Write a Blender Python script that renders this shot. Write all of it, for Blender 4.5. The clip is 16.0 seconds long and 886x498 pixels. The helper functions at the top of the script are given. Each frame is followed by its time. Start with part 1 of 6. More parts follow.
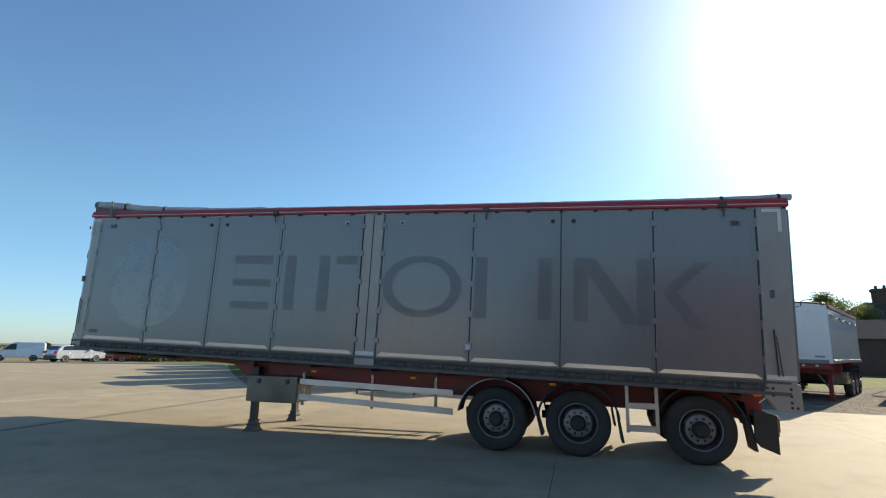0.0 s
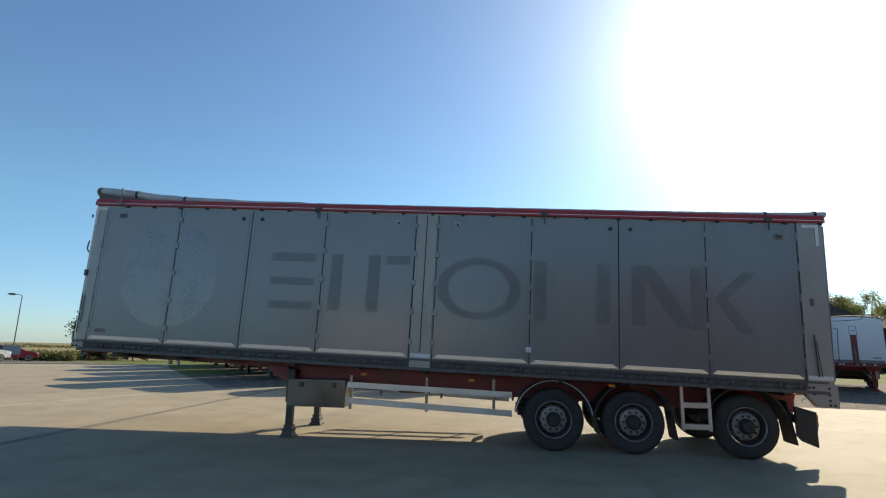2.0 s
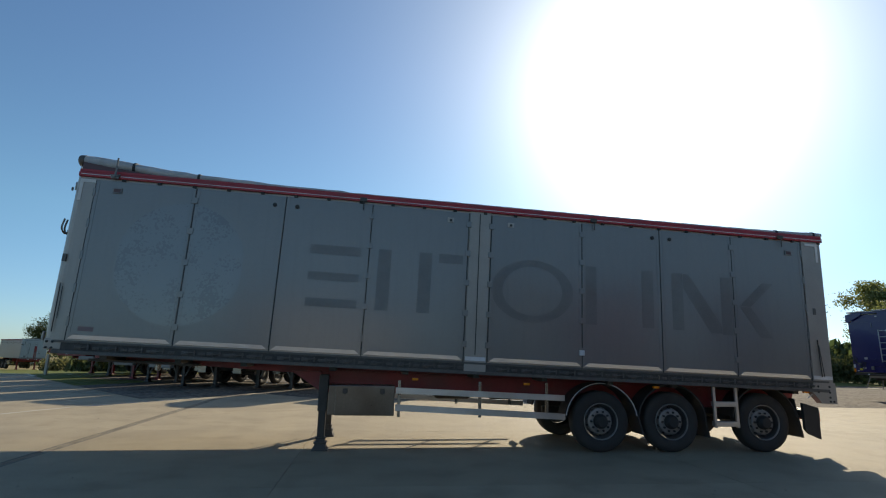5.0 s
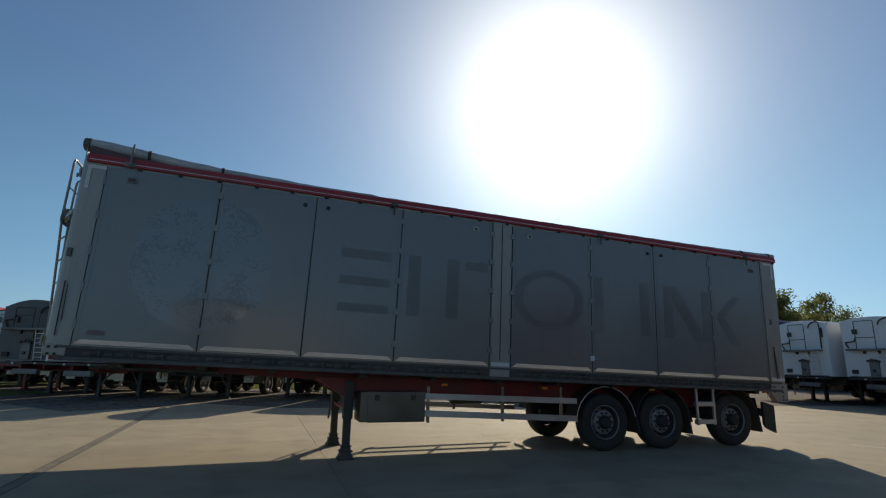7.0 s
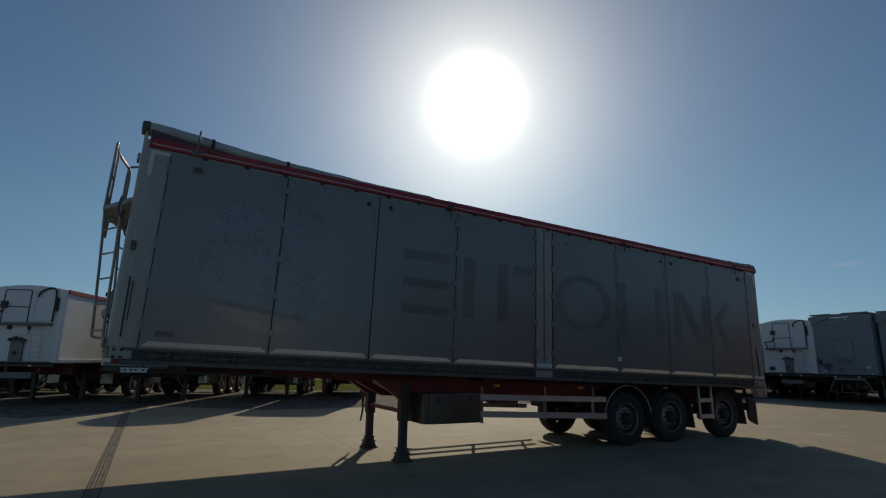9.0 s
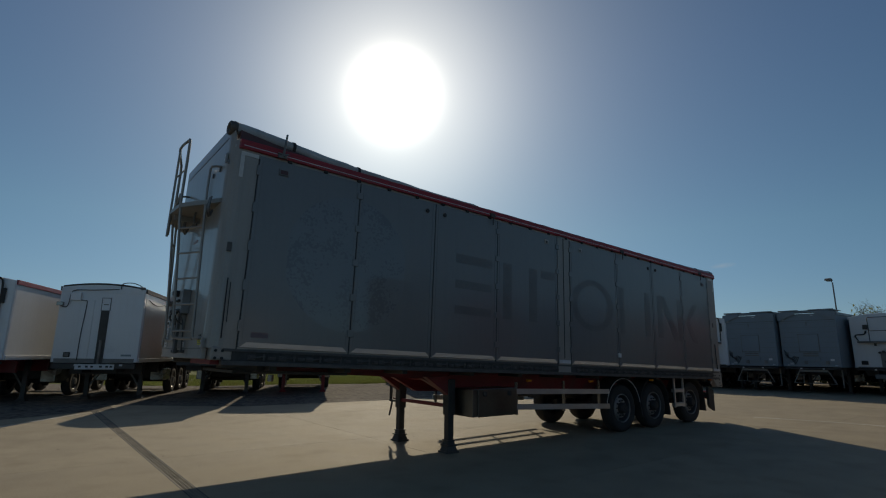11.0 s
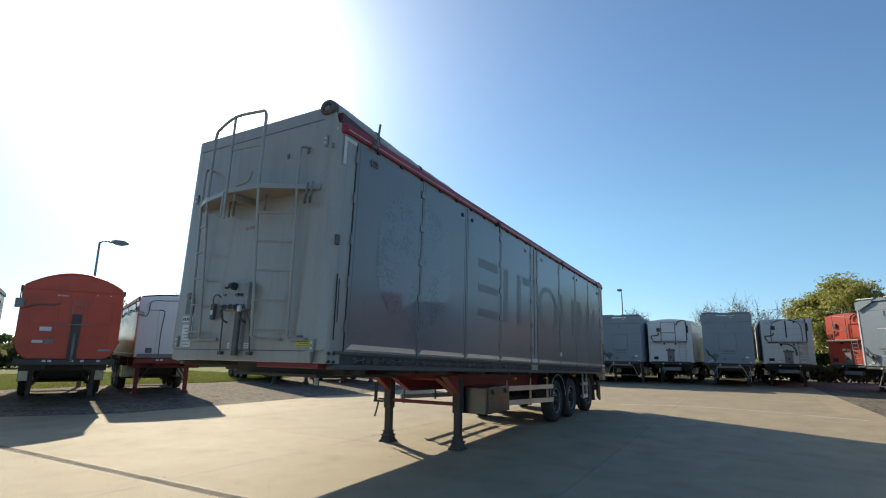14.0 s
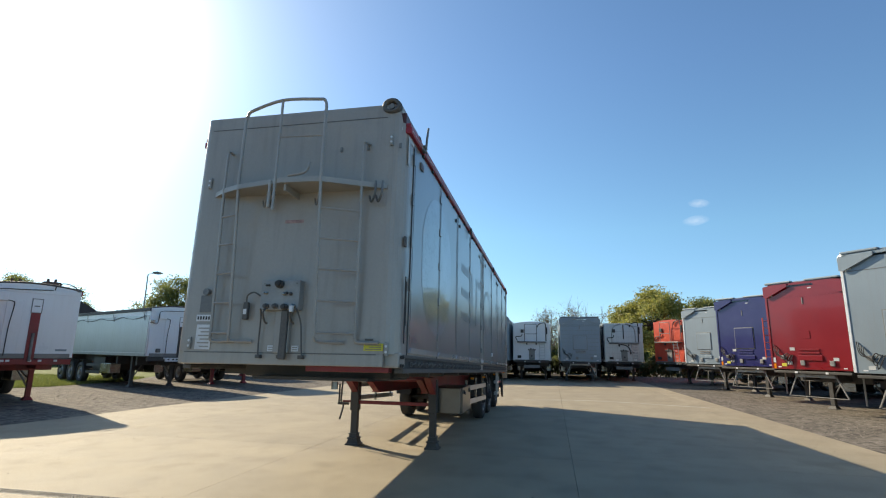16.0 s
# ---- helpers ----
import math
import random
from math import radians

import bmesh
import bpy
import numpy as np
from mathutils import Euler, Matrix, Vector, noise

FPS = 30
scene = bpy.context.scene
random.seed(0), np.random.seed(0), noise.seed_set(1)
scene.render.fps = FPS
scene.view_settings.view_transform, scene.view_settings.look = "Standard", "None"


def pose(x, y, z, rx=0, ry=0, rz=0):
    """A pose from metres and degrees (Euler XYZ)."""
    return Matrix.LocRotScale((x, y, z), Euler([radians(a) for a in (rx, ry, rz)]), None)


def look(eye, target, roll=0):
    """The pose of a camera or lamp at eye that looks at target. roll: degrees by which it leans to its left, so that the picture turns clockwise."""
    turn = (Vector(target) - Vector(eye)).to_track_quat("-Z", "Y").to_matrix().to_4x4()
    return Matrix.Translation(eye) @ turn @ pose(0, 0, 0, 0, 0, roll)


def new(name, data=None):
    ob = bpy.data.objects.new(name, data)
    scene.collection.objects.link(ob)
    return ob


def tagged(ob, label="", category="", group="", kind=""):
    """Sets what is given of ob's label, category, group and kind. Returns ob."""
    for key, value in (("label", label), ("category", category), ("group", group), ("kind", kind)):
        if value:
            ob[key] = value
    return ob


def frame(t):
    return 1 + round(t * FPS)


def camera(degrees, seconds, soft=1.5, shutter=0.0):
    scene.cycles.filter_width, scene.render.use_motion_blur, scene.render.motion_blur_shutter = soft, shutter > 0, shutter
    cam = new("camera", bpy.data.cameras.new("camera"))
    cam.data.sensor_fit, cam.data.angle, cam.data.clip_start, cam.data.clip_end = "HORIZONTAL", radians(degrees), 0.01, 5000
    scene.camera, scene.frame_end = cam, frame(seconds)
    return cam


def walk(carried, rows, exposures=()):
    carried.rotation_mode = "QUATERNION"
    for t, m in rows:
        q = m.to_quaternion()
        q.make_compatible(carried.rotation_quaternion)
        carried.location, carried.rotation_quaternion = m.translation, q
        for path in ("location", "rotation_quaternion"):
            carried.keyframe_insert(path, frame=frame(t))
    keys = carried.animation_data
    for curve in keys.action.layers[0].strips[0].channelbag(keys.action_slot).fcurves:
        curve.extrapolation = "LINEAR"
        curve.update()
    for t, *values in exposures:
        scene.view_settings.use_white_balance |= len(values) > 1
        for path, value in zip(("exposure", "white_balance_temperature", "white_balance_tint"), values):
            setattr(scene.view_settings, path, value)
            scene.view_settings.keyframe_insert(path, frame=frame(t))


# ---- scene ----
cam = camera(81.7, 16.0, soft=1.15)
PATH = [
    (0, (0.639, 1.115, 1.682), (0.136, 3.014, 2.056), 1.2),
    (0.5, (0.085, 0.98, 1.664), (-0.319, 2.902, 2.041), 1.2),
    (1, (-0.514, 0.85, 1.665), (-0.847, 2.785, 2.044), 1.2),
    (1.5, (-1.091, 0.736, 1.668), (-1.363, 2.681, 2.043), 1.3),
    (2, (-1.691, 0.689, 1.712), (-1.905, 2.643, 2.084), 1.3),
    (2.5, (-2.295, 0.63, 1.719), (-2.481, 2.586, 2.092), 1.3),
    (3, (-2.775, 0.661, 1.685), (-2.888, 2.622, 2.063), 1.4),
    (3.5, (-3.275, 0.747, 1.686), (-3.303, 2.712, 2.061), 1.5),
    (3.7, (-3.438, 0.788, 1.688), (-3.412, 2.752, 2.064), 1.5),
    (6, (-5.91, 1.294, 1.504), (-5.508, 3.205, 1.937), 1.2),
    (6.5, (-6.409, 1.366, 1.513), (-5.901, 3.251, 1.946), 1.2),
    (7, (-6.972, 1.442, 1.525), (-6.34, 3.289, 1.964), 1.1),
    (7.5, (-7.507, 1.541, 1.506), (-6.777, 3.35, 1.949), 1.0),
    (8, (-8.072, 1.725, 1.511), (-7.267, 3.5, 1.961), 0.9),
    (10.3, (-10.657, 2.809, 1.617), (-9.562, 4.434, 2.02), 0.9),
    (10.5, (-10.895, 2.829, 1.604), (-9.768, 4.431, 2.011), 0.8),
    (11, (-11.435, 3.039, 1.627), (-10.226, 4.579, 2.035), 0.7),
    (11.5, (-11.889, 3.393, 1.657), (-10.598, 4.866, 2.061), 0.7),
    (12, (-12.4, 3.764, 1.647), (-11.005, 5.14, 2.048), 0.7),
    (12.5, (-12.866, 4.219, 1.648), (-11.396, 5.516, 2.046), 0.7),
    (13, (-13.326, 4.699, 1.672), (-11.776, 5.898, 2.068), 0.7),
    (13.5, (-13.713, 5.214, 1.679), (-12.087, 6.309, 2.075), 0.8),
    (14, (-14.069, 5.779, 1.686), (-12.369, 6.755, 2.082), 0.8),
    (14.5, (-14.364, 6.326, 1.678), (-12.58, 7.138, 2.074), 0.8),
    (15, (-14.618, 6.938, 1.686), (-12.783, 7.628, 2.081), 0.8),
    (15.5, (-14.935, 7.502, 1.693), (-13.049, 8.036, 2.09), 0.9),
    (16, (-15.172, 8.118, 1.715), (-13.255, 8.527, 2.112), 0.9),
]
EXPOSURES = [(0, 0.7, 7350, 8), (2.0, 0.55, 7350, 8), (3.5, 0.4, 7350, 8), (5.8, 0.05, 7350, 8), (7.0, -0.35, 7350, 8), (8.2, -0.92, 7350, 8), (10.3, -1.1, 7350, 8), (11.0, -1.1, 7350, 8), (11.6, -0.9, 7350, 8), (12.5, -0.2, 7350, 8), (13.5, 0.2, 7350, 8), (14.5, 0.76, 7350, 8), (15.2, 0.84, 7350, 8), (16.0, 0.74, 7350, 8)]
walk(cam, [(t, look(eye, target, roll)) for t, eye, target, roll in PATH], EXPOSURES)

# ---- light ----
SUN_AZ, SUN_EL = 58.0, 28.3          # direction towards the sun: degrees from +x to +y, and above the horizon
world = bpy.data.worlds.new("sky")
scene.world = world
world.use_nodes = True
wn = world.node_tree
sky = wn.nodes.new("ShaderNodeTexSky")
sky.sky_type = "NISHITA"
sky.sun_disc = False
sky.sun_elevation = radians(SUN_EL)
sky.sun_rotation = radians(90 - SUN_AZ)
sky.altitude, sky.air_density, sky.dust_density, sky.ozone_density = 50, 0.8, 0.2, 1.0
wn.nodes["Background"].inputs["Strength"].default_value = 0.12
sd = Vector((math.cos(radians(SUN_EL)) * math.cos(radians(SUN_AZ)), math.cos(radians(SUN_EL)) * math.sin(radians(SUN_AZ)), math.sin(radians(SUN_EL))))
# bright glow round the sun, painted over the clear sky to imitate glare
coord = wn.nodes.new("ShaderNodeTexCoord")
unit = wn.nodes.new("ShaderNodeVectorMath")
unit.operation = "NORMALIZE"
wn.links.new(coord.outputs["Generated"], unit.inputs[0])
towards = wn.nodes.new("ShaderNodeVectorMath")
towards.operation = "DOT_PRODUCT"
wn.links.new(unit.outputs[0], towards.inputs[0])
towards.inputs[1].default_value = sd
above = wn.nodes.new("ShaderNodeMath")
above.operation = "MAXIMUM"
above.inputs[1].default_value = 0.0
wn.links.new(towards.outputs["Value"], above.inputs[0])
glow = None
for power, amount in ((700.0, 60.0), (60.0, 9.0), (18.0, 3.4), (5.0, 0.6)):
    pw = wn.nodes.new("ShaderNodeMath")
    pw.operation = "POWER"
    pw.inputs[1].default_value = power
    wn.links.new(above.outputs[0], pw.inputs[0])
    ml = wn.nodes.new("ShaderNodeMath")
    ml.operation = "MULTIPLY_ADD"
    ml.inputs[1].default_value = amount
    wn.links.new(pw.outputs[0], ml.inputs[0])
    if glow is not None:
        wn.links.new(glow, ml.inputs[2])
    else:
        ml.inputs[2].default_value = 0.0
    glow = ml.outputs[0]
tint = wn.nodes.new("ShaderNodeVectorMath")
tint.operation = "SCALE"
tint.inputs[0].default_value = (1.0, 0.97, 0.92)
wn.links.new(glow, tint.inputs["Scale"])
total = wn.nodes.new("ShaderNodeVectorMath")
total.operation = "ADD"
clear = wn.nodes.new("ShaderNodeVectorMath")
clear.operation = "MULTIPLY"
height = wn.nodes.new("ShaderNodeSeparateXYZ")
wn.links.new(unit.outputs[0], height.inputs[0])
upward = wn.nodes.new("ShaderNodeMapRange")
upward.inputs["From Min"].default_value, upward.inputs["From Max"].default_value = 0.0, 0.5
wn.links.new(height.outputs["Z"], upward.inputs["Value"])
deep = wn.nodes.new("ShaderNodeValToRGB")
deep.color_ramp.elements[0].color = (0.44, 0.61, 0.88, 1)
deep.color_ramp.elements[1].color = (0.64, 0.90, 1.10, 1)
deep.color_ramp.elements.new(0.45).color = (0.60, 0.88, 1.0, 1)
wn.links.new(upward.outputs[0], deep.inputs[0])
wn.links.new(deep.outputs["Color"], clear.inputs[1])
wn.links.new(sky.outputs[0], clear.inputs[0])
wn.links.new(clear.outputs[0], total.inputs[0])
wn.links.new(tint.outputs[0], total.inputs[1])
wn.links.new(total.outputs[0], wn.nodes["Background"].inputs["Color"])
sun = new("sun", bpy.data.lights.new("sun", "SUN"))
sun.data.energy, sun.data.angle, sun.data.color = 4.3, radians(0.53), (1.0, 0.91, 0.76)
sun.matrix_world = look((40, 60, 40), Vector((40, 60, 40)) - sd)


# ---- materials ----
def principled(name):
    m = bpy.data.materials.new(name)
    m.use_nodes = True
    return m, m.node_tree.nodes, m.node_tree.links, m.node_tree.nodes["Principled BSDF"]


def surface(name, colour, rough=0.5, metal=0.0, var=0.12, scale=3.0, fine=60.0, bump=0.1, dirt=None, dirt_amount=0.0, coat=0.0, stretch=(1, 1, 1), streak=0.0, random_tint=0.0, grain=0.5):
    """A surface with large and fine variation, optional dirt patches and vertical streaks."""
    m, n, l, b = principled(name)
    tex = n.new("ShaderNodeTexCoord")
    mp = n.new("ShaderNodeMapping")
    mp.inputs["Scale"].default_value = stretch
    l.new(tex.outputs["Object"], mp.inputs[0])
    big, small = n.new("ShaderNodeTexNoise"), n.new("ShaderNodeTexNoise")
    for t, s, d in ((big, scale, 6), (small, fine, 4)):
        t.inputs["Scale"].default_value, t.inputs["Detail"].default_value = s, d
        l.new(mp.outputs[0], t.inputs["Vector"])
    add = n.new("ShaderNodeMath")
    add.operation = "ADD"
    l.new(big.outputs["Fac"], add.inputs[0])
    half = n.new("ShaderNodeMath")
    half.operation = "MULTIPLY"
    half.inputs[1].default_value = grain
    l.new(small.outputs["Fac"], half.inputs[0])
    l.new(half.outputs[0], add.inputs[1])
    rng = n.new("ShaderNodeMapRange")
    rng.inputs["From Min"].default_value, rng.inputs["From Max"].default_value = 0.3 + 0.3 * grain, 0.7 + 0.7 * grain
    rng.inputs["To Min"].default_value, rng.inputs["To Max"].default_value = 1 - var, 1 + var
    l.new(add.outputs[0], rng.inputs["Value"])
    val = rng.outputs[0]
    if random_tint:
        info = n.new("ShaderNodeObjectInfo")
        r2 = n.new("ShaderNodeMapRange")
        r2.inputs["To Min"].default_value, r2.inputs["To Max"].default_value = 1 - random_tint, 1 + random_tint
        l.new(info.outputs["Random"], r2.inputs["Value"])
        mul = n.new("ShaderNodeMath")
        mul.operation = "MULTIPLY"
        l.new(val, mul.inputs[0])
        l.new(r2.outputs[0], mul.inputs[1])
        val = mul.outputs[0]
    vm = n.new("ShaderNodeVectorMath")
    vm.operation = "SCALE"
    vm.inputs[0].default_value = colour
    l.new(val, vm.inputs["Scale"])
    col = vm.outputs[0]
    if dirt:
        dn = n.new("ShaderNodeTexNoise")
        dn.inputs["Scale"].default_value, dn.inputs["Detail"].default_value = 1.7, 8
        dm = n.new("ShaderNodeMapping")
        dm.inputs["Scale"].default_value = (6, 6, 0.6) if streak else (1, 1, 1)
        l.new(tex.outputs["Object"], dm.inputs[0])
        l.new(dm.outputs[0], dn.inputs["Vector"])
        dr = n.new("ShaderNodeMapRange")
        dr.inputs["From Min"].default_value, dr.inputs["From Max"].default_value = 0.5, 0.75
        dr.inputs["To Max"].default_value = dirt_amount
        l.new(dn.outputs["Fac"], dr.inputs["Value"])
        mix = n.new("ShaderNodeMix")
        mix.data_type = "RGBA"
        l.new(dr.outputs[0], mix.inputs[0])
        l.new(col, mix.inputs[6])
        mix.inputs[7].default_value = (*dirt, 1)
        col = mix.outputs[2]
    l.new(col, b.inputs["Base Color"])
    rr = n.new("ShaderNodeMapRange")
    rr.inputs["To Min"].default_value, rr.inputs["To Max"].default_value = max(rough - 0.08, 0.02), min(rough + 0.1, 1)
    l.new(big.outputs["Fac"], rr.inputs["Value"])
    l.new(rr.outputs[0], b.inputs["Roughness"])
    b.inputs["Metallic"].default_value = metal
    if coat:
        b.inputs["Coat Weight"].default_value, b.inputs["Coat Roughness"].default_value = coat, 0.08
    if bump:
        bp = n.new("ShaderNodeBump")
        bp.inputs["Strength"].default_value, bp.inputs["Distance"].default_value = bump, 0.01
        l.new(small.outputs["Fac"], bp.inputs["Height"])
        l.new(bp.outputs[0], b.inputs["Normal"])
    return m


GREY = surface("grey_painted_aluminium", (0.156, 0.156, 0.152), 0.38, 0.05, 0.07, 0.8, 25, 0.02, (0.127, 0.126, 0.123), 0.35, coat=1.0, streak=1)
gn, gl = GREY.node_tree.nodes, GREY.node_tree.links
gb = gn["Principled BSDF"]
gb.inputs["Coat Roughness"].default_value = 0.2
tc, mp, wv, bp = gn.new("ShaderNodeTexCoord"), gn.new("ShaderNodeMapping"), gn.new("ShaderNodeTexNoise"), gn.new("ShaderNodeBump")
mp.inputs["Scale"].default_value = (5.0, 5.0, 0.5)
wv.inputs["Scale"].default_value, wv.inputs["Detail"].default_value = 1.0, 3
bp.inputs["Strength"].default_value, bp.inputs["Distance"].default_value = 0.25, 0.01
gl.new(tc.outputs["Object"], mp.inputs[0])
gl.new(mp.outputs[0], wv.inputs["Vector"])
gl.new(wv.outputs["Fac"], bp.inputs["Height"])
gl.new(bp.outputs[0], gb.inputs["Coat Normal"])
GHOST = surface("faded_print", (0.126, 0.126, 0.123), 0.45, 0.0, 0.1, 3, 30, 0.04, (0.15, 0.149, 0.145), 0.5, coat=0.35)
# door grey lightened and warmed to stand in for sun glare on the front
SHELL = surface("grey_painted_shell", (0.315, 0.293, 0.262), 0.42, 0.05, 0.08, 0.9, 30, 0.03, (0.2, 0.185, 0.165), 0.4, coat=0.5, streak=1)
FRAME = surface("grey_frame_aluminium", (0.31, 0.295, 0.27), 0.4, 0.2, 0.08, 1.2, 40, 0.04, (0.19, 0.18, 0.165), 0.4)
SILL = surface("dirty_sill_metal", (0.19, 0.188, 0.183), 0.5, 0.4, 0.25, 3, 30, 0.1, (0.05, 0.045, 0.04), 0.8)
BLACK = surface("black_rubber_and_paint", (0.028, 0.0275, 0.027), 0.65, 0, 0.2, 4, 40, 0.1)
TYRE = surface("tyre_rubber", (0.032, 0.031, 0.03), 0.8, 0, 0.25, 3, 50, 0.25, (0.075, 0.068, 0.06), 0.5)
REDPAINT = surface("dull_red_chassis_paint", (0.22, 0.022, 0.024), 0.45, 0, 0.25, 2, 40, 0.08, (0.10, 0.045, 0.04), 0.6)
REDRAIL = surface("red_rail_paint", (0.33, 0.02, 0.03), 0.35, 0, 0.12, 3, 40, 0.04, (0.15, 0.06, 0.06), 0.5)
ALU = surface("bare_aluminium", (0.55, 0.56, 0.57), 0.35, 0.85, 0.12, 3, 60, 0.05, (0.25, 0.25, 0.24), 0.4)
BOXSTEEL = surface("dull_box_steel", (0.15, 0.147, 0.14), 0.3, 1.0, 0.2, 1.5, 50, 0.05, (0.08, 0.076, 0.07), 0.5)
STEEL = surface("stainless_steel", (0.27, 0.27, 0.26), 0.25, 1.0, 0.15, 2, 50, 0.05, (0.15, 0.14, 0.13), 0.4)
RIM = surface("silver_wheel_rim", (0.26, 0.26, 0.255), 0.45, 0.4, 0.15, 6, 40, 0.05, (0.08, 0.07, 0.06), 0.6)
WHITESTRIP = surface("white_reflective_strip", (0.62, 0.63, 0.64), 0.4, 0, 0.12, 4, 40, 0.03, (0.3, 0.29, 0.28), 0.6)
WHITE = surface("white_paint", (0.72, 0.73, 0.74), 0.3, 0, 0.06, 0.8, 30, 0.02, (0.58, 0.565, 0.53), 0.18, coat=0.3, streak=0.5)
STRIP = surface("bright_metal_edge_strip", (0.88, 0.88, 0.86), 0.15, 0.6, 0.04, 4, 40, 0.01, (0.66, 0.65, 0.61), 0.3)
TARP = surface("weathered_white_tarpaulin", (0.42, 0.43, 0.43), 0.6, 0, 0.2, 2, 30, 0.2, (0.2, 0.2, 0.19), 0.6)
SILVER = surface("smooth_silver_aluminium", (0.36, 0.385, 0.41), 0.3, 0.6, 0.1, 0.7, 30, 0.04, (0.25, 0.25, 0.24), 0.4, streak=1)
LTGREY = surface("light_blue_grey_paint", (0.205, 0.252, 0.285), 0.4, 0.1, 0.08, 0.9, 30, 0.04, (0.2, 0.22, 0.24), 0.5, streak=1)
BLUE = surface("deep_blue_paint", (0.011, 0.009, 0.092), 0.3, 0, 0.1, 1, 30, 0.03, (0.03, 0.03, 0.12), 0.4, coat=0.4)
BRIGHTRED = surface("bright_red_paint", (0.205, 0.0035, 0.008), 0.3, 0, 0.12, 1, 30, 0.03, (0.17, 0.006, 0.01), 0.45, coat=0.4)
ORANGERED = surface("orange_red_paint", (0.55, 0.065, 0.03), 0.4, 0, 0.1, 1, 30, 0.03, (0.28, 0.04, 0.02), 0.5)
CHARCOAL = surface("charcoal_grey_paint", (0.085, 0.093, 0.1), 0.45, 0.1, 0.1, 0.9, 30, 0.03, (0.06, 0.062, 0.065), 0.4, streak=1)
DARK = surface("dark_chassis_steel", (0.065, 0.061, 0.057), 0.55, 0.3, 0.25, 3, 40, 0.1, (0.1, 0.085, 0.07), 0.5)
YELLOW = surface("yellow_plate", (0.55, 0.5, 0.04), 0.5, 0, 0.08, 5, 50, 0.02)
AMBER = surface("amber_lens", (0.75, 0.22, 0.01), 0.2, 0, 0.05, 5, 50, 0.0)
REDLENS = surface("red_lens", (0.5, 0.01, 0.01), 0.2, 0, 0.05, 5, 50, 0.0)
GLASS, _n, _l, _b = principled("dark_vehicle_glass")
_b.inputs["Base Color"].default_value, _b.inputs["Roughness"].default_value = (0.02, 0.025, 0.03, 1), 0.05
CONCRETE = surface("broom_finished_concrete", (0.318, 0.264, 0.18), 0.78, 0, 0.36, 0.8, 60, 0.9, (0.22, 0.178, 0.118), 0.6, random_tint=0.06, grain=1.9)
GRAVEL = surface("dark_planings_gravel", (0.15, 0.13, 0.108), 0.95, 0, 0.9, 1.2, 6, 1.0, (0.24, 0.21, 0.175), 0.6, grain=2.2)
FIELD = surface("dry_stubble_field", (0.25, 0.2, 0.1), 0.95, 0, 0.25, 0.03, 1.2, 0.3, (0.12, 0.13, 0.05), 0.7)
GRASSM = surface("short_grass_ground", (0.125, 0.145, 0.04), 0.95, 0, 0.35, 0.6, 14, 0.6, (0.17, 0.145, 0.07), 0.55)
for loose in (GRAVEL, FIELD, GRASSM):
    loose.node_tree.nodes["Principled BSDF"].inputs["Specular IOR Level"].default_value = 0.12
KERB = surface("kerb_concrete", (0.42, 0.38, 0.31), 0.85, 0, 0.15, 2, 40, 0.3)
BARK = surface("tree_bark", (0.07, 0.055, 0.042), 0.9, 0, 0.3, 3, 25, 0.6)
TILE = surface("dark_roof_tiles", (0.07, 0.05, 0.045), 0.8, 0, 0.25, 1, 9, 0.6, stretch=(1, 1, 3))
BRICK = surface("red_brown_brick", (0.11, 0.062, 0.048), 0.85, 0, 0.25, 1.5, 12, 0.4)


# ---- mesh helpers ----
def part(name, bm, material, parent, label="", smooth=False):
    me = bpy.data.meshes.new(name)
    if smooth:
        for f in bm.faces:
            f.smooth = True
    bm.to_mesh(me)
    bm.free()
    me.materials.append(material)
    ob = new(name, me)
    ob.parent = parent
    return tagged(ob, label) if label else ob


def thing(name, bm, material, label, category, group="", kind=""):
    ob = part(name, bm, material, None)
    return tagged(ob, label, category, group, kind)


def empty(name, m, label, category, group=""):
    ob = new(name)
    ob.empty_display_size = 0.2
    ob.matrix_world = m
    return tagged(ob, label, category, group)


def box(bm, x0, x1, y0, y1, z0, z1, bevel=0.0, m=None):
    r = bmesh.ops.create_cube(bm, size=1.0, matrix=Matrix.Translation(((x0 + x1) / 2, (y0 + y1) / 2, (z0 + z1) / 2)) @ Matrix.Diagonal((abs(x1 - x0), abs(y1 - y0), abs(z1 - z0), 1)))
    vs = r["verts"]
    if bevel:
        es = list({e for v in vs for e in v.link_edges})
        out = bmesh.ops.bevel(bm, geom=es, offset=bevel, segments=2, affect="EDGES", profile=0.6)
        vs = out["verts"]
    if m is not None:
        bmesh.ops.transform(bm, matrix=m, verts=[v for v in vs if v.is_valid])
    return bm


def boxed(*a, **k):
    return box(bmesh.new(), *a, **k)


def rod(bm, a, b, r, seg=8, r2=None):
    a, b = Vector(a), Vector(b)
    d = b - a
    q = d.to_track_quat("Z", "Y").to_matrix().to_4x4()
    bmesh.ops.create_cone(bm, cap_ends=True, segments=seg, radius1=r, radius2=r if r2 is None else r2, depth=d.length, matrix=Matrix.Translation((a + b) / 2) @ q)
    return bm


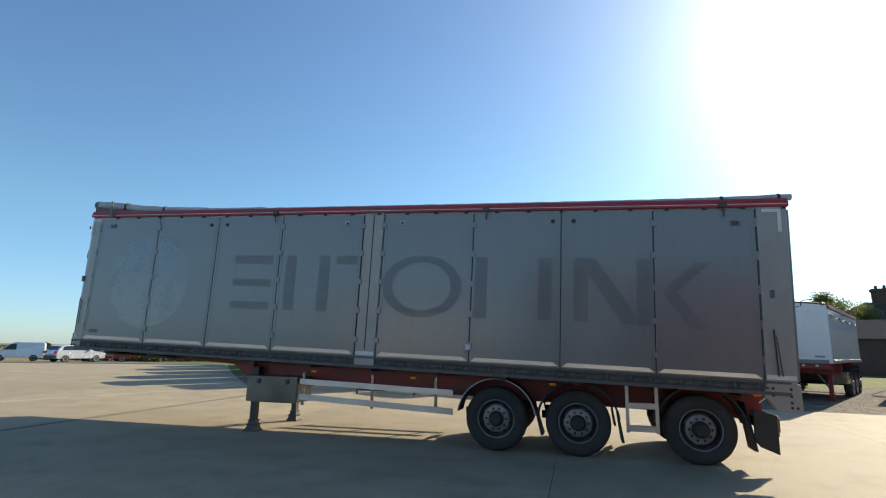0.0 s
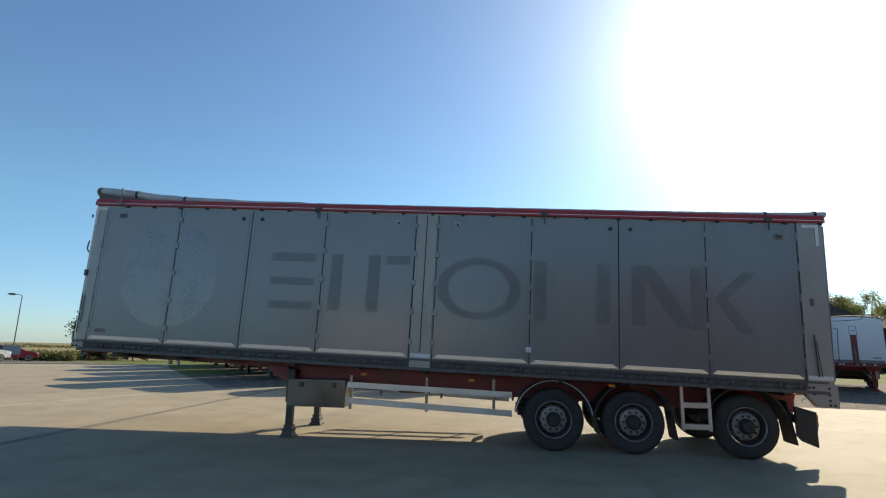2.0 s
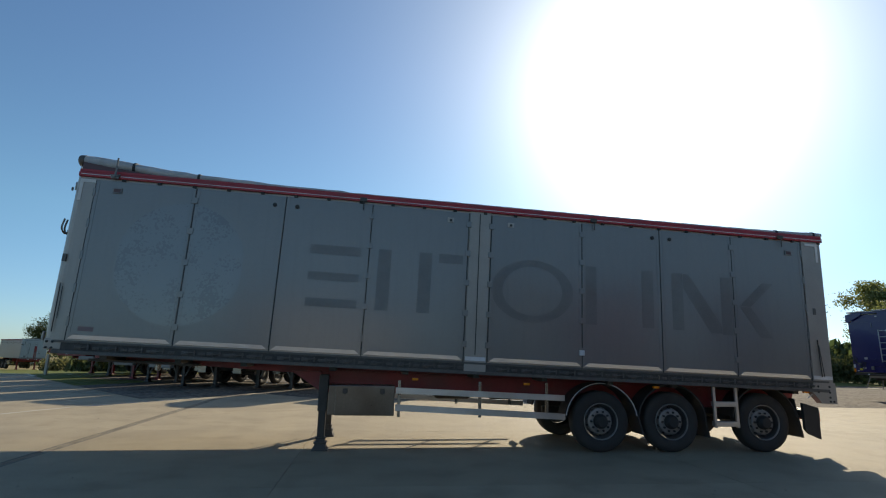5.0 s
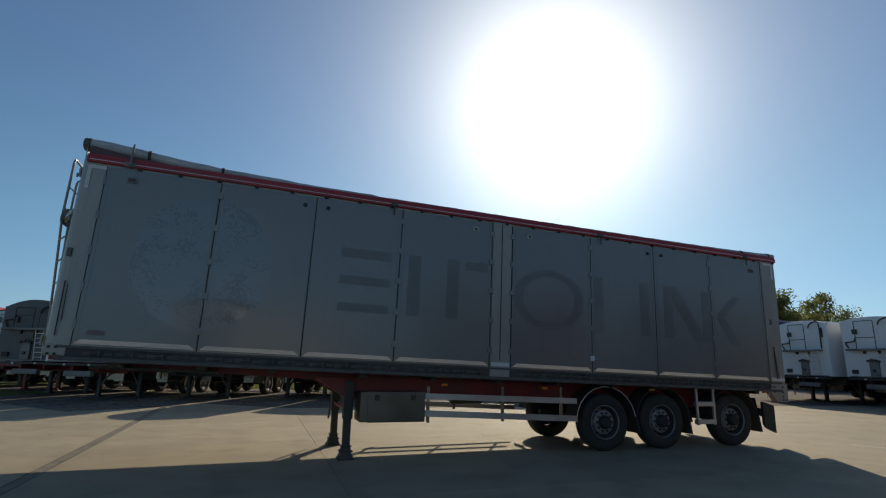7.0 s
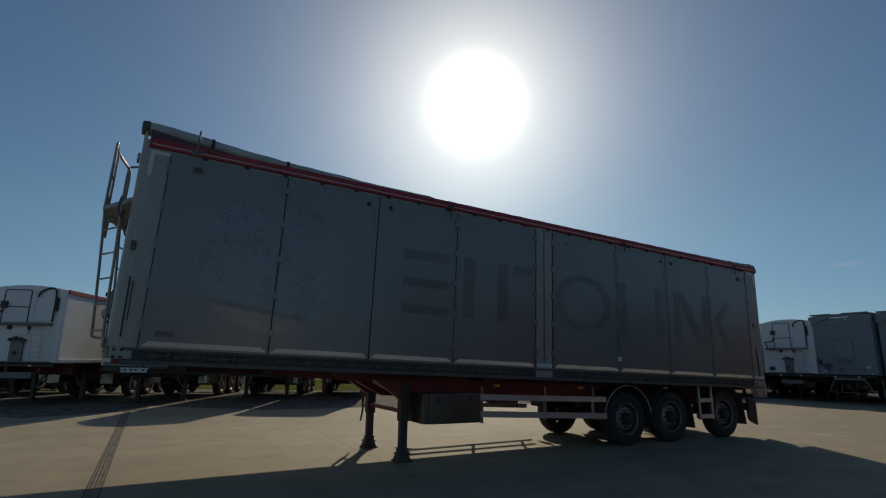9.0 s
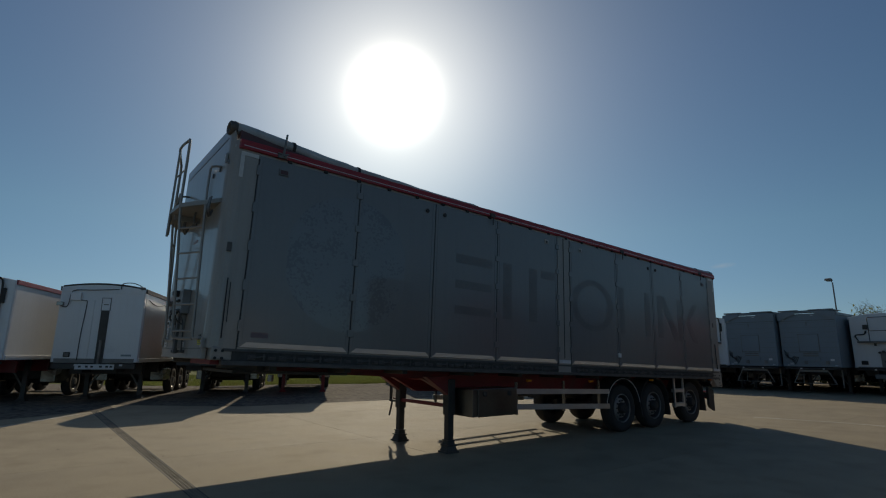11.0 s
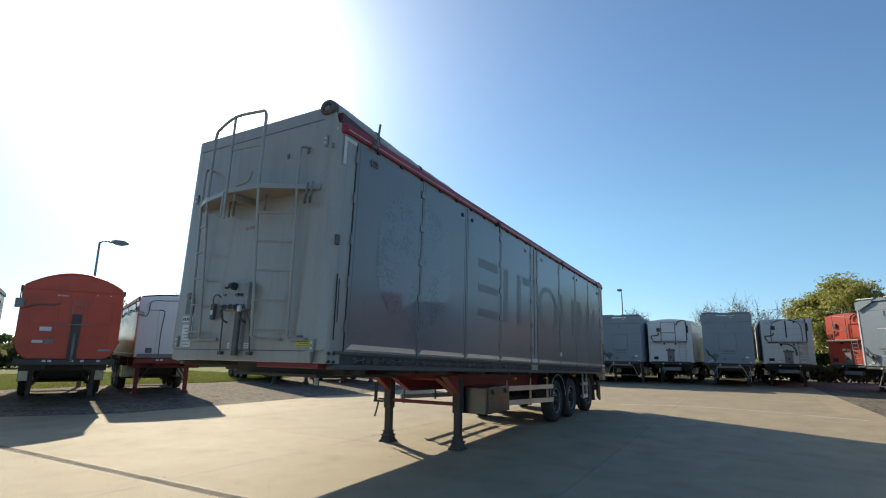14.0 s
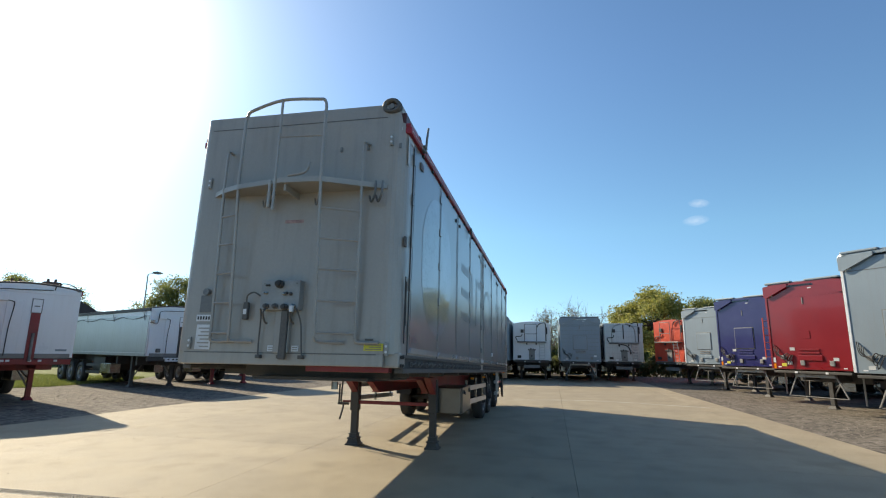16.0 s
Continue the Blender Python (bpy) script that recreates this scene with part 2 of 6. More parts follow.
def pipe(bm, pts, r, seg=8):
    """A bent tube through the points, with round joints."""
    pts = [Vector(p) for p in pts]
    rings = []
    for i, p in enumerate(pts):
        d = ((pts[min(i + 1, len(pts) - 1)] - p).normalized() + (p - pts[max(i - 1, 0)]).normalized()).normalized()
        up = Vector((0, 0, 1)) if abs(d.z) < 0.9 else Vector((1, 0, 0))
        s = d.cross(up).normalized()
        t = s.cross(d)
        rings.append([bm.verts.new(p + r * (math.cos(2 * math.pi * k / seg) * s + math.sin(2 * math.pi * k / seg) * t)) for k in range(seg)])
    for a, b in zip(rings, rings[1:]):
        for k in range(seg):
            bm.faces.new((a[k], a[(k + 1) % seg], b[(k + 1) % seg], b[k]))
    bm.faces.new(list(reversed(rings[0])))
    bm.faces.new(rings[-1])
    return bm


def curve_points(pts, n=6):
    """Points of a smooth curve through pts."""
    pts = [Vector(p) for p in pts]
    out = []
    for i in range(len(pts) - 1):
        p0, p1, p2, p3 = pts[max(i - 1, 0)], pts[i], pts[i + 1], pts[min(i + 2, len(pts) - 1)]
        for k in range(n):
            t = k / n
            out.append(0.5 * ((2 * p1) + (p2 - p0) * t + (2 * p0 - 5 * p1 + 4 * p2 - p3) * t * t + (3 * p1 - p0 - 3 * p2 + p3) * t ** 3))
    out.append(pts[-1])
    return out


def lathe(bm, profile, seg, m, front_cap=True, back_cap=True):
    """Turns (radius, height) pairs round z; m places it."""
    rings = []
    for r, h in profile:
        rings.append([bm.verts.new(m @ Vector((r * math.cos(2 * math.pi * k / seg), r * math.sin(2 * math.pi * k / seg), h))) for k in range(seg)])
    for a, b in zip(rings, rings[1:]):
        for k in range(seg):
            bm.faces.new((a[k], a[(k + 1) % seg], b[(k + 1) % seg], b[k]))
    if profile[0][0] > 0.001 and front_cap:
        bm.faces.new(list(reversed(rings[0])))
    if profile[-1][0] > 0.001 and back_cap:
        bm.faces.new(rings[-1])
    return bm


def prism(bm, outline, y0, y1, m=None):
    """Extrudes an (x, z) outline from y0 to y1."""
    a = [bm.verts.new((x, y0, z)) for x, z in outline]
    b = [bm.verts.new((x, y1, z)) for x, z in outline]
    bm.faces.new(a)
    bm.faces.new(list(reversed(b)))
    for i in range(len(a)):
        j = (i + 1) % len(a)
        bm.faces.new((a[j], a[i], b[i], b[j]))
    if m is not None:
        bmesh.ops.transform(bm, matrix=m, verts=a + b)
    bmesh.ops.recalc_face_normals(bm, faces=bm.faces)
    return bm


def sheet(pts, z):
    bm = bmesh.new()
    bm.faces.new([bm.verts.new((x, y, z)) for x, y in pts])
    bmesh.ops.recalc_face_normals(bm, faces=bm.faces)
    for f in bm.faces:
        if f.normal.z < 0:
            f.normal_flip()
    return bm


# ---- ground ----
def ease(f):
    f = min(max(f, 0.0), 1.0)
    return f * f * (3 - 2 * f)


def land(x, y):
    """Height of the land: level in the yard, falling gently away beyond the north-west kerb."""
    d = (x + 29.8) * -0.538 + (y - 32.3) * 0.843
    if d <= 0 or x > -14:
        return 0.0
    fall = 0.03 * d * ease(d / 6) if d < 70 else 2.1 + 0.008 * (d - 70)
    return -fall * ease((-14 - x) / 8)


def drape(bm, cell=4.0):
    """Cuts a flat sheet into cells and lays it on the land."""
    for axis in (0, 1):
        lo, hi = min(v.co[axis] for v in bm.verts), max(v.co[axis] for v in bm.verts)
        k = math.ceil(lo / cell)
        while k * cell < hi:
            no = Vector((1, 0, 0)) if axis == 0 else Vector((0, 1, 0))
            bmesh.ops.bisect_plane(bm, geom=list(bm.verts) + list(bm.edges) + list(bm.faces), plane_co=no * (k * cell), plane_no=no)
            k += 1
    for v in bm.verts:
        v.co.z += land(v.co.x, v.co.y)
    return bm


bm = bmesh.new()
NG = 60
gv = [[None] * (NG + 1) for _ in range(NG + 1)]
for i in range(NG + 1):
    for j in range(NG + 1):
        fx, fy = (i / NG * 2 - 1), (j / NG * 2 - 1)
        gv[i][j] = bm.verts.new((math.copysign(abs(fx) ** 3, fx) * 2400, math.copysign(abs(fy) ** 3, fy) * 2400, -0.06))
        fall = land(*gv[i][j].co.xy)
        gv[i][j].co.z += fall - (0.12 if fall < -0.15 else 0.0)
for i in range(NG):
    for j in range(NG):
        bm.faces.new((gv[i][j], gv[i + 1][j], gv[i + 1][j + 1], gv[i][j + 1]))
thing("ground", bm, FIELD, "dry stubble and grass fields reaching the flat horizon", "ground", kind="structure")


def clip_rect(rect, poly):
    """The part of a convex outline inside a convex counter-clockwise polygon."""
    out = rect
    for (ax, ay), (bx, by) in zip(poly, poly[1:] + poly[:1]):
        inp, out = out, []
        side = lambda p: (bx - ax) * (p[1] - ay) - (by - ay) * (p[0] - ax)
        for p, q in zip(inp, inp[1:] + inp[:1]):
            sp, sq = side(p), side(q)
            if sp >= 0:
                out.append(p)
            if (sp >= 0) != (sq >= 0):
                k = sp / (sp - sq)
                out.append((p[0] + k * (q[0] - p[0]), p[1] + k * (q[1] - p[1])))
        if not out:
            return []
    return out


DX0, DX1 = -9.60, -9.85          # the drain runs slightly askew, from y = 3 to y = 23


def drain_x(y):
    return DX0 + (DX1 - DX0) * (y - 3.0) / 20.0


YARD_EAST = [(drain_x(2.1) + 0.087, 2.1), (45, 2.6), (45, 17.2), (-6, 20.0), (drain_x(20.2) + 0.087, 20.2)]
YARD_TIP = [(drain_x(20.2) + 0.087, 20.206), (-6, 20.006), (drain_x(22.9) + 0.087, 22.9)]
YARD_WEST = [(-60, 2.1), (drain_x(2.1) - 0.087, 2.1), (drain_x(23) - 0.087, 23.0), (-24, 33.7), (-29.8, 32.2), (-34.5, 29.3), (-60, 13)]
pavement = thing("pavement", sheet([(-60, 2.1), (45, 2.6), (45, 17.2), (-6, 20), (-24, 33.7), (-29.8, 32.2), (-34.5, 29.3), (-60, 13)], -0.03), BLACK, "buff concrete yard laid in large slabs with dark joints", "pavement", kind="structure")
for poly, xs in ((YARD_TIP, [-10.2, -5.8]), (YARD_EAST, [-10.2] + [-5.85 + 6.1 * k for k in range(10)]), (YARD_WEST, [-9.2] + [-15.6 - 6.1 * k for k in range(9)])):
    for i in range(len(xs) - 1):
        for j in range(9):
            xa, xb = sorted((xs[i], xs[i + 1]))
            ya, yb = -1.35 + 4.6 * j, -1.35 + 4.6 * (j + 1)
            g = 0.003
            pts = clip_rect([(xa + g, ya + g), (xb - g, ya + g), (xb - g, yb - g), (xa + g, yb - g)], poly)
            if len(pts) < 3:
                continue
            bm = bmesh.new()
            top = [bm.verts.new((x, y, 0.0)) for x, y in pts]
            low = [bm.verts.new((x, y, -0.025)) for x, y in pts]
            bm.faces.new(top)
            for k in range(len(pts)):
                bm.faces.new((top[k - 1], low[k - 1], low[k], top[k]))
            bmesh.ops.recalc_face_normals(bm, faces=bm.faces)
            bm.faces.ensure_lookup_table()
            if bm.faces[0].normal.z < 0:
                bmesh.ops.reverse_faces(bm, faces=bm.faces)
            part("slab", bm, CONCRETE, pavement)

# drainage channel with a slotted grating
DM = pose((DX0 + DX1) / 2, 13.0, 0, 0, 0, math.degrees(math.atan2(DX0 - DX1, 20.0)))
drain = thing("drainage_channel", boxed(-0.084, 0.084, -10.2, 9.8, -0.029, -0.022), BLACK, "slotted iron drainage channel let into the concrete", "drain", kind="structure")
drain.matrix_world = DM
for x in (-0.085, 0.071):
    part("edge_rail", boxed(x, x + 0.014, -10.2, 9.8, -0.022, 0.001), BLACK, drain)
bm = bmesh.new()
for x in (-0.068, -0.026, 0.016, 0.058):
    box(bm, x, x + 0.010, -10.18, 9.78, -0.016, -0.001)
gvs, gfs = [], []
for k in range(500):
    y = -10.18 + k * 0.0399
    m = len(gvs)
    gvs += [(-0.066, y, -0.003), (0.066, y, -0.003), (0.066, y + 0.016, -0.003), (-0.066, y + 0.016, -0.003), (-0.066, y, -0.016), (0.066, y, -0.016), (0.066, y + 0.016, -0.016), (-0.066, y + 0.016, -0.016)]
    gfs += [(m, m + 1, m + 2, m + 3), (m, m + 4, m + 5, m + 1), (m + 2, m + 6, m + 7, m + 3)]
me = bpy.data.meshes.new("cross_bars")
me.from_pydata(gvs, [], gfs)
bm.from_mesh(me)
bpy.data.meshes.remove(me)
BAR = surface("worn_galvanised_grating", (0.28, 0.245, 0.19), 0.85, 0.0, 0.25, 3, 40, 0.1, (0.08, 0.07, 0.055), 0.6)
tagged(part("grating", bm, BAR, drain), kind="stuff")

thing("gravel_south", sheet([(-60, -40), (70, -40), (70, 2.75), (45, 2.6), (-60, 2.1)], -0.012), GRAVEL, "dark crushed planings beside the concrete yard", "gravel", kind="structure")
thing("gravel_north", sheet([(-6, 20.0), (45, 17.2), (70, 17), (70, 40), (20, 36), (9, 30.2), (4, 29.7), (0, 31.1), (-4, 31), (-8, 33.5), (-12, 38.5), (-18.5, 39.5), (-20, 30.7)], -0.012), GRAVEL, "dark crushed planings under the parked trailers", "gravel", kind="structure")
thing("gravel_east", sheet([(45.01, 2.61), (70, 2.76), (70, 17), (45.01, 17.19)], -0.012), GRAVEL, "dark crushed planings at the end of the yard", "gravel", kind="structure")
thing("grass_verge", drape(sheet([(-20.2, 30.9), (-18.6, 39.6), (-11.9, 38.6), (-7.9, 33.6), (-4, 31.05), (0, 31.15), (4, 29.75), (9, 30.25), (20, 36.05), (70, 40.05), (90, 70), (-75, 84), (-52, 52), (-36, 46), (-29.8, 32.3), (-24, 33.8)], -0.008)), GRASSM, "mown green grass verge behind the trailers", "grass", kind="structure")

thing("gravel_strip", sheet([(-17, 25.2), (-12.1, 19.4), (-9.3, 21.0), (-9.3, 25), (-15, 29)], 0.006), GRAVEL, "dark crushed planings under the first trailers", "gravel", kind="structure")
thing("grass_corner", sheet([(-23.1, 32.7), (-17.01, 25.2), (-15.01, 29), (-20.2, 31.5), (-23.6, 34.1)], 0.006), GRASSM, "mown grass corner at the end of the kerb", "grass", kind="structure")


def inside(pts, x, y):
    odd = False
    for (xa, ya), (xb, yb) in zip(pts, pts[1:] + pts[:1]):
        if (ya > y) != (yb > y) and x < xa + (y - ya) / (yb - ya) * (xb - xa):
            odd = not odd
    return odd


def island_surface(name, dark, pale, rough, thin=0.0):
    """A surface whose tone differs from piece to piece."""
    m, n, l, b = principled(name)
    g = n.new("ShaderNodeNewGeometry")
    mix = n.new("ShaderNodeMix")
    mix.data_type = "RGBA"
    l.new(g.outputs["Random Per Island"], mix.inputs[0])
    mix.inputs[6].default_value, mix.inputs[7].default_value = (*dark, 1), (*pale, 1)
    l.new(mix.outputs[2], b.inputs["Base Color"])
    b.inputs["Roughness"].default_value = rough
    if thin:
        tr, mx = n.new("ShaderNodeBsdfTranslucent"), n.new("ShaderNodeMixShader")
        l.new(mix.outputs[2], tr.inputs["Color"])
        mx.inputs[0].default_value = thin
        l.new(b.outputs[0], mx.inputs[1])
        l.new(tr.outputs[0], mx.inputs[2])
        l.new(mx.outputs[0], n["Material Output"].inputs["Surface"])
    return m


def from_lists(name, verts, faces, material, label, category):
    me = bpy.data.meshes.new(name)
    me.from_pydata(verts, [], faces)
    me.materials.append(material)
    return tagged(new(name, me), label, category, kind="stuff")


STONE = island_surface("loose_stone_chips", (0.09, 0.078, 0.063), (0.33, 0.29, 0.235), 0.9)
BLADE = island_surface("grass_blades", (0.12, 0.15, 0.035), (0.24, 0.265, 0.08), 0.6, 0.4)
NORTH = [(-6, 20.15), (15, 19.0), (15, 33), (9, 30.2), (4, 29.7), (0, 31.1), (-4, 31), (-9, 30.4), (-9.2, 21.1)]
SOUTH = [(-9, -2.0), (34, -2.0), (34, 2.45), (-9, 2.2)]
rs = random.Random(41)
for poly, count, where in ((NORTH, 14000, "between the trailers"), (SOUTH, 12000, "along the edge of the concrete")):
    vs, fs = [], []
    xa, xb, ya, yb = min(p[0] for p in poly), max(p[0] for p in poly), min(p[1] for p in poly), max(p[1] for p in poly)
    for k in range(count):
        x, y = rs.uniform(xa, xb), rs.uniform(ya, yb)
        if not inside(poly, x, y):
            continue
        r, h, a = rs.uniform(0.008, 0.026), rs.uniform(0.006, 0.018), rs.uniform(0, 6.28)
        i = len(vs)
        for q in range(5):
            d = r * rs.uniform(0.6, 1.2)
            vs.append((x + d * math.cos(a + q * 1.257), y + d * math.sin(a + q * 1.257), -0.014))
        vs.append((x + rs.uniform(-0.4, 0.4) * r, y + rs.uniform(-0.4, 0.4) * r, -0.012 + h))
        fs += [(i + q, i + (q + 1) % 5, i + 5) for q in range(5)]
    from_lists("loose_stones", vs, fs, STONE, "loose brown-grey stone chips strewn " + where, "stones")
vs, fs = [], []
for k in range(420):
    x, y = rs.uniform(-16, 3), rs.uniform(2.6, 20.5)
    r, h, a = rs.uniform(0.006, 0.02), rs.uniform(0.004, 0.012), rs.uniform(0, 6.28)
    i = len(vs)
    vs += [(x + r * rs.uniform(0.5, 1.3) * math.cos(a + q * 1.257), y + r * rs.uniform(0.5, 1.3) * math.sin(a + q * 1.257), 0.0005) for q in range(5)]
    vs.append((x, y, 0.001 + h))
    fs += [(i + q, i + (q + 1) % 5, i + 5) for q in range(5)]
from_lists("grit", vs, fs, STONE, "scattered dark grit and small stones on the concrete", "stones")
vs, fs = [], []
LAWN = [(-9, 36), (-7.9, 33.7), (-4, 31.1), (0, 31.2), (4, 29.8), (9, 30.3), (12, 32), (12, 45), (-9, 45)]
for k in range(70000):
    x, y = rs.uniform(-9, 12), 29.7 + 15.3 * rs.random() ** 1.6
    if not inside(LAWN, x, y):
        continue
    h, a, w = rs.uniform(0.05, 0.12), rs.uniform(0, 3.14), rs.uniform(0.008, 0.016)
    i = len(vs)
    vs += [(x - w * math.cos(a), y - w * math.sin(a), -0.009), (x + w * math.cos(a), y + w * math.sin(a), -0.009), (x + rs.uniform(-0.04, 0.04), y + rs.uniform(-0.04, 0.04), h)]
    fs.append((i, i + 1, i + 2))
from_lists("grass_blades", vs, fs, BLADE, "short green grass growing at the edge of the gravel", "grass")
PAINT = surface("worn_white_road_paint", (0.5, 0.47, 0.40), 0.8, 0, 0.3, 4, 40, 0.2, (0.34, 0.29, 0.2), 0.9)
for pts in ([(-14.4, 11.2), (-12.7, 16.6), (-9.9, 20.4)], [(5.2, 9.6), (5.9, 6.6), (4.6, 2.9)]):
    bm = bmesh.new()
    cp = curve_points([(x, y, 0.004) for x, y in pts], 8)
    pv = None
    for i, p in enumerate(cp):
        d = (cp[min(i + 1, len(cp) - 1)] - cp[max(i - 1, 0)]).normalized()
        n = Vector((-d.y, d.x, 0)) * 0.05
        cur = (bm.verts.new(p + n), bm.verts.new(p - n))
        if pv:
            bm.faces.new((pv[0], pv[1], cur[1], cur[0]))
        pv = cur
    thing("painted_line", bm, PAINT, "worn white painted line on the concrete", "road marking", kind="structure")

# ---- the grey walking-floor semi-trailer ----
LEN, WID = 13.48, 2.74
TB = pose(0, 0, 1.712, 0, 1.77, 0)
trailer = empty("semi_trailer", pose(-9.79, 9.75, 0), "weathered grey side-door walking-floor semi-trailer with faded lettering, standing on its legs", "trailer")


def tp(name, bm, material, parent=None, label="", smooth=False, tilt=True):
    if tilt:
        bmesh.ops.transform(bm, matrix=TB, verts=bm.verts)
    return part(name, bm, material, parent or trailer, label, smooth)


MAROON = surface("dull_maroon_lens", (0.09, 0.035, 0.035), 0.4)
# recess is mottled and coloured darker than the sill bars
RECESS = surface("dark_sill_recess", (0.07, 0.068, 0.064), 0.7, 0.1, 0.5, 2.5, 30, 0.2, (0.035, 0.032, 0.03), 0.7)
SLOT = surface("grimy_latch_steel", (0.105, 0.10, 0.094), 0.55, 0.3, 0.3, 6, 40, 0.1)
TOPW = 2.56          # top of the doors above their bottom edge
# body shell, with rounded front corners
bm = bmesh.new()
outline = []
R, RF = 0.20, 0.12
for cx, cy, a0 in ((R, R, 180), (LEN - 0.02, 0.05, 270), (LEN - 0.02, WID - 0.05, 0), (RF, WID - RF, 90)):
    rr = cx if cx < 1 else 0.03
    for k in range(7):
        a = radians(a0 + 15 * k)
        outline.append((cx + rr * math.cos(a), cy + rr * math.sin(a)))
lo = [bm.verts.new((x, y, -0.02)) for x, y in outline]
hi = [bm.verts.new((x, y, TOPW + 0.16 + (0.22 if x < 0.05 else 0.0))) for x, y in outline]
bm.faces.new(list(reversed(lo)))
for k in range(len(lo)):
    bm.faces.new((lo[k - 1], lo[k], hi[k], hi[k - 1]))
bmesh.ops.recalc_face_normals(bm, faces=bm.faces)
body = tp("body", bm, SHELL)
bm = bmesh.new()
box(bm, 0.05, LEN - 0.02, 0.06, WID - 0.06, TOPW + 0.06, TOPW + 0.10)
tp("roof_cover", bm, TARP)

EDGES = [0.36, 1.92, 3.38, 4.84, 6.54, 6.95, 8.63, 10.13, 11.57, 13.04]
DOORS = [(0, 1), (1, 2), (2, 3), (3, 4), (5, 6), (6, 7), (7, 8), (8, 9)]
for side, yo, sg in ((0, -0.012, 1), (1, WID + 0.012, -1)):
    for n, (a, b) in enumerate(DOORS):
        u0, u1 = EDGES[a] + 0.009, EDGES[b] - 0.009
        bm = boxed(u0, u1, yo, yo + sg * 0.06, 0.0, TOPW, 0.006)
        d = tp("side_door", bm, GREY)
        bm = bmesh.new()
        ends = [(u0 + 0.10, 0.068), (u1 - 0.10, 0.068), (u1 - 0.02, 0.004), (u0 + 0.02, 0.004)]
        fr = [bm.verts.new((u, yo - sg * (0.013 if w > 0.05 else 0.0075), w)) for u, w in ends]
        bk = [bm.verts.new((u, yo - sg * 0.001, w)) for u, w in ends]
        bm.faces.new(fr)
        bm.faces.new(list(reversed(bk)))
        for k in range(4):
            bm.faces.new((fr[k - 1], bk[k - 1], bk[k], fr[k]))
        bmesh.ops.recalc_face_normals(bm, faces=bm.faces)
        tp("reflective_strip", bm, STRIP, d, "bright metal edge strip, scuffed")
        # frame lips round the panel
        for x in (u0 + 0.045, u1 - 0.055):
            tp("panel_lip", boxed(x, x + 0.010, yo - sg * 0.004, yo + sg * 0.01, 0.1, TOPW - 0.03), GREY, d)
    # hinge lines: dark gaps with hinge blocks
    for n, u in enumerate(EDGES):
        bm = boxed(u - 0.006, u + 0.006, yo + sg * 0.004, yo + sg * 0.02, -0.02, TOPW)
        tp("door_gap", bm, BLACK)
        if n in (2, 7):
            continue
        for k in range(5):
            w = 0.27 + k * 0.52
            bm = boxed(u - 0.045, u + 0.045, yo - sg * 0.016, yo + sg * 0.004, w - 0.05, w + 0.05, 0.005) if n not in (0, 9) else boxed(u - 0.02, u + 0.02, yo - sg * 0.012, yo + sg * 0.004, w - 0.07, w + 0.07, 0.004)
            tp("hinge", bm, GREY)
    # centre and end posts
    for u0, u1, w0 in ((EDGES[4], EDGES[5], -0.2), (EDGES[9], LEN, -0.05)):
        bm = boxed(u0 + 0.02, u1 - 0.02, yo, yo + sg * 0.05, w0, TOPW + 0.05, 0.005)
        p = tp("side_post", bm, FRAME)
        bm = boxed(u0 + 0.03, u1 - 0.03, yo - sg * 0.008, yo - sg * 0.001, 0.004, 0.068)
        tp("reflective_strip", bm, WHITESTRIP, p)
        if u0 == EDGES[4]:
            bm = boxed(u0 + 0.19, u0 + 0.205, yo - sg * 0.006, yo + sg * 0.002, 0.1, TOPW)
            tp("post_groove", bm, BLACK, p)
    # lower sill with its dark slots and latch hooks
    bm = bmesh.new()
    box(bm, 0.2, LEN - 0.1, yo - sg * 0.004, yo + sg * 0.10, -0.222, -0.168, 0.006)
    box(bm, 0.2, LEN - 0.1, yo - sg * 0.002, yo + sg * 0.10, -0.055, -0.02, 0.004)
    sill = tp("side_sill", bm, SLOT)
    tp("sill_recess", boxed(0.2, LEN - 0.1, yo + sg * 0.02, yo + sg * 0.10, -0.18, -0.05), RECESS, sill)
    for a, b in DOORS:
        u0, u1 = EDGES[a], EDGES[b]
        for f in (0.1, 0.36, 0.6, 0.8):
            u = u0 + (u1 - u0) * f
            bm = bmesh.new()
            box(bm, u, u + 0.10, yo + sg * 0.004, yo + sg * 0.02, -0.15, -0.09, 0.006)
            rod(bm, (u + 0.02, yo - sg * 0.004, -0.13), (u + 0.22, yo - sg * 0.004, -0.10), 0.010, 6)
            rod(bm, (u + 0.20, yo - sg * 0.006, -0.15), (u + 0.20, yo - sg * 0.006, -0.07), 0.012, 6)
            box(bm, u + 0.26, u + 0.36, yo + sg * 0.002, yo + sg * 0.02, -0.14, -0.10, 0.006)
            rod(bm, (u + 0.30, yo - sg * 0.012, -0.12), (u + 0.30, yo + sg * 0.004, -0.12), 0.022, 8)
            rod(bm, (u + 0.05, yo - sg * 0.012, -0.12), (u + 0.05, yo + sg * 0.008, -0.12), 0.018, 8)
            tp("door_latch", bm, SLOT)
    # red top rail with two pale lines, clips, straps
    bm = boxed(0.09, LEN + 0.02, yo - sg * 0.03, yo + sg * 0.06, TOPW + 0.035, TOPW + 0.115, 0.012)
    rail = tp("top_rail", bm, REDRAIL)
    bm = boxed(0.13, LEN, yo - sg * 0.036, yo - sg * 0.028, TOPW + 0.07, TOPW + 0.078)
    tp("rail_line", bm, WHITESTRIP, rail)
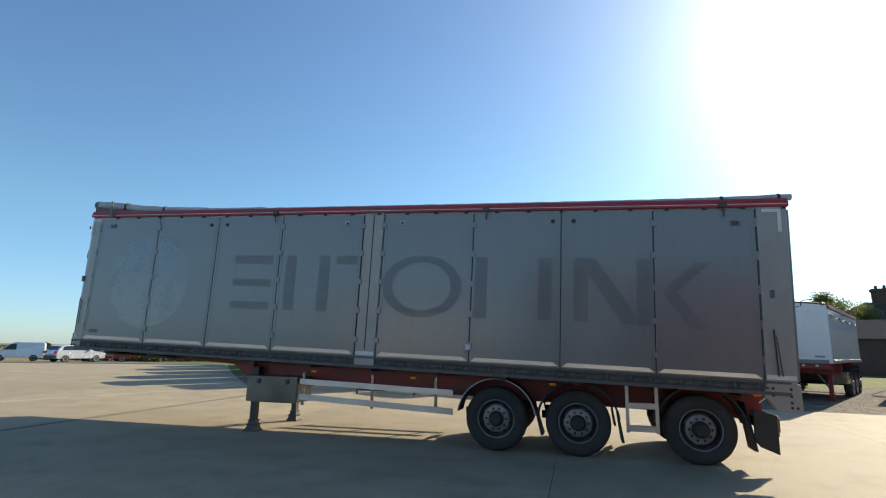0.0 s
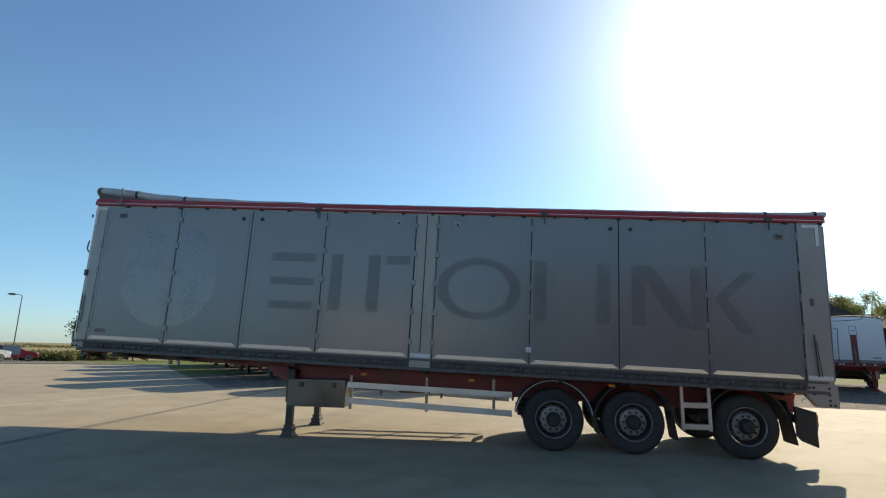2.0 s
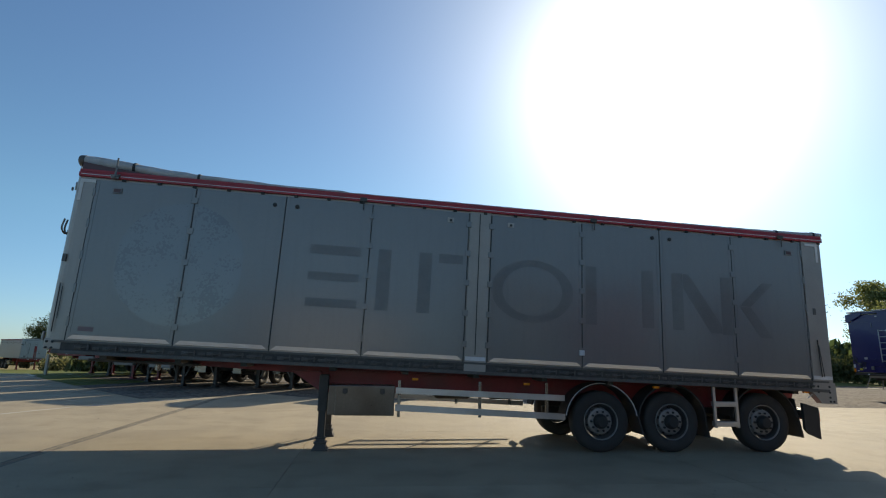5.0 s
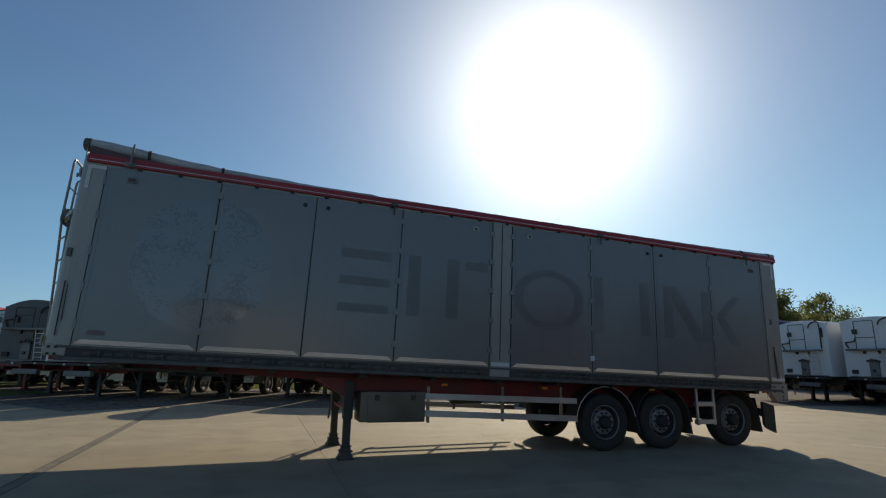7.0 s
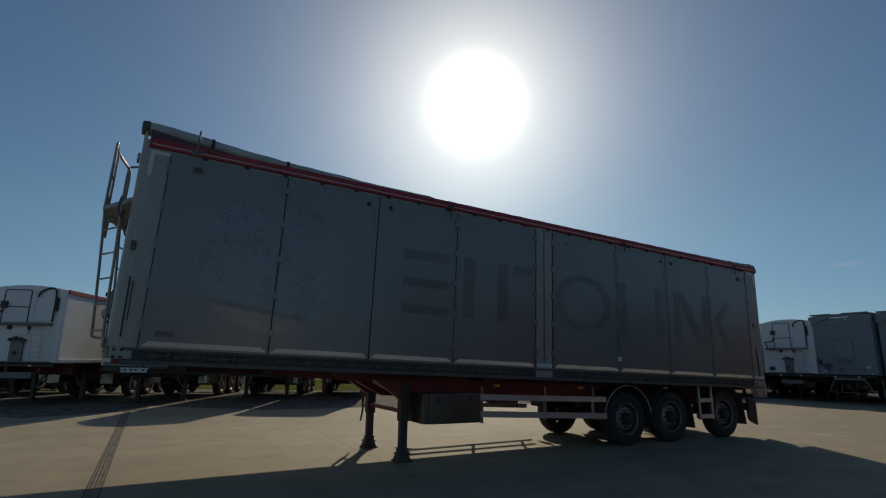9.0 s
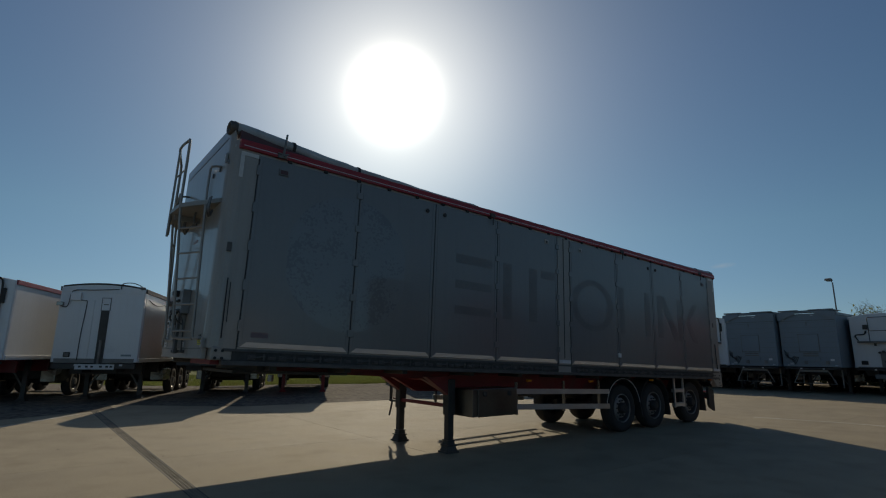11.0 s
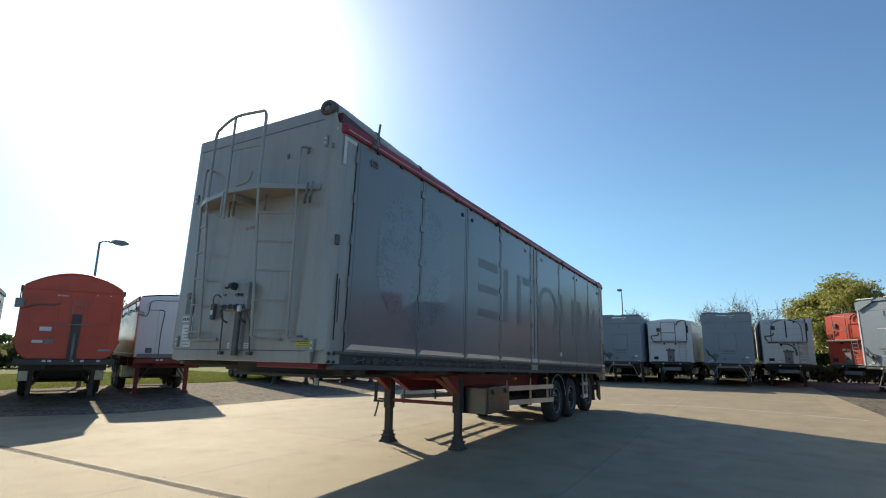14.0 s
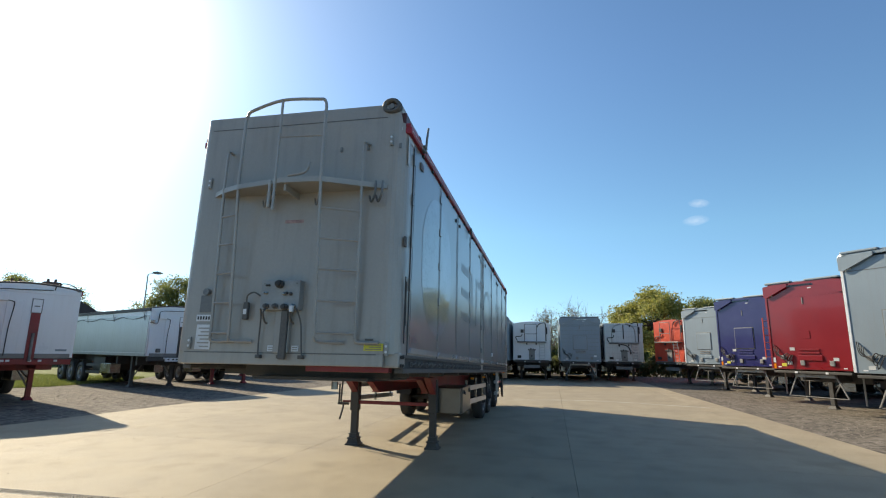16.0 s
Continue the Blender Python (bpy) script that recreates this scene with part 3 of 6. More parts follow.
    bm = boxed(0.09, LEN + 0.02, yo - sg * 0.015, yo + sg * 0.06, TOPW + 0.115, TOPW + 0.165, 0.012)
    tp("rail_cap", bm, REDRAIL, rail)
    for k in range(24):
        u = 0.75 + k * 0.55
        bm = boxed(u, u + 0.06, yo - sg * 0.02, yo + sg * 0.01, TOPW + 0.0, TOPW + 0.045, 0.008)
        tp("clip", bm, BLACK, rail)

# near side fittings
for u, w in ((0.71, 2.40), (12.76, 2.34)):
    p = tp("marker_plate", boxed(u - 0.07, u + 0.07, -0.03, -0.012, w - 0.045, w + 0.045, 0.006), SILL)
    tp("plate_lens", boxed(u - 0.05, u + 0.05, -0.034, -0.030, w - 0.028, w + 0.028), MAROON, p)
for u in (3.20, 3.57, 9.99, 10.33):
    bm = bmesh.new()
    lathe(bm, [(0.0, 0.0), (0.032, 0.0), (0.036, 0.006), (0.036, 0.016), (0.02, 0.02), (0.0, 0.02)], 12, pose(u, -0.012, 2.40, 90, 0, 0))
    tp("door_stop", bm, BLACK)
for u in (6.21, 7.30):
    p = tp("lock_plate", boxed(u - 0.06, u + 0.06, -0.022, -0.011, 2.36, 2.45, 0.006), FRAME)
    bm = bmesh.new()
    rod(bm, (u, -0.03, 2.40), (u, -0.02, 2.40), 0.022, 10)
    tp("lock_button", bm, BLACK, p)
tp("ground_latch", boxed(8.57, 8.66, -0.05, -0.012, 0.19, 0.28, 0.01), WHITESTRIP, None, "small white latch block")
for u in (13.19,):
    bm = bmesh.new()
    rod(bm, (u + 0.03, -0.04, 0.05), (u, -0.04, 0.72), 0.010, 8)
    rod(bm, (u + 0.09, -0.03, 0.05), (u + 0.03, -0.03, 0.62), 0.006, 8)
    tp("rear_lever", bm, BLACK)
bm = bmesh.new()
rod(bm, (0.16, -0.02, 0.10), (0.15, -0.02, 0.85), 0.008, 8)
rod(bm, (0.2, -0.02, 0.3), (0.19, -0.02, 0.8), 0.005, 8)
tp("front_lever", bm, BLACK)
for u, w in ((0.12, 1.25), (13.21, 1.25)):
    tp("side_marker", boxed(u - 0.03, u + 0.03, -0.02, 0.01, w - 0.06, w + 0.06, 0.008), SLOT)
# L-shaped pale corner stickers
FADEDTAPE = surface('faded_pale_tape', (0.6, 0.6, 0.58), 0.45, 0, 0.15, 4, 40, 0.03, (0.22, 0.22, 0.22), 0.6)
for u0, sg in ((0.12, 1), (13.39, -1)):
    bm = bmesh.new()
    yy = -0.016 if sg < 0 else 0.0
    prism(bm, [(u0, TOPW), (u0 + sg * 0.26, TOPW), (u0 + sg * 0.26, TOPW - 0.05), (u0 + sg * 0.05, TOPW - 0.05), (u0 + sg * 0.05, TOPW - 0.36), (u0, TOPW - 0.36)], yy - 0.006, yy - 0.001)
    tp("corner_sticker", bm, FADEDTAPE)
tp("warning_sticker", boxed(0.52, 0.74, -0.014, -0.012, 0.13, 0.20), surface("faded_red_sticker", (0.19, 0.13, 0.13), 0.5), None, "faded red sticker")

# faded globe and plain marks where the old sign-writing was
def decal(name, bm, mat, label=""):
    return tp(name, bm, mat, None, label)


bm = bmesh.new()
GU, GW = 1.84, 1.28
for (a, b) in ((EDGES[0] + 0.03, EDGES[1] - 0.03), (EDGES[1] + 0.03, EDGES[2] - 0.03)):
    top, low = [], []
    for k in range(25):
        u = max(a, GU - 1.0) + (min(b, GU + 1.0) - max(a, GU - 1.0)) * k / 24
        h = math.sqrt(max(0.0, 1 - ((u - GU) / 1.0) ** 2)) * 1.0
        top.append(bm.verts.new((u, -0.0145, GW + h)))
        low.append(bm.verts.new((u, -0.0145, GW - h)))
    for k in range(24):
        if (top[k].co - low[k].co).length < 1e-4:
            continue
        if (top[k + 1].co - low[k + 1].co).length < 1e-4:
            continue
        bm.faces.new((low[k], low[k + 1], top[k + 1], top[k]))
GLOBE = surface("worn_globe_print", (0.155, 0.16, 0.163), 0.3, 0.05, 0.06, 2, 30, 0.0, (0.135, 0.14, 0.144), 0.4, coat=1.0)
GLOBE.node_tree.nodes["Principled BSDF"].inputs["Coat Roughness"].default_value = 0.05
decal("faded_disc", bm, GLOBE, "worn round print, flaked and mottled")
gn, gl = GLOBE.node_tree.nodes, GLOBE.node_tree.links
gb = gn["Principled BSDF"]
base = gb.inputs["Base Color"].links[0].from_socket
tc = gn.new("ShaderNodeTexCoord")
specks, patches = gn.new("ShaderNodeTexNoise"), gn.new("ShaderNodeTexNoise")
for tx, sc, de in ((specks, 26.0, 4), (patches, 2.3, 2)):
    tx.inputs["Scale"].default_value, tx.inputs["Detail"].default_value = sc, de
    gl.new(tc.outputs["Object"], tx.inputs["Vector"])
sm = gn.new("ShaderNodeMath")
sm.operation = "ADD"
gl.new(specks.outputs["Fac"], sm.inputs[0])
gl.new(patches.outputs["Fac"], sm.inputs[1])
th = gn.new("ShaderNodeMapRange")
th.inputs["From Min"].default_value, th.inputs["From Max"].default_value = 1.06, 1.12
th.inputs["To Max"].default_value = 0.6
gl.new(sm.outputs[0], th.inputs["Value"])
mx = gn.new("ShaderNodeMix")
mx.data_type = "RGBA"
gl.new(th.outputs[0], mx.inputs[0])
gl.new(base, mx.inputs[6])
mx.inputs[7].default_value = (0.085, 0.087, 0.09, 1)
gl.new(mx.outputs[2], gb.inputs["Base Color"])
SHAPES = [  # plain bars: left, right, bottom, top along the side
    (3.86, 4.70, 1.62, 1.78), (3.86, 4.70, 1.18, 1.32), (3.86, 4.70, 0.74, 0.88),
    (5.0, 5.22, 0.74, 1.78), (5.70, 5.92, 0.74, 1.78), (6.04, 6.46, 1.62, 1.78),
    (8.68, 8.90, 0.72, 1.76), (9.76, 9.98, 0.72, 1.76),
    (10.34, 10.56, 0.72, 1.76), (11.31, 11.545, 0.68, 1.74)]
for u0, u1, w0, w1 in SHAPES:
    s = 0.0028 * (u0 - 4)
    decal("faded_bar", boxed(u0, u1, -0.0145, -0.0125, w0 + s, w1 + s), GHOST)
bm = bmesh.new()
RU, RW = 7.72, 1.25
for (a, b) in ((EDGES[5] + 0.02, EDGES[6] - 0.02),):
    n = 48
    o = [(RU + 0.74 * math.cos(2 * math.pi * k / n), RW + 0.55 * math.sin(2 * math.pi * k / n)) for k in range(n)]
    i = [(RU + 0.54 * math.cos(2 * math.pi * k / n), RW + 0.43 * math.sin(2 * math.pi * k / n)) for k in range(n)]
    ov = [bm.verts.new((max(u, a), -0.0145, w)) for u, w in o]
    iv = [bm.verts.new((u, -0.0145, w)) for u, w in i]
    for k in range(n):
        bm.faces.new((ov[k - 1], ov[k], iv[k], iv[k - 1]))
decal("faded_ring", bm, GHOST)
for corners in ([(10.57, 1.77), (10.68, 1.77), (11.30, 0.86), (11.30, 0.72), (11.08, 0.72), (10.57, 1.50)],
                [(11.68, 1.25), (11.90, 1.25), (12.39, 1.71), (12.15, 1.71)], [(11.68, 1.24), (12.07, 0.69), (12.32, 0.69), (11.90, 1.24)]):
    bm = bmesh.new()
    prism(bm, corners, -0.0145, -0.0125)
    decal("faded_slant", bm, GHOST)

# rolled tarpaulin along the near top edge, with ratchets
def roll_r(u):
    """Radius of the roll: a thick coil at the front that thins in wraps, and a little thicker again at the rear."""
    wraps = sum(0.009 * (1 - ease((u - e) / 0.05)) for e in (1.75, 3.0, 4.3))
    return 0.024 + 0.046 * (1 - ease(u / 3.6)) + wraps + 0.032 * math.exp(-max(LEN - u, 0) / 1.2)


def roll_c(u):
    """Centre of the roll, lying on the top rail."""
    r, f = roll_r(u), 1 - ease(u / 1.6)
    return Vector((u, 0.03 + 1.25 * r + 0.04 * f, TOPW + 0.155 + r * 0.95 + 0.11 * f))


bm = bmesh.new()
rings = []
for k in range(100):
    u = 0.04 + (LEN + 0.06) * k / 99
    r = roll_r(u) + 0.002 * math.sin(k * 1.7) + 0.0015 * math.sin(k * 4.1)
    rings.append([bm.verts.new(roll_c(u) + Vector((0, r * 1.2 * math.cos(a), r * (1 + (0.12 * math.sin(u * 5) if math.sin(a) < -0.4 else 0)) * math.sin(a)))) for a in [2 * math.pi * j / 14 for j in range(14)]])
for a, b in zip(rings, rings[1:]):
    for j in range(14):
        bm.faces.new((a[j], a[(j + 1) % 14], b[(j + 1) % 14], b[j]))
bm.faces.new(rings[0])
bm.faces.new(list(reversed(rings[-1])))
tarp = tp("rolled_tarpaulin", bm, TARP, None, "pale weathered rolled-up tarpaulin", smooth=True)
for u in (0.85, 1.9, 12.6, 13.4):
    r = roll_r(u) + 0.006
    bm = bmesh.new()
    lathe(bm, [(1.0, -0.02), (1.06, -0.02), (1.06, 0.02), (1.0, 0.02)], 12, Matrix.Translation(roll_c(u)) @ pose(0, 0, 0, 0, 90, 0) @ Matrix.Diagonal((r, r * 1.2, 1, 1)))
    tp("strap", bm, BLACK, tarp)
for u in (0.66, 4.68, 8.85, 12.6):
    bm = bmesh.new()
    box(bm, u - 0.07, u + 0.05, -0.07, -0.03, TOPW + 0.03, TOPW + 0.10, 0.01)
    if u < 1:
        for a in (30, 100, 165, 235, 310):
            rod(bm, (u, -0.075, TOPW + 0.07), (u + 0.085 * math.cos(radians(a)), -0.075, TOPW + 0.07 + 0.06 * math.sin(radians(a))), 0.013, 6, 0.008)
        pipe(bm, [(u, -0.08, TOPW + 0.06), (u + 0.005, -0.085, TOPW + 0.2), (u + 0.012, -0.10, TOPW + 0.37)], 0.015, 8)
    else:
        rod(bm, (u, -0.06, TOPW - 0.12), (u, -0.06, TOPW + 0.06), 0.012, 6)
    tp("ratchet", bm, SILL if u < 1 else DARK)
# raised end of the rail under the coil
bm = bmesh.new()
prism(bm, [(0.09, TOPW + 0.12), (1.35, TOPW + 0.12), (1.35, TOPW + 0.165), (0.5, TOPW + 0.245), (0.09, TOPW + 0.30)], 0.03, 0.20)
tp("rail_end", bm, MAROON, None, "dark worn end piece under the roll")
# coiled end of the roll at the front corner: an outer wrap, a dark gap and the tube
c0 = roll_c(0.0)
bm = bmesh.new()
lathe(bm, [(0.052, -0.02), (0.058, 0.035), (0.080, 0.04), (0.094, 0.03), (0.101, -0.03), (0.098, -0.06)], 24, Matrix.Translation(c0) @ pose(0, 0, 0, 0, -90, 0) @ Matrix.Diagonal((1, 1.2, 1, 1)), False)
coil = tp("roller_end", bm, SLOT, None, "round coiled end of the roll, dark and worn", smooth=True)
bm = bmesh.new()
lathe(bm, [(0.0, -0.03), (0.056, -0.03)], 16, Matrix.Translation(c0) @ pose(0, 0, 0, 0, -90, 0) @ Matrix.Diagonal((1, 1.2, 1, 1)), False, False)
tp("coil_core", bm, MAROON, coil)
bm = bmesh.new()
lathe(bm, [(0.0, 0.015), (0.03, 0.015), (0.036, 0.01), (0.036, -0.04)], 16, Matrix.Translation(c0) @ pose(0, 0, 0, 0, -90, 0), False)
tp("roller_tube", bm, SILL, coil)

# ---- front bulkhead ----
bm = boxed(0.001, 0.06, 0.16, WID - 0.11, -0.16, -0.015, 0.012)
tp("front_sill", bm, SHELL)
tp("sill_beam", boxed(0.10, 0.22, 0.12, 1.1, -0.22, -0.15, 0.01), REDPAINT)
# service platform, a shallow trapezoid
bm = bmesh.new()
plat = [(0.0, 0.20), (-0.02, 0.20), (-0.15, 0.47), (-0.37, 0.87), (-0.39, 1.35), (-0.26, 1.98), (-0.15, 2.24), (-0.02, 2.44), (0.0, 2.44)]
lo = [bm.verts.new((x, y, 1.86)) for x, y in plat]
hi = [bm.verts.new((x, y, 1.92)) for x, y in plat]
bm.faces.new(lo)
bm.faces.new(list(reversed(hi)))
for k in range(len(lo)):
    bm.faces.new((lo[k - 1], hi[k - 1], hi[k], lo[k]))
bmesh.ops.recalc_face_normals(bm, faces=bm.faces)
platform = tp("service_platform", bm, FRAME, None, "narrow steel service platform")
tp("bracket", rod(bmesh.new(), (-0.36, 1.49, 1.58), (-0.36, 1.49, 1.90), 0.02, 8), FRAME, platform)
tp("bracket", boxed(-0.34, 0.0, 1.30, 1.33, 1.78, 1.86, 0.006), FRAME, platform)
for y in (0.22, 0.30, 0.98, 1.56, 1.65):
    bm = bmesh.new()
    pipe(bm, curve_points([(-0.12, y, 1.92), (-0.14, y, 1.76), (-0.10, y + 0.05, 1.68), (-0.07, y + 0.09, 1.76)], 5), 0.014, 6)
    tp("hose_hook", bm, SILL, platform)
# guard rail above the platform
RA, RB, RC = (-0.36, 0.87), (-0.38, 1.42), (-0.24, 1.98)
bm = bmesh.new()
pipe(bm, [Vector((*RA, 1.85))] + curve_points([(*RA, 2.70), (*RA, 2.80), (-0.361, 0.90, 2.87), (-0.362, 0.98, 2.885), (*RB, 2.90), (-0.28, 1.86, 2.86), (-0.25, 1.95, 2.82), (*RC, 2.74), (*RC, 2.64)], 4) + [Vector((*RC, 1.85))], 0.019, 8)
rod(bm, (*RB, 1.54), (*RB, 2.90), 0.016, 8)
rod(bm, (*RA, 2.42), (*RB, 2.43), 0.010, 8)
pipe(bm, curve_points([(-0.36, 1.27, 1.95), (-0.36, 1.10, 1.97), (-0.36, 1.04, 2.02), (-0.35, 1.03, 2.10)], 5), 0.016, 8)
pipe(bm, curve_points([(-0.13, 0.47, 1.9), (-0.13, 0.47, 2.34), (-0.10, 0.46, 2.41), (0.0, 0.44, 2.43)], 4), 0.016, 8)
pipe(bm, curve_points([(-0.14, 2.24, 1.9), (-0.14, 2.24, 2.34), (-0.10, 2.25, 2.41), (0.0, 2.27, 2.43)], 4), 0.016, 8)
tp("guard_rail", bm, FRAME, platform, "bent tube guard rail")
# two ladders, each set across a slanted platform edge
for (xa, ya, xa2), (xb, yb, xb2) in (((-0.13, 0.47, -0.06), (-0.36, 0.87, -0.22)), ((-0.24, 1.98, -0.10), (-0.14, 2.24, -0.06))):
    bm = bmesh.new()
    for x, y, x2 in ((xa, ya, xa2), (xb, yb, xb2)):
        pipe(bm, curve_points([(x, y, 1.92), (x + (x2 - x) * 0.45, y, 1.2), (x + (x2 - x) * 0.95, y, 0.26), (x2, y, 0.13), (x2 * 0.7, y - 0.04, 0.095), (-0.03, y - 0.26, 0.095)], 5), 0.018, 8)
    lad = tp("ladder", bm, FRAME, None, "tubular access ladder")
    for k in range(5):
        w = 1.56 - k * 0.343
        f = min(1.0, (1.92 - w) / 1.75)
        bm = bmesh.new()
        rod(bm, (xa + (xa2 - xa) * f, ya, w), (xb + (xb2 - xb) * f, yb, w), 0.013, 8)
        tp("rung", bm, FRAME, lad)
# service panel with couplings and hoses
LTPANEL = surface('pale_grey_panel', (0.27, 0.275, 0.27), 0.45, 0.2, 0.15, 4, 40, 0.06, (0.12, 0.11, 0.1), 0.6)
DZ = -0.115
bm = boxed(-0.11, 0.0, 1.14, 1.62, 0.56 + DZ, 0.90 + DZ, 0.012)
panel = tp("coupling_panel", bm, LTPANEL)
for y in (1.18, 1.58):
    for w in (0.60, 0.86):
        tp("panel_screw", rod(bmesh.new(), (-0.115, y, w + DZ), (-0.108, y, w + DZ), 0.008, 8), SILL, panel)
tp("hose_channel", boxed(-0.06, 0.0, 1.26, 1.44, -0.03, 0.56 + DZ, 0.01), FRAME, panel)
bm = boxed(-0.10, -0.05, 1.27, 1.35, -0.10, 0.56 + DZ, 0.012)
tp("hose_cover", bm, SLOT, panel)
for y, w, sc, mat in ((1.38, 0.85, 1.05, BLACK), (1.24, 0.74, 0.42, DARK), (1.55, 0.84, 0.28, BLACK), (1.52, 0.84, 0.28, BLACK), (1.32, 0.74, 0.45, STEEL), (1.54, 0.75, 0.35, STEEL), (1.57, 0.75, 0.3, STEEL), (1.29, 0.75, 0.35, BLACK),
                      (1.20, 0.60, 0.62, STEEL), (1.30, 0.59, 0.85, DARK), (1.42, 0.60, 0.7, SLOT), (1.53, 0.60, 0.7, SLOT)):
    bm = bmesh.new()
    lathe(bm, [(0.0, 0.0), (0.045, 0.0), (0.045, 0.04), (0.03, 0.05), (0.03, 0.08), (0.0, 0.085)], 12, pose(-0.11, y, w + DZ, 0, -90, 0) @ Matrix.Diagonal((sc, sc, sc, 1)))
    tp("coupling", bm, mat, panel)
tp("coupling_tag", boxed(-0.19, -0.15, 1.17, 1.21, 0.53 + DZ, 0.60 + DZ, 0.008), WHITESTRIP, panel, "small white coupling cap")
for y in (1.20, 1.53):
    bm = bmesh.new()
    pipe(bm, curve_points([(-0.13, y, 0.58 + DZ), (-0.16, y + 0.01, 0.52 + DZ), (-0.10, y + 0.02, 0.44 + DZ), (-0.04, y + 0.02, 0.3)], 5), 0.013, 6)
    tp("coupling_lead", bm, SLOT, panel)
for pts in ([(-0.08, 1.62, 0.72 + DZ), (-0.09, 1.70, 0.76 + DZ), (-0.06, 1.80, 0.72 + DZ), (-0.03, 1.81, 0.60 + DZ)], [(-0.09, 1.16, 0.58 + DZ), (-0.03, 1.12, 0.3), (-0.01, 1.10, 0.02), (-0.01, 1.08, -0.08)],
            [(-0.09, 1.60, 0.57 + DZ), (-0.03, 1.62, 0.38), (-0.01, 1.63, 0.05), (-0.01, 1.62, -0.08)]):
    bm = bmesh.new()
    pipe(bm, curve_points([(x - 0.03, y, w) for x, y, w in pts], 5), 0.010, 6)
    tp("hose", bm, SLOT, panel)
for y in (1.10, 1.36, 1.62):
    tp("hose_gland", boxed(-0.06, 0.0, y - 0.03, y + 0.03, -0.09, -0.05, 0.008), SLOT, panel)
hs = tp("handset", boxed(-0.08, -0.03, 1.79, 1.85, 0.34, 0.54, 0.01), SLOT, panel)
tp("handset_label", boxed(-0.083, -0.08, 1.80, 1.84, 0.40, 0.46), WHITESTRIP, hs)
for y0, y1, w0, w1, mat, nm in ((0.16, 0.38, 0.012, 0.09, YELLOW, "yellow_plate"), (1.43, 1.53, -0.01, 0.055, WHITESTRIP, "small_label"), (1.15, 1.235, -0.008, 0.055, WHITESTRIP, "small_label"),
                                (2.30, 2.46, 0.43, 0.63, SILL, "document_holder"), (2.28, 2.49, 0.325, 0.40, WHITESTRIP, "number_plate"), (2.27, 2.47, 0.0, 0.285, WHITESTRIP, "notice_sheet"), (0.28, 0.37, 0.12, 0.14, SLOT, "dark_badge")):
    pl = tp(nm, boxed(-0.012, -0.001, y0, y1, w0, w1), mat)
    if nm == "notice_sheet":
        for k in range(6):
            tp("bar", boxed(-0.015, -0.0125, y0 + 0.02, y1 - 0.03 * (1 + k % 2), w1 - 0.05 - 0.042 * k, w1 - 0.035 - 0.042 * k), FRAME, pl)
    if nm == "number_plate":
        for k in range(5):
            tp("bar", boxed(-0.015, -0.0125, y1 - 0.015 - 0.036 * k - 0.02, y1 - 0.015 - 0.036 * k, w0 + 0.018, w1 - 0.018), BLACK, pl)
    if nm == "document_holder":
        tp("holder_knob", rod(bmesh.new(), (-0.05, y0 + 0.08, w1 + 0.04), (-0.001, y0 + 0.08, w1 + 0.04), 0.04, 12), SILL, pl)
    if nm == "small_label":
        for k in range(2):
            tp("bar", boxed(-0.015, -0.0125, y0 + 0.012, y1 - 0.012, w0 + 0.012 + 0.026 * k, w0 + 0.024 + 0.026 * k), FRAME, pl)
    if nm == "yellow_plate":
        for k in range(3):
            tp("bar", boxed(-0.015, -0.0125, y0 + 0.02, y1 - 0.04 * (k % 2) - 0.02, w0 + 0.012 + 0.022 * k, w0 + 0.02 + 0.022 * k), SILL, pl)
# seams of the front sheet
for w in (2.775, -0.03):
    tp("front_seam", boxed(-0.004, -0.0005, 0.24, WID - 0.14, w - 0.004, w + 0.004), SLOT)
for k in range(22):
    y = 0.28 + k * 0.105
    tp("rivet", rod(bmesh.new(), (-0.005, y, 2.80), (0.0, y, 2.80), 0.007, 6), SHELL)
for y, w in ((0.12, -0.02), (0.17, 2.42), (2.54, 0.02), (2.54, 2.0)):
    p = tp("front_marker", boxed(-0.03, -0.001, y - 0.022, y + 0.022, w - 0.02, w + 0.12, 0.01), FRAME)
    for dz in (0.02, 0.08):
        bm = bmesh.new()
        rod(bm, (-0.036, y, w + dz), (-0.03, y, w + dz), 0.014, 8)
        tp("marker_bulb", bm, WHITESTRIP, p)
for y in (0.80, 0.46, 0.06):
    tp("mount_lug", boxed(-0.02, 0.0, y - 0.015, y + 0.015, 2.36, 2.42, 0.004), SILL)
tp("faded_mark", boxed(-0.003, -0.001, 1.22, 1.46, 1.49, 1.53), surface("faded_red_print", (0.30, 0.19, 0.18), 0.5, 0, 0.3, 20))
for y in (0.1, WID - 0.1):
    bm = boxed(0.07, 0.32, y - 0.1, y + 0.1, -0.165, 0.0, 0.02)
    cs = tp("corner_casting", bm, SHELL)
    for k, (x, w) in enumerate(((0.12, -0.05), (0.12, -0.14), (0.2, -0.05), (0.2, -0.14))):
        bm = bmesh.new()
        yy = -0.012 if y < 1 else WID + 0.012
        rod(bm, (x, yy - 0.008, w), (x, yy + 0.008, w), 0.018, 8)
        tp("bolt", bm, BLACK, cs)

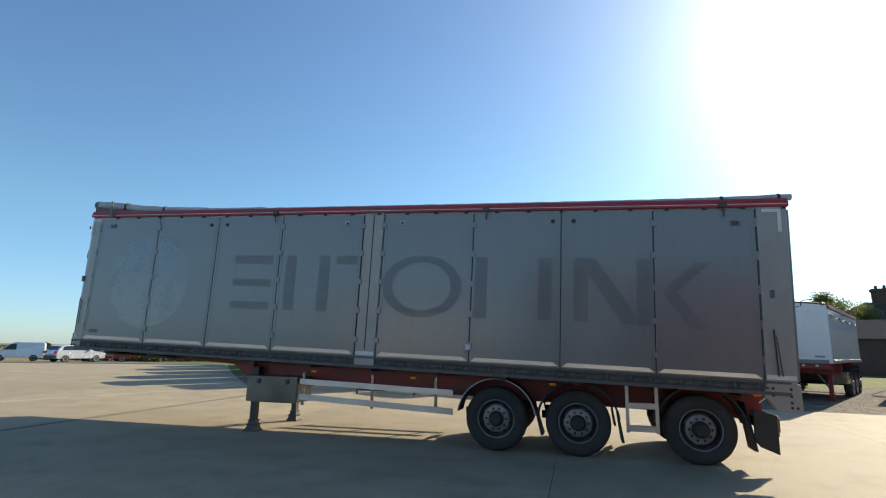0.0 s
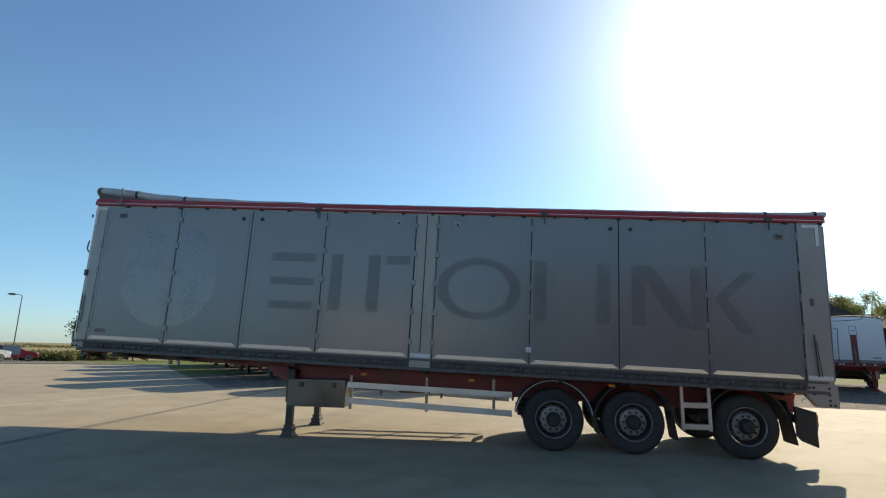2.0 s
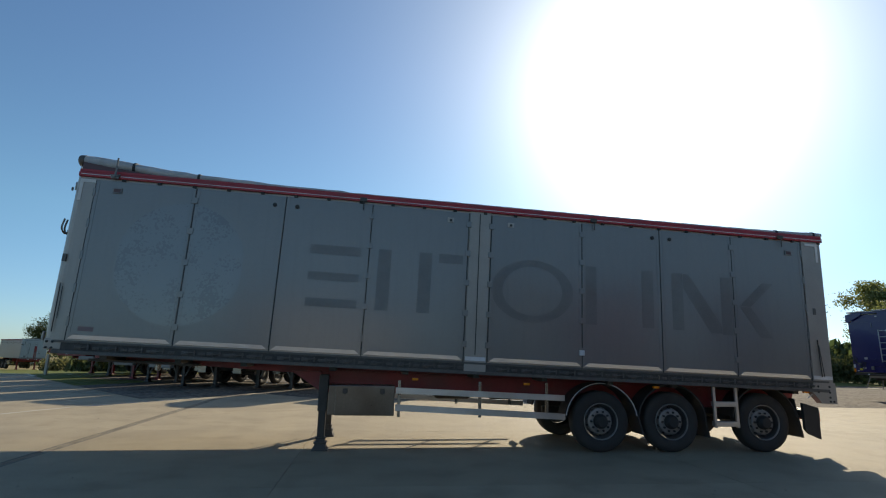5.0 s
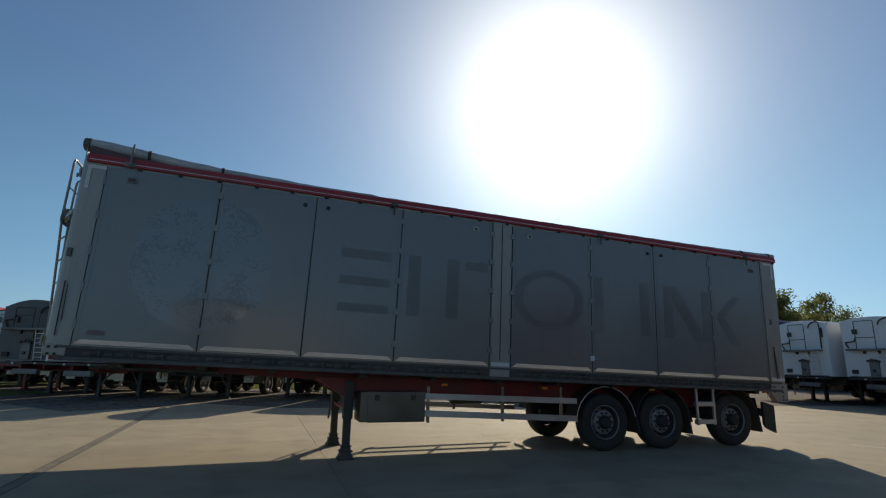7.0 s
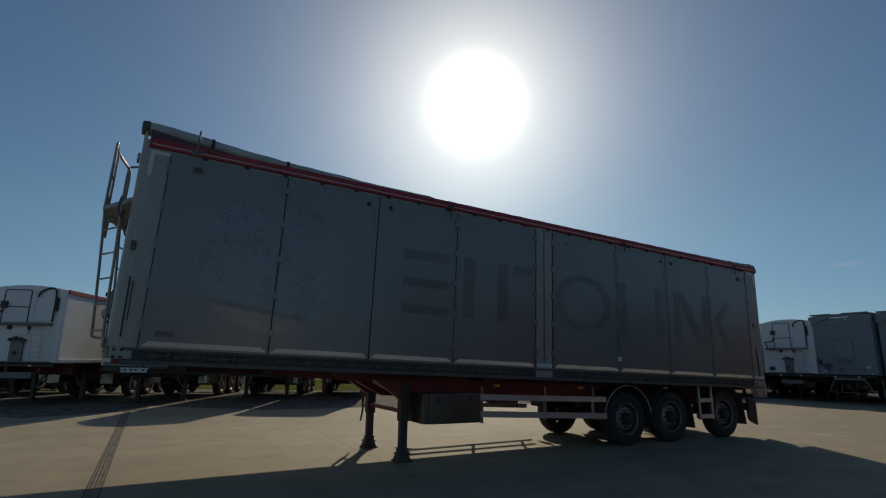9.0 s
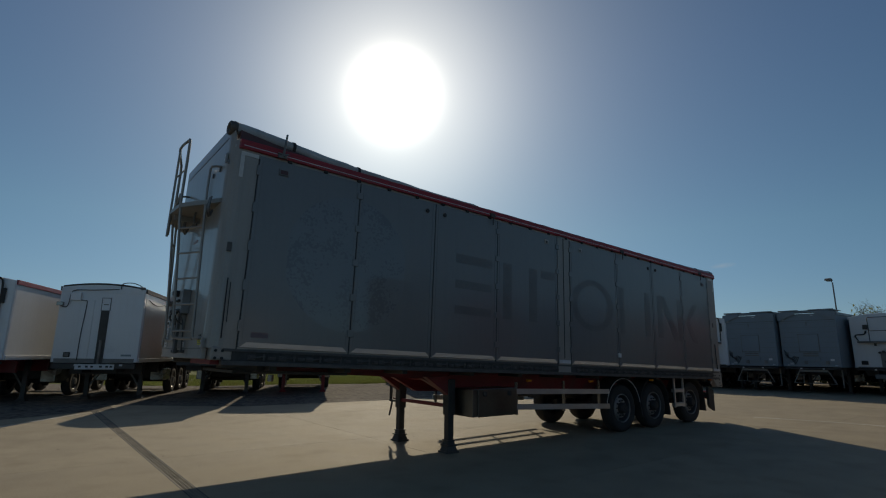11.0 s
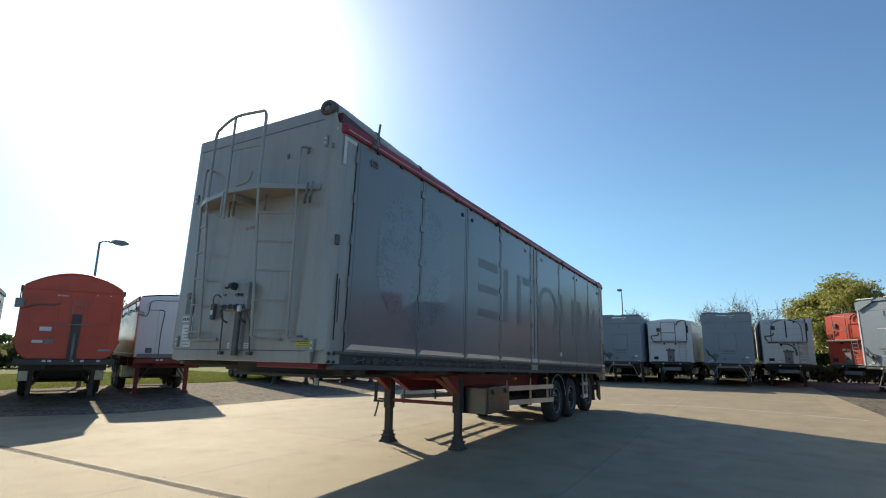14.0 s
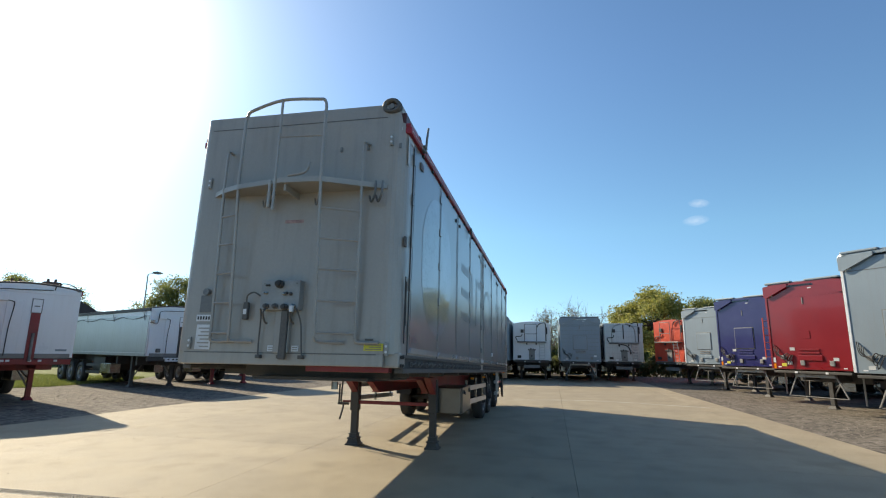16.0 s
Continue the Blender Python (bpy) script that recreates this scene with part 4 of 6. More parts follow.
# rear corner plate, rear doors
for y0, y1 in ((-0.01, 0.12), (WID - 0.12, WID + 0.01)):
    bm = bmesh.new()
    prism(bm, [(13.06, -0.05), (LEN + 0.02, -0.05), (LEN + 0.03, -0.42), (13.2, -0.42), (13.02, -0.22)], y0, y1)
    rp = tp("rear_corner_plate", bm, FRAME)
    for x, w in ((13.14, -0.12), (13.14, -0.22), (13.37, -0.12), (13.37, -0.22), (13.37, -0.31), (13.37, -0.38), (13.44, -0.38)):
        bm = bmesh.new()
        yy = y0 if y0 < 1 else y1
        rod(bm, (x, yy - 0.008, w), (x, yy + 0.008, w), 0.02, 8)
        tp("bolt", bm, BLACK, rp)
for y0, y1 in ((0.05, 1.36), (1.38, WID - 0.05)):
    bm = boxed(LEN - 0.02, LEN + 0.04, y0, y1, 0.0, TOPW, 0.008)
    rd = tp("rear_door", bm, GREY)
    bm = bmesh.new()
    for y in (y0 + 0.35, y1 - 0.35):
        rod(bm, (LEN + 0.06, y, 0.02), (LEN + 0.06, y, TOPW - 0.02), 0.016, 8)
    tp("locking_bar", bm, STEEL, rd)

# ---- running gear ----
def upc(name, bm, mat, parent=None, label="", smooth=False):
    return tp(name, bm, mat, parent, label, smooth, tilt=False)


for v in (0.72, 1.68):
    bm = bmesh.new()
    prism(bm, [(1.0, -0.24), (LEN - 0.3, -0.24), (LEN - 0.3, -0.62), (4.3, -0.62), (3.75, -0.36), (1.0, -0.29)], v - 0.055, v + 0.055)
    for w in (-0.62, -0.30):
        box(bm, 4.3, LEN - 0.3, v - 0.09, v + 0.09, w, w + 0.02)
    tp("chassis_beam", bm, REDPAINT)
for u in (0.9, 2.0, 3.0, 4.4, 5.6, 6.8, 8.0, 9.2, 10.4, 11.6, 12.8):
    bm = boxed(u - 0.05, u + 0.05, 0.12, WID - 0.12, -0.28, -0.21, 0.005)
    tp("cross_member", bm, DARK)
tp("coupling_plate", boxed(0.5, 2.2, 0.5, 2.0, -0.33, -0.29, 0.005), DARK)
bm = bmesh.new()
rod(bm, (1.3, 1.25, -0.46), (1.3, 1.25, -0.36), 0.045, 12)
tp("king_pin", bm, STEEL)
tp("headboard_beam", boxed(0.75, 0.95, 0.3, 2.25, -0.30, -0.14, 0.01), DARK)

# barrel is coloured darker than the rim's lip and disc
RIMDARK = surface('dark_rim_barrel', (0.09, 0.09, 0.092), 0.5, 0.5, 0.2, 6, 40, 0.05, (0.05, 0.04, 0.035), 0.6)
AX = [9.05, 10.38, 12.19]
def wheel_build(parent, u, v, sgn, R=0.515):
    """One wheel: tyre, rim, hub, nuts; sgn -1: outer face towards -y."""
    m = pose(u, v, R, 90 if sgn < 0 else -90, 0, 0)
    bm = bmesh.new()
    lathe(bm, [(0.30, -0.26), (0.36, -0.29), (0.45, -0.285), (0.50, -0.26), (R, -0.22), (R + 0.002, -0.14), (R, -0.06), (0.50, -0.02), (0.45, 0.0), (0.36, -0.005), (0.31, -0.03), (0.29, -0.06)], 40, m, False, False)
    w = part("wheel", bm, TYRE, parent, "dusty black tyre on a silver steel rim", smooth=True)
    bm = bmesh.new()
    lathe(bm, [(0.288, -0.03), (0.275, -0.06), (0.268, -0.12), (0.235, -0.15), (0.2, -0.15)], 36, m, False)
    part("rim", bm, RIMDARK, w, "", smooth=True)
    bm = bmesh.new()
    lathe(bm, [(0.29, -0.05), (0.293, -0.03), (0.301, -0.012), (0.311, -0.012), (0.313, -0.03)], 36, m, False, False)
    part("rim_lip", bm, RIM, w, "", smooth=True)
    bm = bmesh.new()
    lathe(bm, [(0.24, -0.148), (0.226, -0.085), (0.214, -0.066), (0.20, -0.060), (0.10, -0.060)], 36, m, False)
    part("rim_disc", bm, RIM, w, "", smooth=True)
    for k in range(10):
        a = 2 * math.pi * (k + 0.5) / 10
        bm = bmesh.new()
        lathe(bm, [(0.0, -0.02), (0.022, -0.02), (0.024, 0.012), (0.0, 0.013)], 10, m @ pose(0.228 * math.cos(a), 0.228 * math.sin(a), -0.09))
        part("hand_hole", bm, BLACK, w)
    bm = bmesh.new()
    lathe(bm, [(0.125, -0.065), (0.125, -0.02), (0.11, 0.02), (0.085, 0.05), (0.0, 0.055)], 24, m)
    part("hub", bm, BLACK, w)
    for k in range(10):
        a = 2 * math.pi * k / 10
        bm = bmesh.new()
        lathe(bm, [(0.019, -0.065), (0.019, -0.03), (0.0, -0.028)], 6, m @ pose(0.166 * math.cos(a), 0.166 * math.sin(a), 0))
        part("wheel_nut", bm, BLACK, w)
    return w


for n, u in enumerate(AX):
    for v, sgn in ((0.24, -1), (WID - 0.24, 1)):
        wheel_build(trailer, u, v, sgn)
        # mudguard arch
        bm = bmesh.new()
        arc_o, arc_i = [], []
        zc = 0.53
        for k in range(19):
            a = radians(8 + (172 - 8) * k / 18)
            arc_o.append((u + 0.66 * math.cos(a), zc + 0.64 * math.sin(a)))
            arc_i.append((u + 0.635 * math.cos(a), zc + 0.615 * math.sin(a)))
        y0, y1 = (v - 0.03, v + 0.36) if sgn < 0 else (v - 0.36, v + 0.03)
        prism(bm, arc_o + list(reversed(arc_i)), y0, y1)
        mg = upc("mudguard", bm, BLACK)
        if n == 0:
            bm = bmesh.new()
            ye = y0 - 0.004 if sgn < 0 else y1
            prism(bm, [(u + (x - u) * 1.004, zc + (z - zc) * 1.004) for x, z in arc_o] + [(u + (x - u) * 0.985, zc + (z - zc) * 0.985) for x, z in reversed(arc_o)], ye, ye + 0.004)
            upc("mudguard_edging", bm, WHITESTRIP, mg, "thin pale edging")
    bm = bmesh.new()
    rod(bm, (u, 0.45, 0.515), (u, WID - 0.45, 0.515), 0.07, 12)
    ax = upc("axle", bm, DARK)
    for v in (0.72, 1.68):
        bm = bmesh.new()
        box(bm, u - 0.6, u + 0.1, v - 0.05, v + 0.05, 0.52, 0.64, 0.01)
        lathe(bm, [(0.13, 0.0), (0.15, 0.05), (0.13, 0.1), (0.15, 0.15), (0.13, 0.2)], 14, pose(u + 0.32, v, 0.5))
        upc("suspension_arm", bm, BLACK, ax)
# mudflaps
for u, z0, z1, t in ((9.69, 0.30, 0.72, 0.10), (10.98, 0.26, 0.75, 0.06), (12.80, 0.26, 0.95, 0.10)):
    for v in (0.22, WID - 0.62):
        bm = bmesh.new()
        prism(bm, [(u, z1), (u + 0.02, z1), (u + t + 0.04, z0), (u + t, z0)], v, v + 0.38)
        upc("mud_flap", bm, BLACK)
# rear underrun unit with lamps
bm = bmesh.new()
prism(bm, [(12.88, 0.88), (13.18, 0.80), (13.18, 0.25), (12.95, 0.34), (12.88, 0.42)], 0.1, 0.16)
upc("rear_flap", bm, BLACK)
bm = boxed(12.95, 13.12, 0.12, WID - 0.12, 0.60, 0.74, 0.01)
ru = upc("underrun_bar", bm, DARK)
for v in (0.12, WID - 0.5):
    upc("rear_lamp", boxed(13.1, 13.22, v, v + 0.38, 0.56, 0.76, 0.012), REDLENS, ru)
    upc("lamp_bracket", boxed(12.98, 13.2, v - 0.01, v + 0.02, 0.5, 0.8, 0.006), SILL, ru)
for v in (0.72, 1.68):
    bm = bmesh.new()
    prism(bm, [(12.85, 1.1), (13.2, 1.02), (13.05, 0.62), (12.85, 0.62)], v - 0.05, v + 0.05)
    upc("rear_bracket", bm, REDPAINT)
# toolbox
bm = boxed(4.36, 5.42, 0.07, 0.60, 0.61, 1.07, 0.012)
bx = upc("toolbox", bm, BOXSTEEL, None, "dull stainless steel toolbox")
upc("toolbox_lid", boxed(4.47, 5.42, 0.05, 0.075, 0.605, 1.075, 0.012), BOXSTEEL, bx)
for u in (4.62, 5.22):
    bm = boxed(u - 0.04, u + 0.04, 0.03, 0.052, 0.95, 1.03, 0.006)
    rod(bm, (u, 0.015, 0.965), (u, 0.03, 0.965), 0.028, 10)
    upc("catch", bm, DARK, bx)
# side guards
for v0, v1 in ((0.10, 0.13), (WID - 0.13, WID - 0.10)):
    for w0, w1, za in ((0.955, 0.865, 0.095), (0.68, 0.555, 0.10)):
        bm = bmesh.new()
        prism(bm, [(5.44, w0), (8.34, w1), (8.34, w1 + za), (5.44, w0 + za)], v0, v1)
        upc("side_guard_rail", bm, ALU, None, "flat aluminium side-guard rail")
    for u in (5.50, 6.86, 8.03):
        bm = boxed(u - 0.025, u + 0.025, v1 if v0 < 1 else v0 - 0.04, v1 + 0.04 if v0 < 1 else v0, 0.58, 1.16, 0.005)
        for k in range(4):
            yy = v1 - 0.002 if v0 < 1 else v0
            rod(bm, (u, yy - 0.004, 1.0 + 0.04 * k), (u, yy + 0.004, 1.0 + 0.04 * k), 0.008, 6)
        upc("guard_bracket", bm, STEEL)
# folding steps between the second and third wheels
for x in (11.13, 11.56):
    upc("step_upright", boxed(x - 0.025, x + 0.025, 0.10, 0.14, 0.44, 1.14, 0.004), ALU)
for z in (0.46, 0.80):
    upc("step_tread", boxed(11.12, 11.58, 0.09, 0.20, z, z + 0.085, 0.006), ALU)
# amber side lamps
for u, z in ((7.65, 1.14), (10.0, 1.12), (12.93, 1.08), (5.75, 1.19)):
    upc("side_lamp", boxed(u - 0.05, u + 0.05, 0.03, 0.09, z - 0.02, z + 0.02, 0.008), AMBER, None, "amber side lamp")
bm = bmesh.new()
rod(bm, (12.95, 0.05, 0.97), (13.2, 0.03, 1.17), 0.008, 6)
upc("stay_rod", bm, WHITESTRIP)
# landing legs
for n, v in enumerate((0.56, 2.08)):
    u = 4.24
    bm = boxed(u - 0.078, u + 0.078, v - 0.078, v + 0.078, 0.62, 1.22, 0.012)
    lg = upc("landing_leg", bm, DARK)
    upc("inner_leg", boxed(u - 0.06, u + 0.06, v - 0.06, v + 0.06, 0.13, 0.64, 0.008), DARK, lg)
    bm = bmesh.new()
    for z0, z1, a, b in ((0.0, 0.03, 0.165, 0.16), (0.03, 0.11, 0.14, 0.105), (0.11, 0.135, 0.13, 0.13), (0.135, 0.19, 0.10, 0.085), (0.19, 0.21, 0.105, 0.105)):
        bmesh.ops.create_cone(bm, cap_ends=True, segments=4, radius1=a * 1.12, radius2=b * 1.12, depth=z1 - z0, matrix=Matrix.Translation((u, v, (z0 + z1) / 2)) @ Matrix.Rotation(radians(45), 4, "Z"))
    upc("foot", bm, DARK, lg)
    bm = bmesh.new()
    prism(bm, [(u - 0.55, 1.27), (u - 0.08, 1.27), (u + 0.10, 0.95), (u + 0.02, 0.86), (u - 0.10, 0.98)], v - 0.06, v + 0.06)
    upc("leg_gusset", bm, REDPAINT, lg)
bm = bmesh.new()
box(bm, 4.2, 4.28, 0.56, 2.08, 0.74, 0.80, 0.006)
box(bm, 4.1, 4.4, 0.66, 1.98, 1.18, 1.26, 0.006)
rod(bm, (4.24, 0.62, 0.78), (4.24, 2.34, 0.78), 0.02, 8)
upc("leg_brace", bm, REDPAINT)
bm = bmesh.new()
pipe(bm, curve_points([(4.2, 2.34, 1.2), (4.2, 2.36, 0.78), (4.18, 2.3, 0.72), (4.16, 2.36, 0.45)], 5), 0.018, 6)
rod(bm, (4.2, 2.2, 0.74), (4.2, 2.42, 0.74), 0.025, 8)
rod(bm, (4.2, 2.40, 0.74), (4.2, 2.40, 1.1), 0.018, 8)
upc("winding_handle", bm, DARK)
# air tanks and valves between the beams
for u in (6.2, 7.2):
    bm = bmesh.new()
    lathe(bm, [(0.0, -0.02), (0.12, 0.0), (0.14, 0.05), (0.14, 0.6), (0.12, 0.65), (0.0, 0.67)], 16, pose(u, 1.0, 0.95, 0, 90, 0))
    upc("air_tank", bm, BLACK)


# ---- parked trailers ----
def hub_wheel(parent, x, y, out):
    """A plain parked wheel: tyre, rim."""
    m = pose(x, y, 0.5, 90 if out < 0 else -90, 0, 0)
    bm = bmesh.new()
    lathe(bm, [(0.29, -0.27), (0.46, -0.28), (0.5, -0.23), (0.5, -0.05), (0.46, 0.0), (0.32, 0.0), (0.29, -0.04)], 24, m, False, False)
    w = part("wheel", bm, TYRE, parent, smooth=True)
    bm = bmesh.new()
    lathe(bm, [(0.295, -0.04), (0.29, -0.01), (0.25, -0.07), (0.18, -0.06), (0.13, -0.03), (0.12, 0.03), (0.0, 0.04)], 20, m, False)
    part("rim", bm, RIM, w)
    return w


def arch_outline(w, z0, z1, rise, n=10, cut=0.0):
    """Outline of a body; cut chamfers its lower corners."""
    pts = [(-w / 2, z0), (w / 2, z0)]
    if cut:
        pts = [(-w / 2, z0 + cut), (-w / 2 + cut * 0.22, z0 + cut * 0.4), (-w / 2 + cut * 0.6, z0), (w / 2 - cut * 0.6, z0), (w / 2 - cut * 0.22, z0 + cut * 0.4), (w / 2, z0 + cut)]
    for k in range(n + 1):
        t = 1 - 2 * k / n
        pts.append((t * w / 2, z1 + rise * (1 - t * t)))
    return pts


STANDM = surface("dull_galvanised_stand", (0.33, 0.32, 0.30), 0.5, 0.4, 0.2, 4, 40, 0.06, (0.16, 0.15, 0.14), 0.5)


def parked_trailer(cx, cy, heading, style, colour, frame_mat, label, length=10.0, z0=1.2, z1=3.5, rise=0.0, roll=0.0, side_mat=None, group="parked trailers", ladder=1, hatch=1, side_ladder=0, stripes=0, board=0, rail_mat=None, front_ladder=0, cut=0.0, arcs=0, edge=None):
    """A trailer with its front centre at (cx, cy), facing heading (degrees from +x). Locally x runs to the rear."""
    t = empty("parked_trailer", pose(cx, cy, land(cx, cy), 0, 0, heading + 180), label, "trailer", group)
    W = 2.5
    # shell: front, sides and top as one hollow hull
    bm = bmesh.new()
    out = arch_outline(W, z0, z1, rise, cut=cut)
    tr = 0.12
    secs = []
    for x, s in ((0.0, 0.982), (0.04, 0.995), (tr, 1.0), (length, 1.0)):
        secs.append([bm.verts.new((x, y * s, (z0 + z1) / 2 + (z - (z0 + z1) / 2) * (1 - (1 - s) * 0.5))) for y, z in out])
    for a, b in zip(secs, secs[1:]):
        for k in range(len(a)):
            bm.faces.new((a[k - 1], a[k], b[k], b[k - 1]))
    bm.faces.new(secs[0])
    bm.faces.new(list(reversed(secs[-1])))
    bmesh.ops.recalc_face_normals(bm, faces=bm.faces)
    body = part("body", bm, colour, t)
    # side rails and ribs
    for sy in (-1, 1):
        yy = sy * W / 2
        part("lower_rail", boxed(0.1, length, yy - 0.02 + 0.012 * sy, yy + 0.02 + 0.012 * sy, z0 + cut, z0 + cut + 0.12, 0.005), side_mat or colour, t)
        part("upper_rail", boxed(0.05, length, yy - 0.03 + 0.012 * sy, yy + 0.03 + 0.012 * sy, z1 - 0.12, z1 + 0.02, 0.01), rail_mat or (frame_mat if style == "tipper" else colour), t)
    if side_mat:
        for sy in (-1, 1):
            yy = sy * (W / 2 + 0.006)
            part("side_panel", boxed(0.15, length - 0.1, yy - 0.004, yy + 0.004, z0 + 0.14 + cut, z1 - 0.3, 0.0), side_mat, t)
            for k in range(int((length - 0.6) / 0.55) if side_mat is BRIGHTRED else 0):
                part("panel_seam", boxed(0.6 + 0.55 * k, 0.606 + 0.55 * k, yy - 0.006, yy + 0.006, z0 + 0.16 + cut, z1 - 0.32), side_mat, t)
    # chassis, wheels, legs
    for y in (-0.5, 0.5):
        part("chassis_beam", boxed(0.4, length - 0.2, y - 0.05, y + 0.05, z0 - 0.34, z0 - 0.02, 0.01), frame_mat, t)
    part("front_beam", boxed(-0.03, 0.12, -1.2, 1.2, z0 - 0.2 if style == "tipper" else z0 - 0.12, z0 - 0.04, 0.012), frame_mat if style == "tipper" else DARK, t, "front beam with small pale plates")
    fb = t.children[-1]
    for y in (-0.55, -0.42, 0.1, 0.35, 0.75) if style == "tipper" else (-0.5, 0.45):
        part("small_plate", boxed(-0.04, -0.03, y, y + 0.09, z0 - 0.115, z0 - 0.055), WHITESTRIP, fb)
    ax0 = length - (3.6 if length > 10.5 else 2.9)
    for k in range(3):
        x = ax0 + 1.31 * k - (0.3 if length < 10.5 else 0.6)
        for sy in (-1, 1):
            hub_wheel(t, x, sy * 1.2, sy)
            bm = bmesh.new()
            o, i = [], []
            for q in range(11):
                a = radians(15 + 150 * q / 10)
                o.append((x + 0.60 * math.cos(a), 0.52 + 0.6 * math.sin(a)))
                i.append((x + 0.58 * math.cos(a), 0.52 + 0.58 * math.sin(a)))
            prism(bm, o + list(reversed(i)), *sorted((sy * 0.85, sy * 1.22)))
            part("mudguard", bm, BLACK, t)
        bm = bmesh.new()
        rod(bm, (x, -1.0, 0.5), (x, 1.0, 0.5), 0.07, 8)
        part("axle", bm, DARK, t)
    lx = 3.2 if cut else 2.1 if style == "tipper" else 2.4
    for sy in (-1, 1):
        bm = boxed(lx - 0.07, lx + 0.07, sy * 0.85 - 0.07, sy * 0.85 + 0.07, 0.1, z0 - 0.02, 0.01)
        bmesh.ops.create_cone(bm, cap_ends=True, segments=4, radius1=0.2, radius2=0.12, depth=0.1, matrix=Matrix.Translation((lx, sy * 0.85, 0.05)) @ Matrix.Rotation(radians(45), 4, "Z"))
        lg = part("landing_leg", bm, frame_mat if style == "tipper" else DARK, t)
        bm = bmesh.new()
        rod(bm, (lx, sy * 0.85, 0.62), (lx + 0.9, sy * 0.5, z0 - 0.1), 0.03, 6)
        rod(bm, (lx, sy * 0.85, 0.35), (lx, sy * 0.35, z0 - 0.2), 0.03, 6)
        part("leg_brace", bm, DARK if cut else SILL, lg)
    part("toolbox", boxed(3.6, 4.7, 0.75, 1.2, 0.55, 1.0, 0.02), STEEL, t)
    part("toolbox", boxed(3.6, 4.7, -1.2, -0.75, 0.55, 1.0, 0.02), STEEL, t)
    # underbody: added dark box blocking the view through, side guards, rear bumper and flaps
    xw = ax0 - (0.3 if length < 10.5 else 0.6) - 0.75
    part("underbody_tank", boxed(max(4.9, xw - 1.6), xw - 0.1, -0.95, 0.95, 0.62, z0 - 0.1, 0.04), DARK, t)
    for sy in (-1, 1):
        for w in (0.5, 0.82):
            part("side_guard", boxed(4.75, xw, *sorted((sy * 1.17, sy * 1.2)), w, w + 0.13, 0.004), DARK if colour in (WHITE, SILVER) else STEEL, t)
        part("mud_flap", boxed(length - 0.42, length - 0.38, *sorted((sy * 0.82, sy * 1.2)), 0.2, z0 - 0.15), BLACK, t)
    part("rear_bumper", boxed(length - 0.3, length - 0.12, -1.2, 1.2, 0.42, 0.62, 0.01), DARK, t)
    for x in (1.2, 3.2, length - 1.6):
        part("cross_member", boxed(x - 0.06, x + 0.06, -1.1, 1.1, z0 - 0.4, z0 - 0.03, 0.01), frame_mat, t)
    # front fittings
    if style == "tipper":
        sl = part("ram_cover", boxed(-0.03, 0.03, 0.0, 0.24, z0 - 0.1, z1 - 0.75, 0.01), frame_mat, t)
        part("ram_plate", boxed(-0.014, 0.0, 0.0, 0.24, z1 - 0.73, z1 - 0.34, 0.004), colour, sl)
        bm = bmesh.new()
        for y0, y1, w0, w1 in ((-0.02, 0.0, z1 - 0.75, z1 - 0.32), (0.24, 0.26, z1 - 0.75, z1 - 0.32), (0.0, 0.24, z1 - 0.34, z1 - 0.32), (0.0, 0.24, z1 - 0.75, z1 - 0.735)):
            box(bm, -0.018, -0.001, y0, y1, w0, w1)
        part("plate_edging", bm, SILL, sl)
        part("plate_print", boxed(-0.017, -0.013, 0.05, 0.19, z1 - 0.56, z1 - 0.53), SLOT, sl)
        part("front_skirt", boxed(-0.02, 0.0, -1.15 + cut * 0.5, 1.15 - cut * 0.5, z0 - 0.02, z0 + 0.12, 0.006), colour if cut else SILL, t)
        if board:
            bd = part("rear_light_board", boxed(-0.10, -0.05, -0.5, 0.62, z0 - 0.22, z0 - 0.06, 0.006), WHITESTRIP, t, "pale board with small dark marks")
            for y in (-0.4, -0.2, -0.05, 0.2, 0.38, 0.5):
                part("bar", boxed(-0.104, -0.10, y, y + 0.08, z0 - 0.16, z0 - 0.1), DARK, bd)
        if cut:
            for y0, y1, w0, w1 in ((-1.0, -0.42, z0 + 1.0, z1 - 0.35), (-0.95, -0.42, z0 + 0.3, z0 + 0.92), (-0.34, -0.06, z0 + 1.0, z1 - 0.1), (0.36, 0.95, z0 + 0.3, z0 + 0.92), (0.36, 1.0, z0 + 1.0, z1 - 0.35)):
                bm = bmesh.new()
                for a0, a1, b0, b1 in ((y0, y1, w0, w0 + 0.02), (y0, y1, w1 - 0.02, w1), (y0, y0 + 0.02, w0, w1), (y1 - 0.02, y1, w0, w1)):
                    box(bm, -0.014, 0.002, a0, a1, b0, b1, 0.004)
                part("front_rib", bm, colour, t)
            part("front_shelf", boxed(-0.05, 0.0, -0.35, 0.5, z0 + 0.95, z0 + 0.98, 0.004), SILL, t)
            part("front_flange", boxed(-0.025, 0.0, -1.17, 1.17, z1 - 0.08, z1 - 0.03, 0.01), colour, t)
            for y0, y1, w0, w1, mt in ((-0.72, -0.42, z0 + 0.76, z0 + 0.88, WHITESTRIP), (-0.85, -0.6, z0 + 0.42, z0 + 0.5, WHITESTRIP), (-0.56, -0.36, z0 + 0.4, z0 + 0.54, SILL), (-0.42, -0.16, z1 - 0.24, z1 - 0.2, TARP)):
                part("label_plate", boxed(-0.01, 0.0, y0, y1, w0, w1), mt, t)
